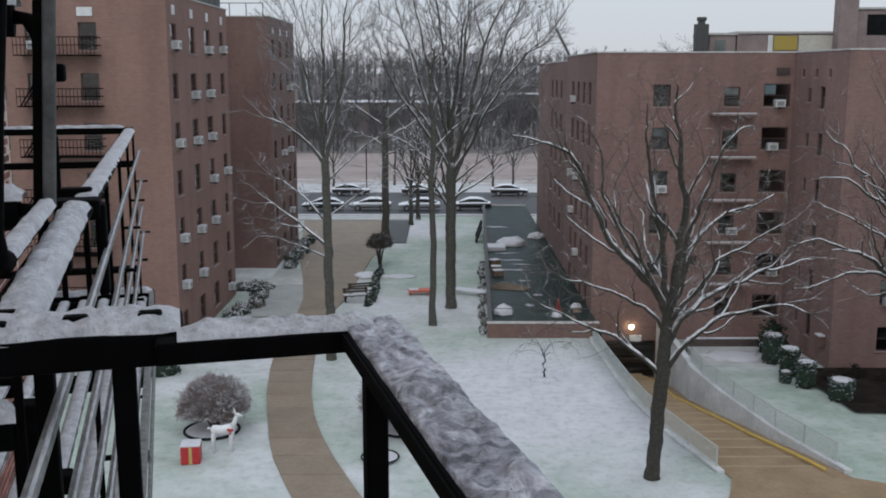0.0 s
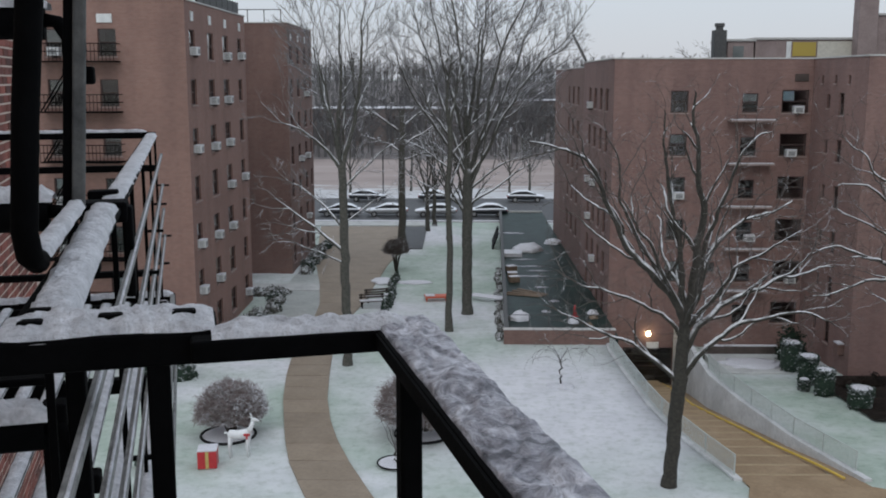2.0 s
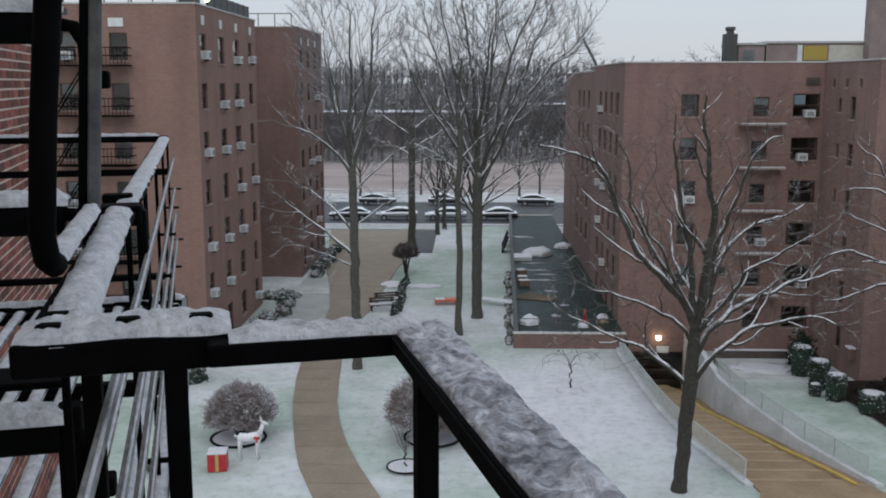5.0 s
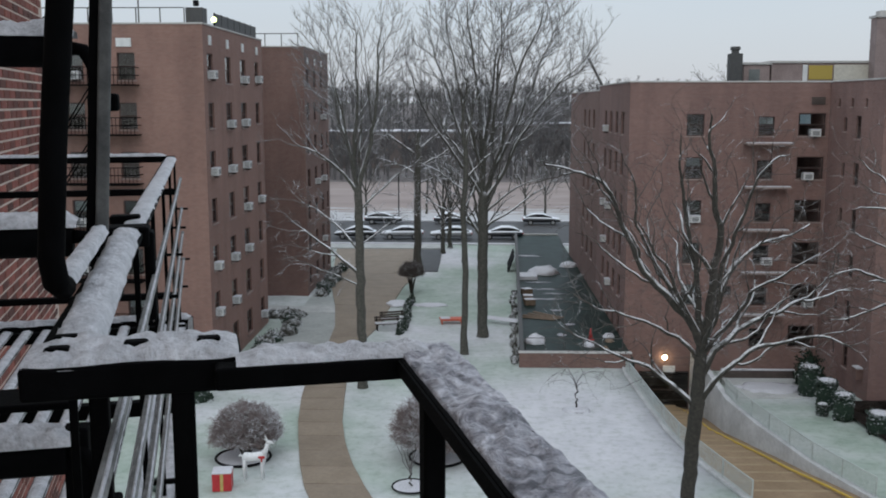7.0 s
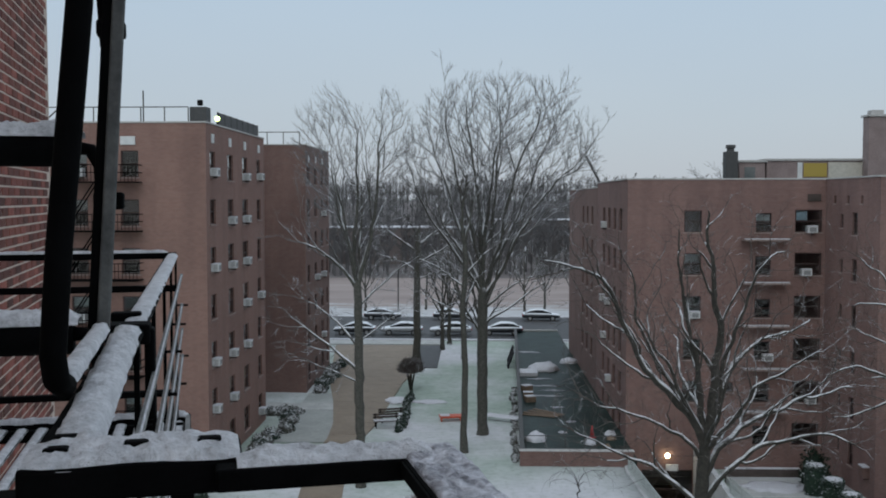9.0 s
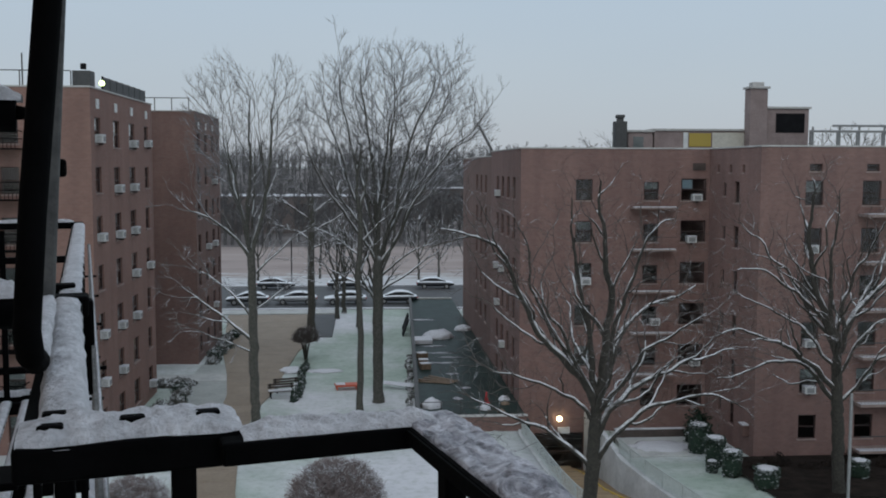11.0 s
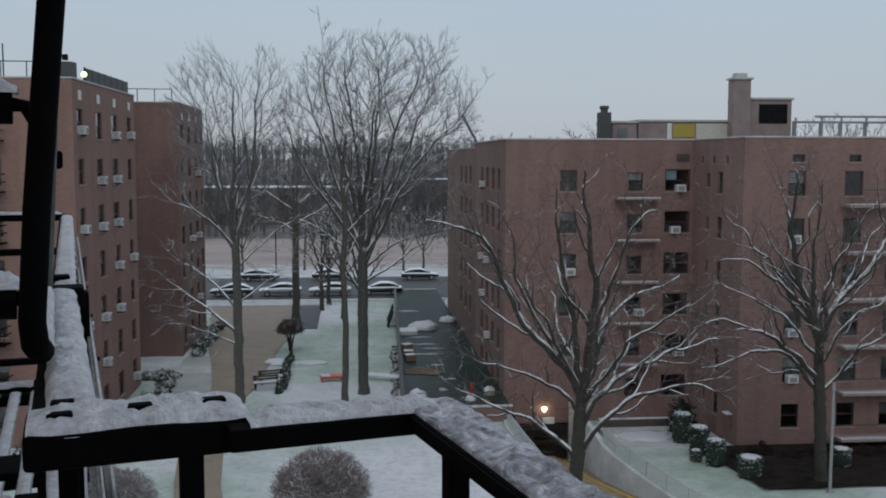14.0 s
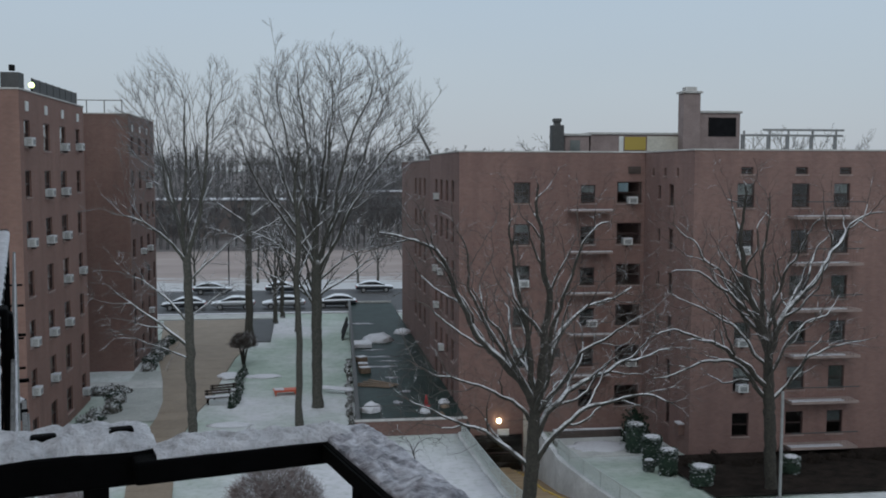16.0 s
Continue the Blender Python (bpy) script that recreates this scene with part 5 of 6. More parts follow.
grown_tree(0.5, 62.5, 0, 23, 9.4, 0.33, [
    (9.3, -2, -4, 0, 11.6, 0.17), (9.3, 9, 4, 30, 11.6, 0.15), (9.0, -22, -20, -15, 11.2, 0.13), (9.2, 26, 16, 10, 12.2, 0.15), (8.6, 34, 34, -10, 12.2, 0.14),
    (8.8, -36, -26, 20, 10.0, 0.11), (9.2, -12, -14, 40, 12.0, 0.11), (9.2, 18, 22, -20, 12.2, 0.12), (9.0, 16, 26, 90, 10.4, 0.11), (8.8, -14, -26, 95, 10.4, 0.11),
    (7.0, 40, 70, 5, 5.6, 0.10), (6.4, -40, -18, 12, 5.8, 0.10), (6.8, -46, -76, -8, 5.2, 0.09), (7.8, 46, 66, -12, 5.0, 0.09), (8.0, 30, 8, -30, 6.2, 0.09)],
    [(2300, in_lobe(0.9, 0, 12.6, 21.9, (2.2, 4.6, 5.9, 6.4, 6.0, 5.0, 3.0)))],
    "big vase-shaped bare tree dusted with snow", M_BARK_PALE, M_TWIG, hug=0.45, hug_count=3, kill=0.45, reach=1.6, twig=0.0078, offshoot=1.5, outward=0.52)
WIDE_LIMBS = [(6.6, 11, 6, 0, 8.0, 0.195), (6.3, -16, -66, 0, 9.4, 0.169), (6.6, -3, 1, 20, 7.4, 0.130), (6.4, -24, -30, -15, 7.2, 0.117), (6.5, 26, 84, 10, 6.6, 0.130), (6.6, 14, 50, -10, 7.6, 0.117),
              (4.9, 30, 98, 4, 7.2, 0.143), (4.2, 40, 98, -12, 6.4, 0.130), (4.0, -38, -70, -4, 5.8, 0.104), (5.6, -34, -78, 8, 5.6, 0.091), (6.2, -18, -52, 30, 6.0, 0.104), (6.0, 30, 66, -25, 5.8, 0.104),
              (6.4, 26, 56, 85, 5.0, 0.091), (6.0, -34, -62, 80, 4.6, 0.091), (5.4, 42, 76, 60, 4.4, 0.091)]
for x, y, z, seed, size, mirror, label in ((7.85, 35.1, 0.0, 61, 1.0, 1, "spreading bare tree with snow-lined limbs beside the drive"), (22.2, 44.5, -0.55, 67, 1.06, -1, "spreading bare tree in front of the brick wing")):
    grown_tree(x, y, z, seed, 6.65, 0.265 * size, WIDE_LIMBS, [], label, M_BARK, M_TWIG_BROWN, lean=(0.36 * mirror, 0), step=0.22, twig=0.0056, reach=1.3, kill=0.25, up=0.05, gnarl=0.17, hug=0.6, hug_count=42, size=size, mirror=mirror, spray=1, offshoot=0.85, outward=0.36)

# ---- wooded rise in the distance ----
def far_tree(r, h):
    verts, faces = [], []
    p, top = Vector((0, 0, -0.3)), Vector((r.gauss(0, 0.6), r.gauss(0, 0.6), h))
    tube_data([p, p.lerp(top, 0.5), top], [0.26, 0.17, 0.05], 4, verts, faces, False)
    for b in range(14):
        f = r.uniform(0.22, 0.97)
        q = p.lerp(top, f)
        a = r.uniform(0, 6.283)
        ln = h * 0.36 * r.uniform(0.5, 1.1) * (1.3 - f)
        e = q + Vector((math.cos(a) * 0.7, math.sin(a) * 0.7, 0.75)) * ln
        tube_data([q, e], [0.09, 0.035], 3, verts, faces, False)
        for c in range(4):
            a2 = a + r.uniform(-1.3, 1.3)
            q2 = q.lerp(e, r.uniform(0.25, 1.0))
            e2 = q2 + Vector((math.cos(a2) * 0.8, math.sin(a2) * 0.8, r.uniform(0.2, 1.0))) * ln * 0.5
            tube_data([q2, e2], [0.06, 0.045], 3, verts, faces, False)
    return np.array(verts), np.array(faces)


def woods():
    r = random.Random(5)
    kinds = [far_tree(r, h) for h in (10, 11, 12, 13, 11, 14)]
    allv, allf, base = [], [], 0
    for k in range(2100):
        y = 190 + 330 * r.random() ** 1.5
        x = r.uniform(-0.34, 0.40) * (y + 50)
        v, f = r.choice(kinds)
        a, s = r.uniform(0, 6.283), r.uniform(0.62, 0.95)
        turn = np.array(((math.cos(a), -math.sin(a), 0), (math.sin(a), math.cos(a), 0), (0, 0, 1))) * s
        allv.append(v @ turn.T + np.array((x, y, hill(y))))
        allf.append(f + base)
        base += len(v)
    v, f = np.concatenate(allv), np.concatenate(allf)
    me = bpy.data.meshes.new("far_woods")
    me.vertices.add(len(v))
    me.vertices.foreach_set("co", v.ravel())
    me.loops.add(f.size)
    me.loops.foreach_set("vertex_index", f.ravel())
    me.polygons.add(len(f))
    me.polygons.foreach_set("loop_start", np.arange(0, f.size, 4))
    me.update(calc_edges=True)
    me.materials.append(M_WOODS)
    tagged(new("far_woods", me), "grey-brown bare woods covering the rise in the distance", "woods", kind="stuff")


woods()
floor_of_woods = grid_mesh("woodland_floor", -300, 320, 24, 186, 620, 40, lambda x, y: hill(y) + 0.12, M_LEAFLITTER)
tagged(floor_of_woods, "brown leaf-strewn ground under the far woods", "woodland floor", kind="structure")
for x0, x1, y0, z1, lab in ((-32, 1, 216, 8.6, "long low brown building with snow on its flat roof"), (-8, 44, 250, 9.6, "long brown building with a snowy roof among the woods")):
    lb = thing("long_building", pose(0, y0, 0), lab, "building")
    part("wall", boxed(x0, x1, 0, 12, 0, z1, 0.05), M_BROWN_WALL, lb)
    part("snow_roof", boxed(x0 - 0.4, x1 + 0.4, -0.4, 12.4, z1, z1 + 0.22, 0.05), M_SNOW, lb)
    for k in range(int((x1 - x0) / 5)):
        part("window", boxed(x0 + 1.5 + k * 5, x0 + 3.6 + k * 5, -0.06, 0.02, z1 - 3.2, z1 - 1.6), M_DARK_BROWN, lb)


# ---- sunken drive: steps, ramp, walls, mesh fences ----
drive = thing("driveway", pose(0, 0, 0), "sunken orange-brown stepped drive down to the garage door", "driveway", kind="structure")
part("apron", boxed(9.6, 24.0, 26.0, 33.2, -0.12, 0.05, 0.01), M_RAMP, drive)
strip("apron", [(33.21, 10.2, 21.0), (34.0, 10.5, 17.6), (35.0, 10.82, 15.45)], 0.05, M_RAMP, 0.15, drive)
STEP = 1.25
for k in range(20):
    y0 = 35.0 + k * STEP
    y1 = y0 + STEP
    zt = ramp_floor(y0) + (0.05 if k == 0 else 0.0)
    lx0, lx1 = ramp_left(y0) + 0.02, ramp_left(y1) + 0.02
    rx0, rx1 = ramp_right(y0) - 0.85, ramp_right(y1) - 0.85
    bm = bmesh.new()
    a = [bm.verts.new(c) for c in ((lx0, y0 + 0.01, zt), (rx0, y0 + 0.01, zt), (rx1, y1, zt - 0.02), (lx1, y1, zt - 0.02))]
    b = [bm.verts.new((v.co.x, v.co.y, zt - 0.5)) for v in a]
    bm.faces.new(a)
    for i in range(4):
        bm.faces.new((a[i], b[i], b[(i + 1) % 4], a[(i + 1) % 4]))
    step_ob = part("step", bm, M_RAMP, drive)
    part("nosing", boxed(lx1 + 0.03, rx1 - 0.02, y1 - 0.16, y1 - 0.01, zt - 0.03, zt - 0.008), M_NOSING, step_ob, "worn pale step edge")
    bm = bmesh.new()
    a = [bm.verts.new(c) for c in ((rx0 + 0.12, y0 + 0.01, ramp_floor(y0)), (ramp_right(y0) - 0.02, y0 + 0.01, ramp_floor(y0)), (ramp_right(y1) - 0.02, y1, ramp_floor(y1)), (rx1 + 0.12, y1, ramp_floor(y1)))]
    b = [bm.verts.new(v.co - Vector((0, 0, 0.5))) for v in a]
    bm.faces.new(a)
    for i in range(4):
        bm.faces.new((a[i], b[i], b[(i + 1) % 4], a[(i + 1) % 4]))
    part("ramp_slab", bm, M_RAMP, drive)
ys = np.linspace(35.6, 58.5, 24)
tube("yellow_edge", [(ramp_right(y) - 0.8, y, ramp_floor(y) + 0.16) for y in ys], 0.06, M_YELLOW, drive, 8, "yellow painted edge strip")
for nm, edge, off, top in (("retaining_wall_left", ramp_left, -0.3, lambda y: 0.1), ("retaining_wall_right", ramp_right, -0.05, lambda y: 0.12 - 0.012 * (y - 36))):
    verts, faces = [], []
    yy = np.linspace(35.6, 59.9, 36)
    for y in yy:
        x = edge(y) + off
        for dx, z in ((0, ramp_floor(y) - 0.2), (0, top(y)), (0.3, top(y)), (0.3, ramp_floor(y) - 0.2)):
            verts.append((x + dx, float(y), z))
    for i in range(len(yy) - 1):
        for k in range(4):
            a, b = i * 4 + k, i * 4 + (k + 1) % 4
            faces.append((a, b, b + 4, a + 4))
    faces += [(3, 2, 1, 0), tuple(len(verts) - 4 + k for k in range(4))]
    tagged(raw(nm, verts, faces, M_PALE_WALL), "pale concrete retaining wall along the sunken drive", "retaining wall", kind="structure")


def fence(label, edge, off, base, y0, y1, n):
    t = thing("mesh_fence", pose(edge(y0) + off, y0, base(y0)), label, "fence", "mesh fences by the drive")
    o = Vector((edge(y0) + off, y0, base(y0)))
    pts = [Vector((edge(y) + off, y, base(y))) - o for y in np.linspace(y0, y1, n)]
    for p in pts:
        part("post", boxed(p.x - 0.025, p.x + 0.025, p.y - 0.025, p.y + 0.025, p.z - 0.1, p.z + 0.82), M_WIRE, t)
    for h in (0.8, 0.06):
        tube("rail", [p + Vector((0, 0, h)) for p in pts], 0.024, M_WIRE, t, 6)
    verts, faces = [], []
    for a, b in zip(pts, pts[1:]):
        d = b - a
        n = int(d.length / 0.07)
        for k in range(n):
            q = a + d * ((k + 0.5) / n)
            tube_data([q + Vector((0, 0, 0.06)), q + Vector((0, 0, 0.79))], [0.008, 0.008], 3, verts, faces, False)
        for k in range(9):
            h = Vector((0, 0, 0.13 + 0.075 * k))
            tube_data([a + h, b + h], [0.008, 0.008], 3, verts, faces, False)
    raw("wire_mesh", verts, faces, M_WIRE, t)
    return t


fence("grey wire mesh fence on the lawn edge of the drive", ramp_left, -0.15, lambda y: 0.1, 36.0, 54.0, 9)
fence("grey wire mesh fence on the concrete retaining wall", ramp_right, 0.15, lambda y: 0.12 - 0.012 * (y - 36), 36.4, 50.5, 8)

# Black panels close the garage mouth; its inner shade is their colour.
garage_door = thing("garage_door", pose(11.75, 60.25, -3.9), "dark garage opening below the lamp, closed by black panels", "door")
for k in range(5):
    part("panel", boxed(-1.54, 1.54, 0.0, 0.05, 0.01 + k * 0.48, 0.47 + k * 0.48, 0.01), M_DARK, garage_door)
door_lamp = thing("wall_lamp", pose(11.72, 59.98, -0.6), "lit round lamp on the brick wall above the door", "lamp")
part("bracket", boxed(-0.06, 0.06, -0.16, 0.03, 0.10, 0.16, 0.01), M_IRON, door_lamp)
bm = bmesh.new()
bmesh.ops.create_uvsphere(bm, u_segments=16, v_segments=10, radius=0.15, matrix=Matrix.Translation((0, -0.2, 0.03)))
part("globe", bm, M_LAMP, door_lamp, "glowing warm globe", True)
tagged(part("wall_sign", boxed(11.65, 12.4, 59.93, 60.0, -1.55, -1.15, 0.01), M_WHITE), "small white sign plate on the brick wall", "sign")

terrace = thing("terrace", pose(16.3, 54.3, -1.2), "low concrete terrace with snow beside the wall", "terrace")
part("slab", boxed(-1.9, 2.3, -1.6, 2.2, -0.8, 0.30, 0.03), M_CONCRETE, terrace)
bm = bmesh.new()
bmesh.ops.create_icosphere(bm, subdivisions=4, radius=1.0)
for v in bm.verts:
    n = 1 + 0.30 * noise.noise(v.co * 3.1)
    v.co = Vector((v.co.x * 1.75 * n + 0.3, v.co.y * 1.1 * n + 0.2, max(v.co.z, 0.0) * 0.09 * n + 0.295))
part("snow", bm, M_SNOW, terrace, "patchy white snow", True)
part("parapet", boxed(-1.9, 2.3, 2.2, 2.45, -0.8, 0.74, 0.02), M_DARK_BROWN, terrace)
part("parapet_snow", boxed(-1.92, 2.32, 2.18, 2.47, 0.74, 0.80, 0.02), M_SNOW, terrace)


# ---- shrubs ----
def leafy(name, x, y, z, rx, ry, h, count, seed, label, group, mat, leaf=0.09, flat_top=False):
    r = random.Random(seed)
    t = thing(name, pose(x, y, z), label, "shrub", group)
    verts, faces = [], []
    for k in range(count):
        a, u = r.uniform(0, 6.283), r.random()
        s = r.uniform(0.72, 1.05) * (1 + 0.14 * math.sin(3 * a + seed) + 0.1 * math.sin(7 * u + seed))
        if flat_top:
            on_top = r.random() < 0.35
            rad = math.sqrt(r.random()) if on_top else r.uniform(0.85, 1.03)
            zz = h * (r.uniform(0.9, 1.04) if on_top else u)
            c = Vector((rx * rad * math.cos(a) * (0.86 + 0.14 * zz / h), ry * rad * math.sin(a) * (0.86 + 0.14 * zz / h), zz))
        else:
            el = math.asin(u)
            c = Vector((rx * s * math.cos(el) * math.cos(a), ry * s * math.cos(el) * math.sin(a), h * s * math.sin(el)))
        d = Vector((r.gauss(0, 1), r.gauss(0, 1), r.gauss(0.3, 0.8))).normalized()
        e = d.orthogonal().normalized()
        l = leaf * r.uniform(0.6, 1.4)
        b = len(verts)
        for q in (c - d * l, c + e * l * 0.5, c + d * l, c - e * l * 0.5):
            verts.append(tuple(q))
        faces.append((b, b + 1, b + 2, b + 3))
    raw("leaves", verts, faces, mat, t)
    bm = bmesh.new()
    bmesh.ops.create_icosphere(bm, subdivisions=3, radius=1.0)
    for v in bm.verts:
        n = 0.82 + 0.14 * noise.noise(v.co * 2.3 + Vector((seed, 0, 0)))
        if flat_top:
            v.co = Vector((v.co.x * rx * 0.95, v.co.y * ry * 0.95, (max(-0.75, min(0.75, v.co.z)) / 0.75 * 0.5 + 0.5) * h * 0.95))
        else:
            v.co = Vector((v.co.x * rx * n, v.co.y * ry * n, max(v.co.z, -0.1) * h * n))
    part("body", bm, mat, t, smooth=True)
    part("stem", boxed(-0.05, 0.05, -0.05, 0.05, -0.15, h * 0.4), M_BARK, t)
    return t


for k, (x, y, r, h) in enumerate(((18.3, 53.2, 0.75, 1.75), (18.35, 50.6, 0.72, 1.55), (18.4, 48.3, 0.66, 1.35), (19.2, 45.8, 0.80, 1.05), (24.6, 47.2, 0.62, 1.0), (17.7, 49.2, 0.4, 0.6))):
    r *= 0.78
    shrub_ob = leafy("clipped_shrub", x, y, right_lawn(y), r, r, h, 700, 100 + k, "clipped dark evergreen shrub with snow on its flat top", "clipped shrubs along the wing", M_HEDGE, 0.085, True)
    bm = bmesh.new()
    bmesh.ops.create_uvsphere(bm, u_segments=18, v_segments=8, radius=1.0)
    for v in bm.verts:
        n = 1 + 0.25 * noise.noise(v.co * 3 + Vector((k, 0, 0)))
        v.co = Vector((v.co.x * r * 0.80 * n, v.co.y * r * 0.80 * n, v.co.z * 0.09 * n + h))
    part("snow_cap", bm, M_SNOW, shrub_ob, smooth=True)
leafy("evergreen_shrub", 19.0, 55.3, right_lawn(55.3), 0.85, 0.8, 2.3, 900, 98, "tall dark evergreen shrub in the corner of the wings", "evergreens by the block", M_HEDGE_BARE, 0.1)
# Soil bed drawn wide; its near-black tone also carries the wings' shade.
bed = grid_mesh("planting_bed", 18.9, 44, 26, 43.4, 51.95, 12, lambda x, y: right_lawn(y) + 0.14 + 0.05 * noise.noise((x, y, 0)), M_SOIL)
tagged(bed, "bare brown planting bed along the brick wing", "planting bed", kind="structure")
for k in range(9):
    leafy("low_shrub", 20.2 + k * 1.35, 49.6 + 0.5 * math.sin(k * 2.1), right_lawn(49.6), 0.6 + 0.15 * math.sin(k), 0.5, 0.55 + 0.2 * math.sin(k * 1.7), 260, 130 + k, "low brown leafless shrub in the planting bed", "low shrubs in the bed", M_SOIL, 0.08)
r5 = random.Random(9)
for k in range(16):
    y = 53.0 + k * 0.86
    leafy("foundation_shrub", -13.1 + 0.5 * r5.random() + (0.5 if y > 62 else 0), y, 0, 0.5 + 0.25 * r5.random(), 0.5, 0.45 + 0.35 * r5.random(), 420, 160 + k, "snow-laden grey-green shrub along the brick wall", "foundation shrubs", M_SCRUB if k % 3 else M_HEDGE, 0.075)
for k in range(6):
    leafy("foundation_shrub", -14.4 + k * 0.42, 67.6 + 0.5 * r5.random(), 0, 0.5, 0.45, 0.45 + 0.3 * r5.random(), 420, 190 + k, "snow-laden grey-green shrub at the block's corner", "foundation shrubs", M_SCRUB, 0.075)
for k in range(11):
    leafy("foundation_shrub", -12.2 + 0.4 * r5.random(), 75.6 + k * 1.25, 0, 0.55, 0.6, 0.55 + 0.4 * r5.random(), 420, 210 + k, "snow-laden dark shrub along the second block", "foundation shrubs", M_HEDGE if k % 2 else M_SCRUB, 0.09)
for k in range(12):
    leafy("hedge_shrub", -4.95 + 0.02 * k + 0.16 * math.sin(k * 0.55) + 0.1 * r5.random(), 63.2 + k * 0.93, 0, 0.24, 0.5, 0.62, 260, 240 + k, "dark clipped hedge plant with a snowy top", "hedge beside the path", M_HEDGE, 0.10)


for k, (x, y, rr) in enumerate(((-14.2, 48.3, 0.9), (-15.7, 49.2, 1.0), (-15.2, 47.2, 0.8))):
    leafy("evergreen_shrub", x, y, 0, rr, rr, 1.1 + 0.15 * k, 600, 260 + k, "dark evergreen shrub on the lawn beside the block", "evergreens by the block", M_HEDGE, 0.09)


tagged(grid_mesh("pavement", -12.7, -7.6, 12, 60.0, 75.3, 20, lambda x, y: 0.045 + 0.008 * noise.noise((x, y, 0)), M_FORECOURT), "wet grey pavement between the brick blocks", "pavement", kind="structure")


def twig_dome(name, x, y, radius, height, lift, seed, count, label, mat):
    r = random.Random(seed)
    t = thing(name, pose(x, y, 0), label, "bush", "globe bushes on the lawn")
    verts, faces = [], []
    for k in range(9):
        a = 6.283 * k / 9
        tip = Vector((math.cos(a) * radius * 0.45, math.sin(a) * radius * 0.45, lift + height * 0.3))
        tube_data([Vector((0.05 * math.cos(a), 0.05 * math.sin(a), -0.1)), tip * 0.5 + Vector((0, 0, 0.1)), tip], [0.055, 0.04, 0.025], 6, verts, faces)
    raw("stem", verts, faces, M_BARK, t, True)
    verts, faces = [], []
    for k in range(count):
        a = r.uniform(0, 6.283)
        el = math.asin(r.uniform(-0.12, 1.0))
        s = r.uniform(0.80, 1.0) * (1 + 0.05 * math.sin(4 * a + seed))
        tip = Vector((radius * s * math.cos(el) * math.cos(a), radius * s * math.cos(el) * math.sin(a), lift + height * 0.22 + height * 0.78 * s * math.sin(el)))
        root = tip * r.uniform(0.35, 0.7)
        root.z = lift + (tip.z - lift) * r.uniform(0.3, 0.7)
        mid = root.lerp(tip, 0.55) + Vector((r.gauss(0, 0.09), r.gauss(0, 0.09), r.gauss(0, 0.08)))
        tube_data([root, mid, tip], [0.017, 0.012, 0.007], 3, verts, faces, False)
        for j in range(2):
            e = mid.lerp(tip, r.uniform(0.2, 0.9))
            tube_data([e, e + Vector((r.gauss(0, 0.16), r.gauss(0, 0.16), r.gauss(0.05, 0.12)))], [0.010, 0.006], 3, verts, faces, False)
    raw("crown", verts, faces, mat, t)
    return t


twig_dome("globe_bush", -9.75, 40.3, 1.62, 1.9, 0.55, 301, 2600, "rounded brown leafless bush clipped to a dome", M_SHRUB)
twig_dome("globe_bush", -1.5, 40.6, 2.15, 2.5, 0.5, 302, 3800, "rounded brown leafless bush beside the path", M_SHRUB)
twig_dome("umbrella_tree", -5.0, 77.0, 1.02, 1.2, 1.35, 303, 2000, "small mushroom-shaped weeping tree with a dense brown crown", M_TWIG_BROWN)
tube("stem_pole", [(-5.0, 77.0, -0.1), (-4.98, 77.0, 0.8), (-5.0, 77.0, 1.7)], [0.09, 0.07, 0.06], M_BARK, None, 8)
tagged(bpy.data.objects["stem_pole"], "thin snow-streaked stem of the small weeping tree", "tree stem")


def ring(x, y, rad, label, inner, thick=0.055):
    t = thing("edging_ring", pose(x, y, 0.05), label, "edging")
    n = 28
    tube("hoop", [(rad * math.cos(2 * math.pi * k / n), rad * math.sin(2 * math.pi * k / n), 0.05) for k in range(n + 1)], thick, M_DARK, t, 6)
    bm = bmesh.new()
    bmesh.ops.create_circle(bm, cap_ends=True, segments=24, radius=rad * 0.93, matrix=Matrix.Translation((0, 0, 0.05)))
    part("bed", bm, inner, t)


ring(-9.8, 40.0, 1.15, "round black edging under the bush", M_SNOW)
ring(-1.55, 40.3, 1.2, "round black edging under the second bush", M_SNOW)
ring(-2.48, 37.0, 0.74, "round dark edging with snow round the sapling", M_SNOW, 0.032)


def sapling(x, y, seed, height, label, mat):
    g = Grower(seed, 30, 0.12, 0.2, 0.007, (4, 4, 3), 0.5, 2)
    stem = trunk(g, height * 0.35, 0.045, 0.035)
    for k in range(9):
        g.limb(g.bend(stem[-1 - k % 4], 12 + 4 * k, 2 + 5 * (k % 3), 40 * k, height * (0.5 + 0.1 * (k % 3)), 6), 0.022, 0.008, 1, 0.2)
    return g.finish("sapling", pose(x, y, 0), label, "sapling", "", M_BARK, mat)


sapling(-2.48, 37.0, 311, 2.2, "young bare sapling with pale snowy twigs in a ring", M_TWIG)
g = Grower(312, 34, -0.10, 0.16, 0.006, (3, 3, 2), 0.45, 2)
stem = trunk(g, 1.3, 0.05, 0.035)
for k in range(10):
    g.limb(g.bend(stem[-1 - k % 3], 20 + 5 * (k % 3), 150 - 8 * (k % 4), 36 * k + 8, 2.0 + 0.5 * (k % 3 == 0), 9), 0.022, 0.008, 1, 0.25)
g.finish("weeping_shrub", pose(5.0, 47.3, 0), "small weeping bare shrub arching over the snow", "shrub", "", M_BARK, M_TWIG)

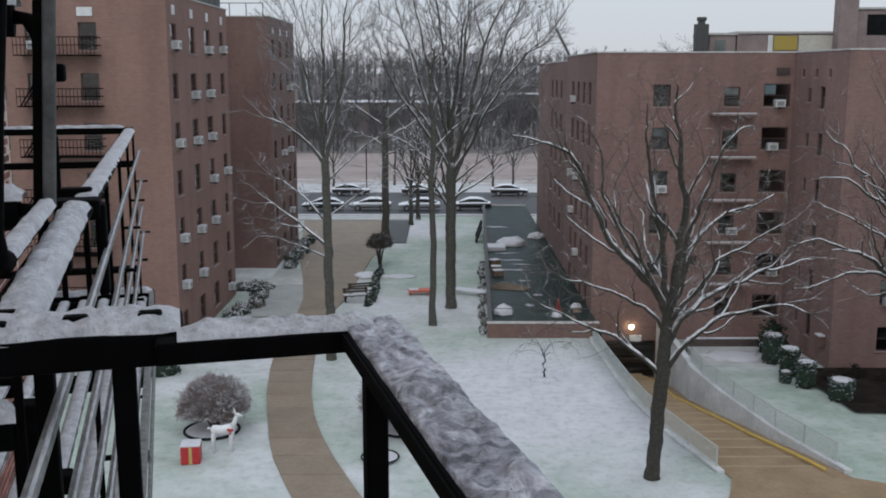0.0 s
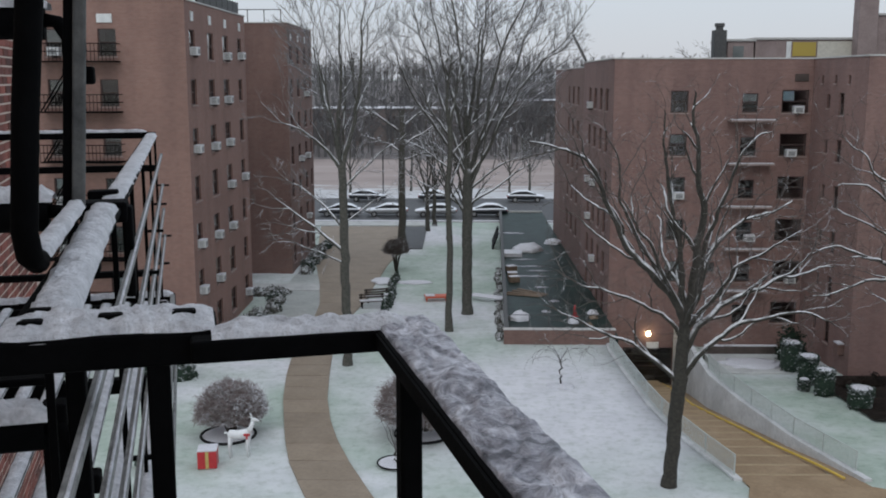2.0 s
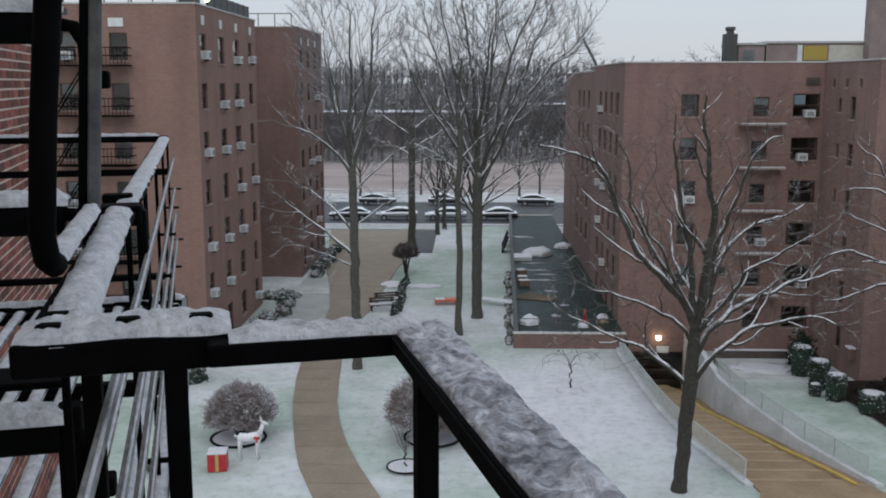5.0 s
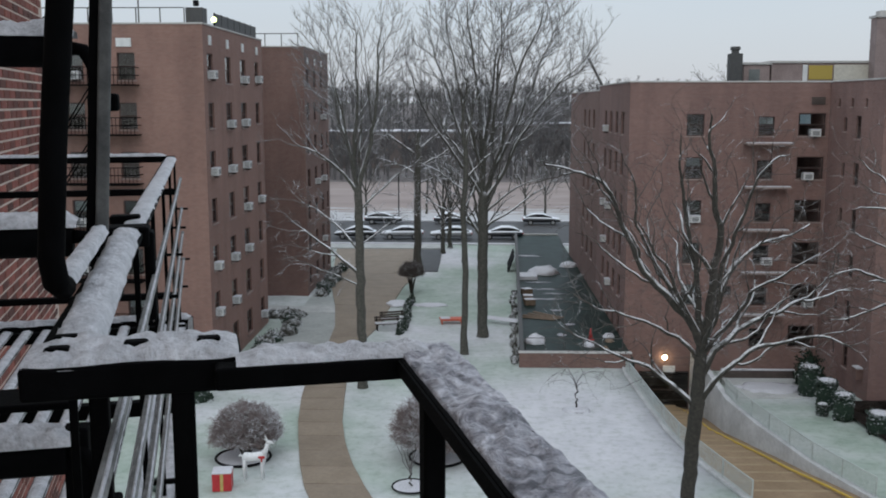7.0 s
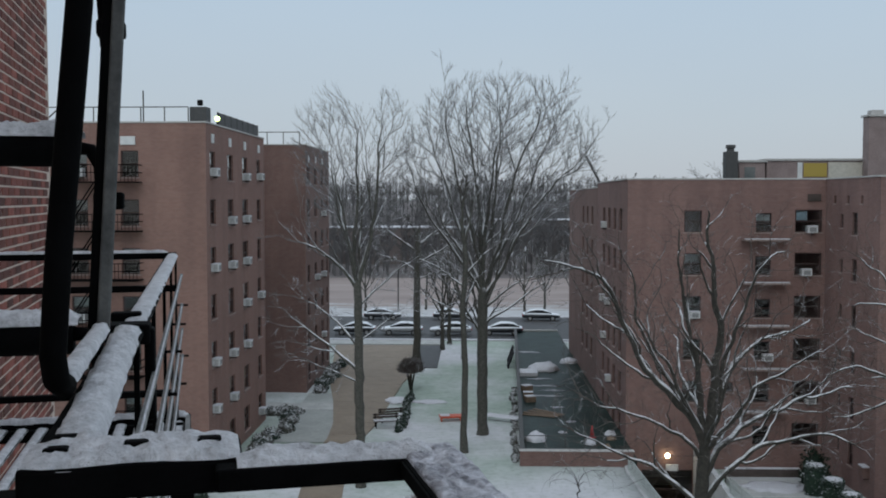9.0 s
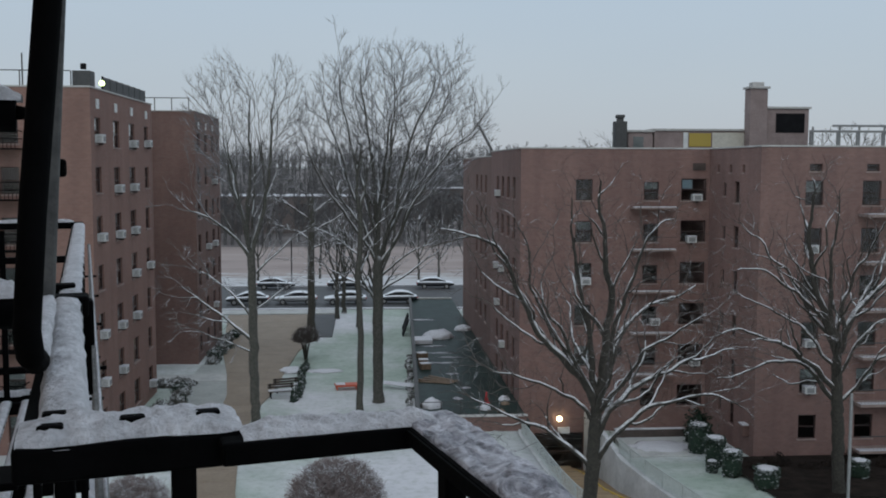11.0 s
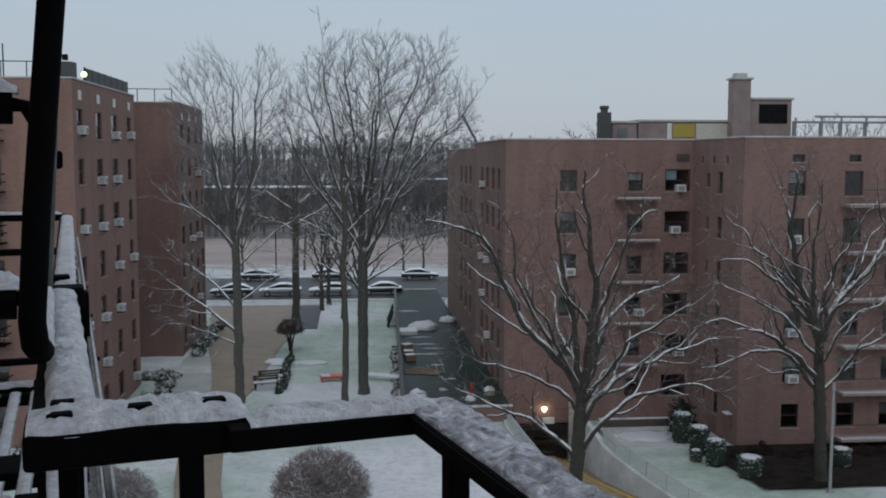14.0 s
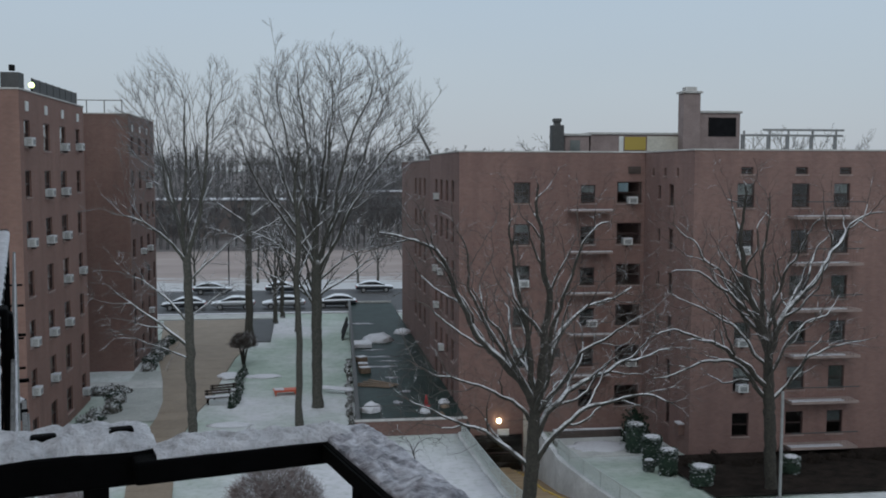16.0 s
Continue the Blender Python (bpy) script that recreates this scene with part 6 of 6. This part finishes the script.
# ---- lawn ornaments ----
def deer():
    verts, faces = [], []
    V = Vector
    tube_data([V((-0.52, 0, 0.92)), V((-0.42, 0, 0.95)), V((-0.1, 0, 0.93)), V((0.25, 0, 0.97)), V((0.42, 0, 1.0))], [0.08, 0.19, 0.18, 0.2, 0.1], 12, verts, faces)
    tube_data([V((0.30, 0, 1.0)), V((0.43, 0, 1.25)), V((0.50, 0, 1.48))], [0.15, 0.09, 0.08], 10, verts, faces)
    tube_data([V((0.44, 0, 1.50)), V((0.56, 0, 1.53)), V((0.74, 0, 1.46))], [0.075, 0.085, 0.035], 10, verts, faces)
    for x, s in ((-0.42, -1), (-0.36, 1), (0.28, -1), (0.34, 1)):
        tube_data([V((x, 0.11 * s, 0.85)), V((x - 0.05, 0.12 * s, 0.45)), V((x, 0.12 * s, -0.02))], [0.085, 0.04, 0.035], 8, verts, faces)
    for s in (-1, 1):
        tube_data([V((0.5, 0.05 * s, 1.55)), V((0.42, 0.14 * s, 1.68)), V((0.36, 0.2 * s, 1.74))], [0.02, 0.03, 0.008], 6, verts, faces)
    tube_data([V((-0.52, 0, 0.98)), V((-0.62, 0, 1.05)), V((-0.66, 0, 0.97))], [0.04, 0.05, 0.01], 6, verts, faces)
    ob = raw("deer_figure", verts, faces, M_WHITE_FIG, None, True)
    ob.matrix_basis = pose(-8.75, 37.7, 0.02, 0, 0, 8)
    tagged(ob, "white deer lawn figure standing in the snow", "deer figure")


deer()
bow = thing("ribbon_bow", pose(-8.47, 37.52, 0.96), "red ribbon bow on the deer figure's chest", "bow")
for s in (-1, 1):
    bm = bmesh.new()
    bmesh.ops.create_uvsphere(bm, u_segments=10, v_segments=6, radius=0.08, matrix=Matrix.Translation((0.06 * s, 0, 0.04)) @ Matrix.Diagonal((1, 0.5, 0.75, 1)))
    part("loop", bm, M_RED, bow, smooth=True)
part("tail", boxed(-0.035, 0.035, -0.02, 0.02, -0.15, 0.02, 0.01), M_RED, bow)
gift = thing("gift_box", pose(-9.85, 36.75, 0.02, 0, 0, 8), "red gift box lawn ornament with a snow-covered lid", "gift box")
part("box", boxed(-0.37, 0.37, -0.37, 0.37, 0, 0.70, 0.015), M_RED, gift)
part("ribbon", boxed(-0.06, 0.06, -0.378, -0.368, 0, 0.70), M_GOLD, gift, "dull gold ribbon")
part("snow", boxed(-0.38, 0.38, -0.38, 0.38, 0.70, 0.76, 0.02), M_SNOW, gift)
stake = tagged(tube("garden_stake", [(-12.35, 37.4, -0.1), (-12.33, 37.4, 1.1)], 0.035, M_WHITE, None, 8), "thin white stake stuck in the snowy lawn", "stake")
for k, (x, y) in enumerate(((-12.1, 36.2), (-11.75, 36.7), (-12.4, 36.5))):
    bm = bmesh.new()
    bmesh.ops.create_icosphere(bm, subdivisions=3, radius=0.38)
    for v in bm.verts:
        n = 1 + 0.35 * noise.noise(v.co * 4 + Vector((k * 3, 0, 0)))
        v.co = Vector((v.co.x * n, v.co.y * n * 0.8, max(v.co.z, -0.6) * n * 0.65 + 0.24))
    ob = part("garden_bag", bm, M_BAG, None, smooth=True)
    ob.matrix_basis = pose(x, y, 0, 0, 0, 50 * k)
    tagged(ob, "crumpled dark green plastic bag on the lawn", "bag", "bags on the lawn")


def bench(x, y, turn):
    t = thing("park_bench", pose(x, y, 0, 0, 0, turn), "dark timber park bench with snow on its seat", "bench", "park benches")
    for k in range(3):
        part("seat_slat", boxed(-0.85, 0.85, -0.3 + k * 0.16, -0.17 + k * 0.16, 0.42, 0.46, 0.008), M_BENCH, t)
    for k in range(2):
        part("back_slat", boxed(-0.85, 0.85, 0.20, 0.24, 0.58 + k * 0.17, 0.71 + k * 0.17, 0.008), M_BENCH, t)
    for sx in (-0.7, 0.7):
        part("leg", boxed(sx - 0.03, sx + 0.03, -0.28, -0.22, -0.02, 0.42), M_IRON, t)
        part("leg", boxed(sx - 0.03, sx + 0.03, 0.16, 0.22, -0.02, 0.9), M_IRON, t)
    part("snow", boxed(-0.84, 0.84, -0.29, 0.12, 0.462, 0.53, 0.02), M_SNOW, t)


bench(-5.8, 64.3, 14)
bench(-5.6, 65.9, 20)
table = thing("plastic_table", pose(-1.6, 66.4, 0.0, 0, 0, 8), "small orange-red plastic table with a patch of snow", "table")
part("tabletop", boxed(-0.8, 0.8, -0.4, 0.4, 0.30, 0.37, 0.03), M_ORANGE, table)
part("apron", boxed(-0.74, 0.74, -0.34, 0.34, 0.22, 0.30, 0.01), M_ORANGE, table)
for sx in (-0.66, 0.66):
    for sy in (-0.28, 0.28):
        part("leg", boxed(sx - 0.04, sx + 0.04, sy - 0.04, sy + 0.04, -0.05, 0.22), M_ORANGE, table)
part("snow", boxed(-0.74, -0.1, -0.36, 0.3, 0.37, 0.42, 0.02), M_SNOW, table)

# ---- clutter on and beside the garage roof ----
def heap(name, x, y, z, sx, sy, sz, mat, label, category, seed, rough=0.3):
    bm = bmesh.new()
    bmesh.ops.create_icosphere(bm, subdivisions=3, radius=1.0)
    for v in bm.verts:
        n = 1 + rough * noise.noise(v.co * (2.5 + 2 * (rough > 0.5)) + Vector((seed, 0, 0)))
        v.co = Vector((v.co.x * sx * n, v.co.y * sy * n, max(v.co.z, -0.05) * sz * n))
    ob = part(name, bm, mat, None, smooth=True)
    ob.matrix_basis = pose(x, y, z)
    tagged(ob, label, category)


tagged(part("snowy_board", boxed(3.6, 5.2, 81.0, 83.0, 0.38, 0.72, 0.03), M_SNOW), "snow-covered board lying on the garage roof", "board")
heap("tarpaulin", 5.9, 84.5, 0.38, 1.3, 1.5, 0.6, M_SNOW, "snowy crumpled tarpaulin on the garage roof", "tarpaulin", 1)
heap("sack", 3.7, 59.4, 0.38, 0.7, 0.6, 0.5, M_SNOW, "pale snow-dusted sack by the parapet", "sack", 2)
for k, (x, y) in enumerate(((3.95, 72.4), (4.0, 70.9), (4.0, 75.0))):
    t = thing("crate", pose(x, y, 0.39, 0, 0, 15 * k), "low timber crate with a snowy lid on the roof", "crate", "crates on the garage roof")
    part("box", boxed(-0.36, 0.36, -0.3, 0.3, 0, 0.4, 0.02), M_WOOD, t)
    part("snow", boxed(-0.36, 0.36, -0.3, 0.3, 0.402, 0.46, 0.02), M_SNOW, t)
for k in range(4):
    tagged(part("plank", boxed(-0.12, 0.12, -1.3, 1.3, 0, 0.06, 0.008, m=pose(4.2 + k * 0.28, 66.2 + 0.3 * k, 0.41 + 0.02 * k, 0, 0, 70 - 8 * k)), M_WOOD), "loose orange-brown plank on the roof", "plank", "loose planks")
tagged(part("leaning_board", boxed(-0.25, 0.25, -1.2, 1.2, 0, 0.06, 0.01, m=pose(1.9, 66.3, 0.3, 0, -14, 60)), M_SNOW), "snowy board leaning on the low wall", "board")
for k in range(12):
    y = 56.5 + k * 1.9
    leafy("wall_shrub", garage_edge(y) - 0.3 + 0.1 * math.sin(k * 1.9), y, 0, 0.24, 0.9, 0.26 + 0.1 * math.sin(k), 300, 20 + k, "dead brown leafy clump along the garage wall", "clumps along the garage wall", M_SCRUB, 0.06)
for k, y in enumerate((88, 91)):
    t = thing("pallet_rack", pose(garage_edge(y) - 0.75, y, 0), "dark leaning frame beside the garage wall", "frame")
    part("board", boxed(-0.05, 0.05, -0.9, 0.9, 0, 1.5, 0.01, m=pose(0, 0, 0, 0, 20, 0)), M_DARK, t)
cone = thing("traffic_cone", pose(7.2, 60.3, 0.4), "orange-red traffic cone on the garage roof", "cone")
bm = bmesh.new()
bmesh.ops.create_cone(bm, cap_ends=True, segments=14, radius1=0.16, radius2=0.03, depth=0.7, matrix=Matrix.Translation((0, 0, 0.38)))
part("cone", bm, M_RED, cone, smooth=True)
part("base", boxed(-0.22, 0.22, -0.22, 0.22, -0.01, 0.04, 0.01), M_RED, cone)
for k, (x, y, s) in enumerate(((6.9, 58.6, 0.35), (8.3, 59.8, 0.3), (8.4, 61.0, 0.35), (7.8, 57.9, 0.25))):
    heap("debris", x, y, 0.38, s, s, s * 0.8, M_WOOD if k % 2 else M_SNOW, "small snowy piece of rubbish on the roof", "debris", 40 + k)
for k, (x, y, sx, sy) in enumerate(((5.6, 77, 1.2, 0.35), (5.3, 73, 1.3, 0.3), (5.8, 69, 0.5, 0.3), (5.2, 80.0, 1.1, 0.3), (6.3, 64.5, 0.4, 0.3), (5.5, 61.5, 0.3, 0.5), (6.1, 75.2, 1.0, 0.25), (5.0, 94, 1.3, 0.6))):
    heap("slush_patch", x, y, 0.385, sx, sy, 0.035, M_SLUSH, "thin patch of slush on the dark roof", "slush", 60 + k, 1.1)
heap("snow_mound", 8.4, 88.0, 0.38, 0.8, 0.8, 0.45, M_SNOW, "small mound of snow by the wall", "snow mound", 5)
heap("snow_mound", 5.0, 47.2, -0.03, 0.7, 0.5, 0.16, M_SNOW, "small mound of snow round the shrub", "snow mound", 6)
heap("snow_mound", -5.75, 72.6, 0.03, 0.85, 1.1, 0.22, M_SNOW, "bank of snow between path and hedge", "snow mound", 8)
heap("snow_mound", -4.75, 58.6, 0.0, 1.35, 0.6, 0.12, M_SNOW, "flat patch of deeper snow on the lawn", "snow mound", 9)
heap("snow_mound", -3.4, 72.5, 0.0, 1.4, 0.8, 0.08, M_SNOW, "flat bank of snow by the hedge", "snow mound", 7)

post = thing("lamp_post", pose(21.9, 43.0, -0.45), "slim grey steel pole standing in the snow", "pole")
part("shaft", boxed(-0.06, 0.06, -0.06, 0.06, -0.1, 5.2, 0.02), M_GRILLE, post)
part("foot", boxed(-0.16, 0.16, -0.16, 0.16, -0.1, 0.12, 0.02), M_GRILLE, post)
for x, y in ((-9.8, 126.5), (-3.5, 127.0)):
    p = thing("street_pole", pose(x, y, 0.0), "thin dark street pole", "pole", "street poles")
    part("shaft", boxed(-0.07, 0.07, -0.07, 0.07, -0.1, 6.0, 0.02), M_DARK, p)
vent = thing("vent_hood", pose(21.0, 53.0, 0.1), "small brick-brown vent hood with a snowy top on the wall", "vent")
part("body", boxed(-0.35, 0.02, -0.3, 0.3, 0, 0.6, 0.02), M_BRICK_DARK, vent)
part("snow", boxed(-0.37, 0.0, -0.33, 0.33, 0.60, 0.68, 0.02), M_SNOW, vent)
crane = thing("tower_crane", pose(37.5, 300, 0), "thin grey crane jib far behind the roofs", "crane")
part("mast", boxed(-0.5, 0.5, -0.5, 0.5, 10, 20, 0.05), M_IRON_GREY, crane)
part("jib", boxed(-0.35, 0.35, -0.35, 0.35, 0, 9.5, 0.05, m=pose(0.4, 0, 19.5, 0, -28, 0)), M_IRON_GREY, crane)


# ---- parked cars ----
def loft(stations, sides=14, square=3.2):
    """A closed hull through (x, half width, bottom, top) stations with rounded-square sections."""
    bm = bmesh.new()
    rings = []
    for px, w, z0, z1 in stations:
        ring_v = []
        for k in range(sides):
            a = 2 * math.pi * (k + 0.5) / sides
            c, q = math.cos(a), math.sin(a)
            ring_v.append(bm.verts.new((px, w * math.copysign(abs(c) ** (2 / square), c), (z0 + z1) / 2 + (z1 - z0) / 2 * math.copysign(abs(q) ** (2 / square), q))))
        rings.append(ring_v)
    for a, b in zip(rings, rings[1:]):
        for k in range(sides):
            bm.faces.new((a[k], a[(k + 1) % sides], b[(k + 1) % sides], b[k]))
    bm.faces.new(list(reversed(rings[0])))
    bm.faces.new(rings[-1])
    bmesh.ops.recalc_face_normals(bm, faces=bm.faces)
    return bm


def car(x, y, turn, paint, label):
    t = thing("car", pose(x, y, 0.04, 0, 0, turn), label, "car", "parked cars along the street")
    part("body", loft(((-2.3, 0.70, 0.42, 0.78), (-2.18, 0.84, 0.32, 0.93), (-1.5, 0.90, 0.26, 0.98), (0.0, 0.91, 0.24, 0.97), (1.1, 0.90, 0.26, 0.95), (1.9, 0.86, 0.30, 0.84), (2.22, 0.76, 0.36, 0.74), (2.32, 0.62, 0.42, 0.64))), paint, t, smooth=True)
    part("glasshouse", loft(((-1.95, 0.70, 0.85, 0.97), (-1.35, 0.68, 0.85, 1.36), (-0.7, 0.67, 0.85, 1.47), (0.1, 0.67, 0.85, 1.46), (0.6, 0.68, 0.85, 1.28), (1.25, 0.72, 0.85, 0.96))), M_CAR_GLASS, t, "dark glass cabin under a blanket of snow", True)
    for wx in (-1.38, 1.38):
        for wy in (-0.84, 0.84):
            bm = bmesh.new()
            bmesh.ops.create_cone(bm, cap_ends=True, segments=18, radius1=0.33, radius2=0.33, depth=0.22, matrix=Matrix.Translation((wx, wy, 0.31)) @ Matrix.Rotation(math.pi / 2, 4, 'X'))
            w = part("wheel", bm, M_RUBBER, t)
            bm = bmesh.new()
            bmesh.ops.create_cone(bm, cap_ends=True, segments=14, radius1=0.2, radius2=0.2, depth=0.24, matrix=Matrix.Translation((wx, wy, 0.31)) @ Matrix.Rotation(math.pi / 2, 4, 'X'))
            part("rim", bm, M_GRILLE, w)
    for s in (-0.62, 0.62):
        part("headlight", boxed(2.2, 2.31, s - 0.16, s + 0.16, 0.60, 0.74, 0.02), M_WHITE, t)
        part("tail_light", boxed(-2.32, -2.22, s - 0.16, s + 0.16, 0.62, 0.76, 0.02), M_RED, t)


for x, y, turn, paint, lab in ((-13.2, 108.6, 180, M_CAR_DARK, "dark parked car under snow"), (-8.0, 108.7, 180, M_CAR_WHITE, "white parked car under snow"), (-2.6, 108.5, 180, M_CAR_WHITE, "pale parked car under snow"),
                               (3.0, 108.8, 180, M_CAR_DARK, "dark parked car with a snowy roof"), (-20.5, 108.6, 180, M_CAR_WHITE, "white parked car with a snowy roof"), (-11.4, 122.3, 0, M_CAR_DARK, "dark parked car on the far kerb"),
                               (-2.8, 122.3, 0, M_CAR_DARK, "dark parked car with snow beyond the street"), (8.2, 122.0, 0, M_CAR_DARK, "dark parked car near the small trees")):
    car(x, y, turn, paint, lab)

# ---- bricks of the house wall ----
def wall_bricks():
    bw, bh, gap = 0.198, 0.055, 0.0135
    me = bpy.data.meshes.new("brick")
    x, y, z = 0.010, bw / 2, bh / 2
    c = 0.004
    v = [(-x, -y, -z), (-x, y, -z), (-x, y, z), (-x, -y, z), (x - c, -y, -z), (x - c, y, -z), (x - c, y, z), (x - c, -y, z), (x, -y + c, -z + c), (x, y - c, -z + c), (x, y - c, z - c), (x, -y + c, z - c)]
    f = [(0, 4, 5, 1), (1, 5, 6, 2), (2, 6, 7, 3), (3, 7, 4, 0), (4, 8, 9, 5), (5, 9, 10, 6), (6, 10, 11, 7), (7, 11, 8, 4), (8, 11, 10, 9)]
    me.from_pydata(v, [], [tuple(reversed(q)) for q in f])
    me.materials.append(M_NEAR_BRICK)
    r = random.Random(3)
    rest_v, rest_f = [], []
    k = 0
    row = 0
    zz = 10.6
    while zz < 18.6:
        s = 5.2 + (0.106 if row % 2 else 0.0)
        while s < 8.98:
            near = 14.2 < zz < 16.4 and 6.8 < s < 8.98 and k < 300
            px, tilt = -0.002 + 0.004 * r.random(), r.gauss(0, 0.004)
            if near:
                ob = new("brick", me)
                ob.parent = wall_ob
                ob.matrix_basis = Matrix.Translation((px, s, zz)) @ Matrix.Rotation(tilt, 4, 'Z')
                k += 1
            else:
                b = len(rest_v)
                rest_v += [(a + px, q + s, w + zz) for a, q, w in v]
                rest_f += [tuple(b + i for i in reversed(q)) for q in f]
            s += bw + 0.02
        zz += bh + gap
        row += 1
    ob = raw("brickwork", rest_v, rest_f, M_NEAR_BRICK_MANY, wall_ob)
    tagged(ob, kind="stuff")


M_NEAR_BRICK_MANY = M_NEAR_BRICK.copy()
M_NEAR_BRICK_MANY.name = "near_brick_joined"
nt = M_NEAR_BRICK_MANY.node_tree
island = nt.nodes.new("ShaderNodeNewGeometry")
for l in list(nt.links):
    if l.from_socket.name == "Random":
        nt.links.new(island.outputs["Random Per Island"], l.to_socket)
wall_bricks()
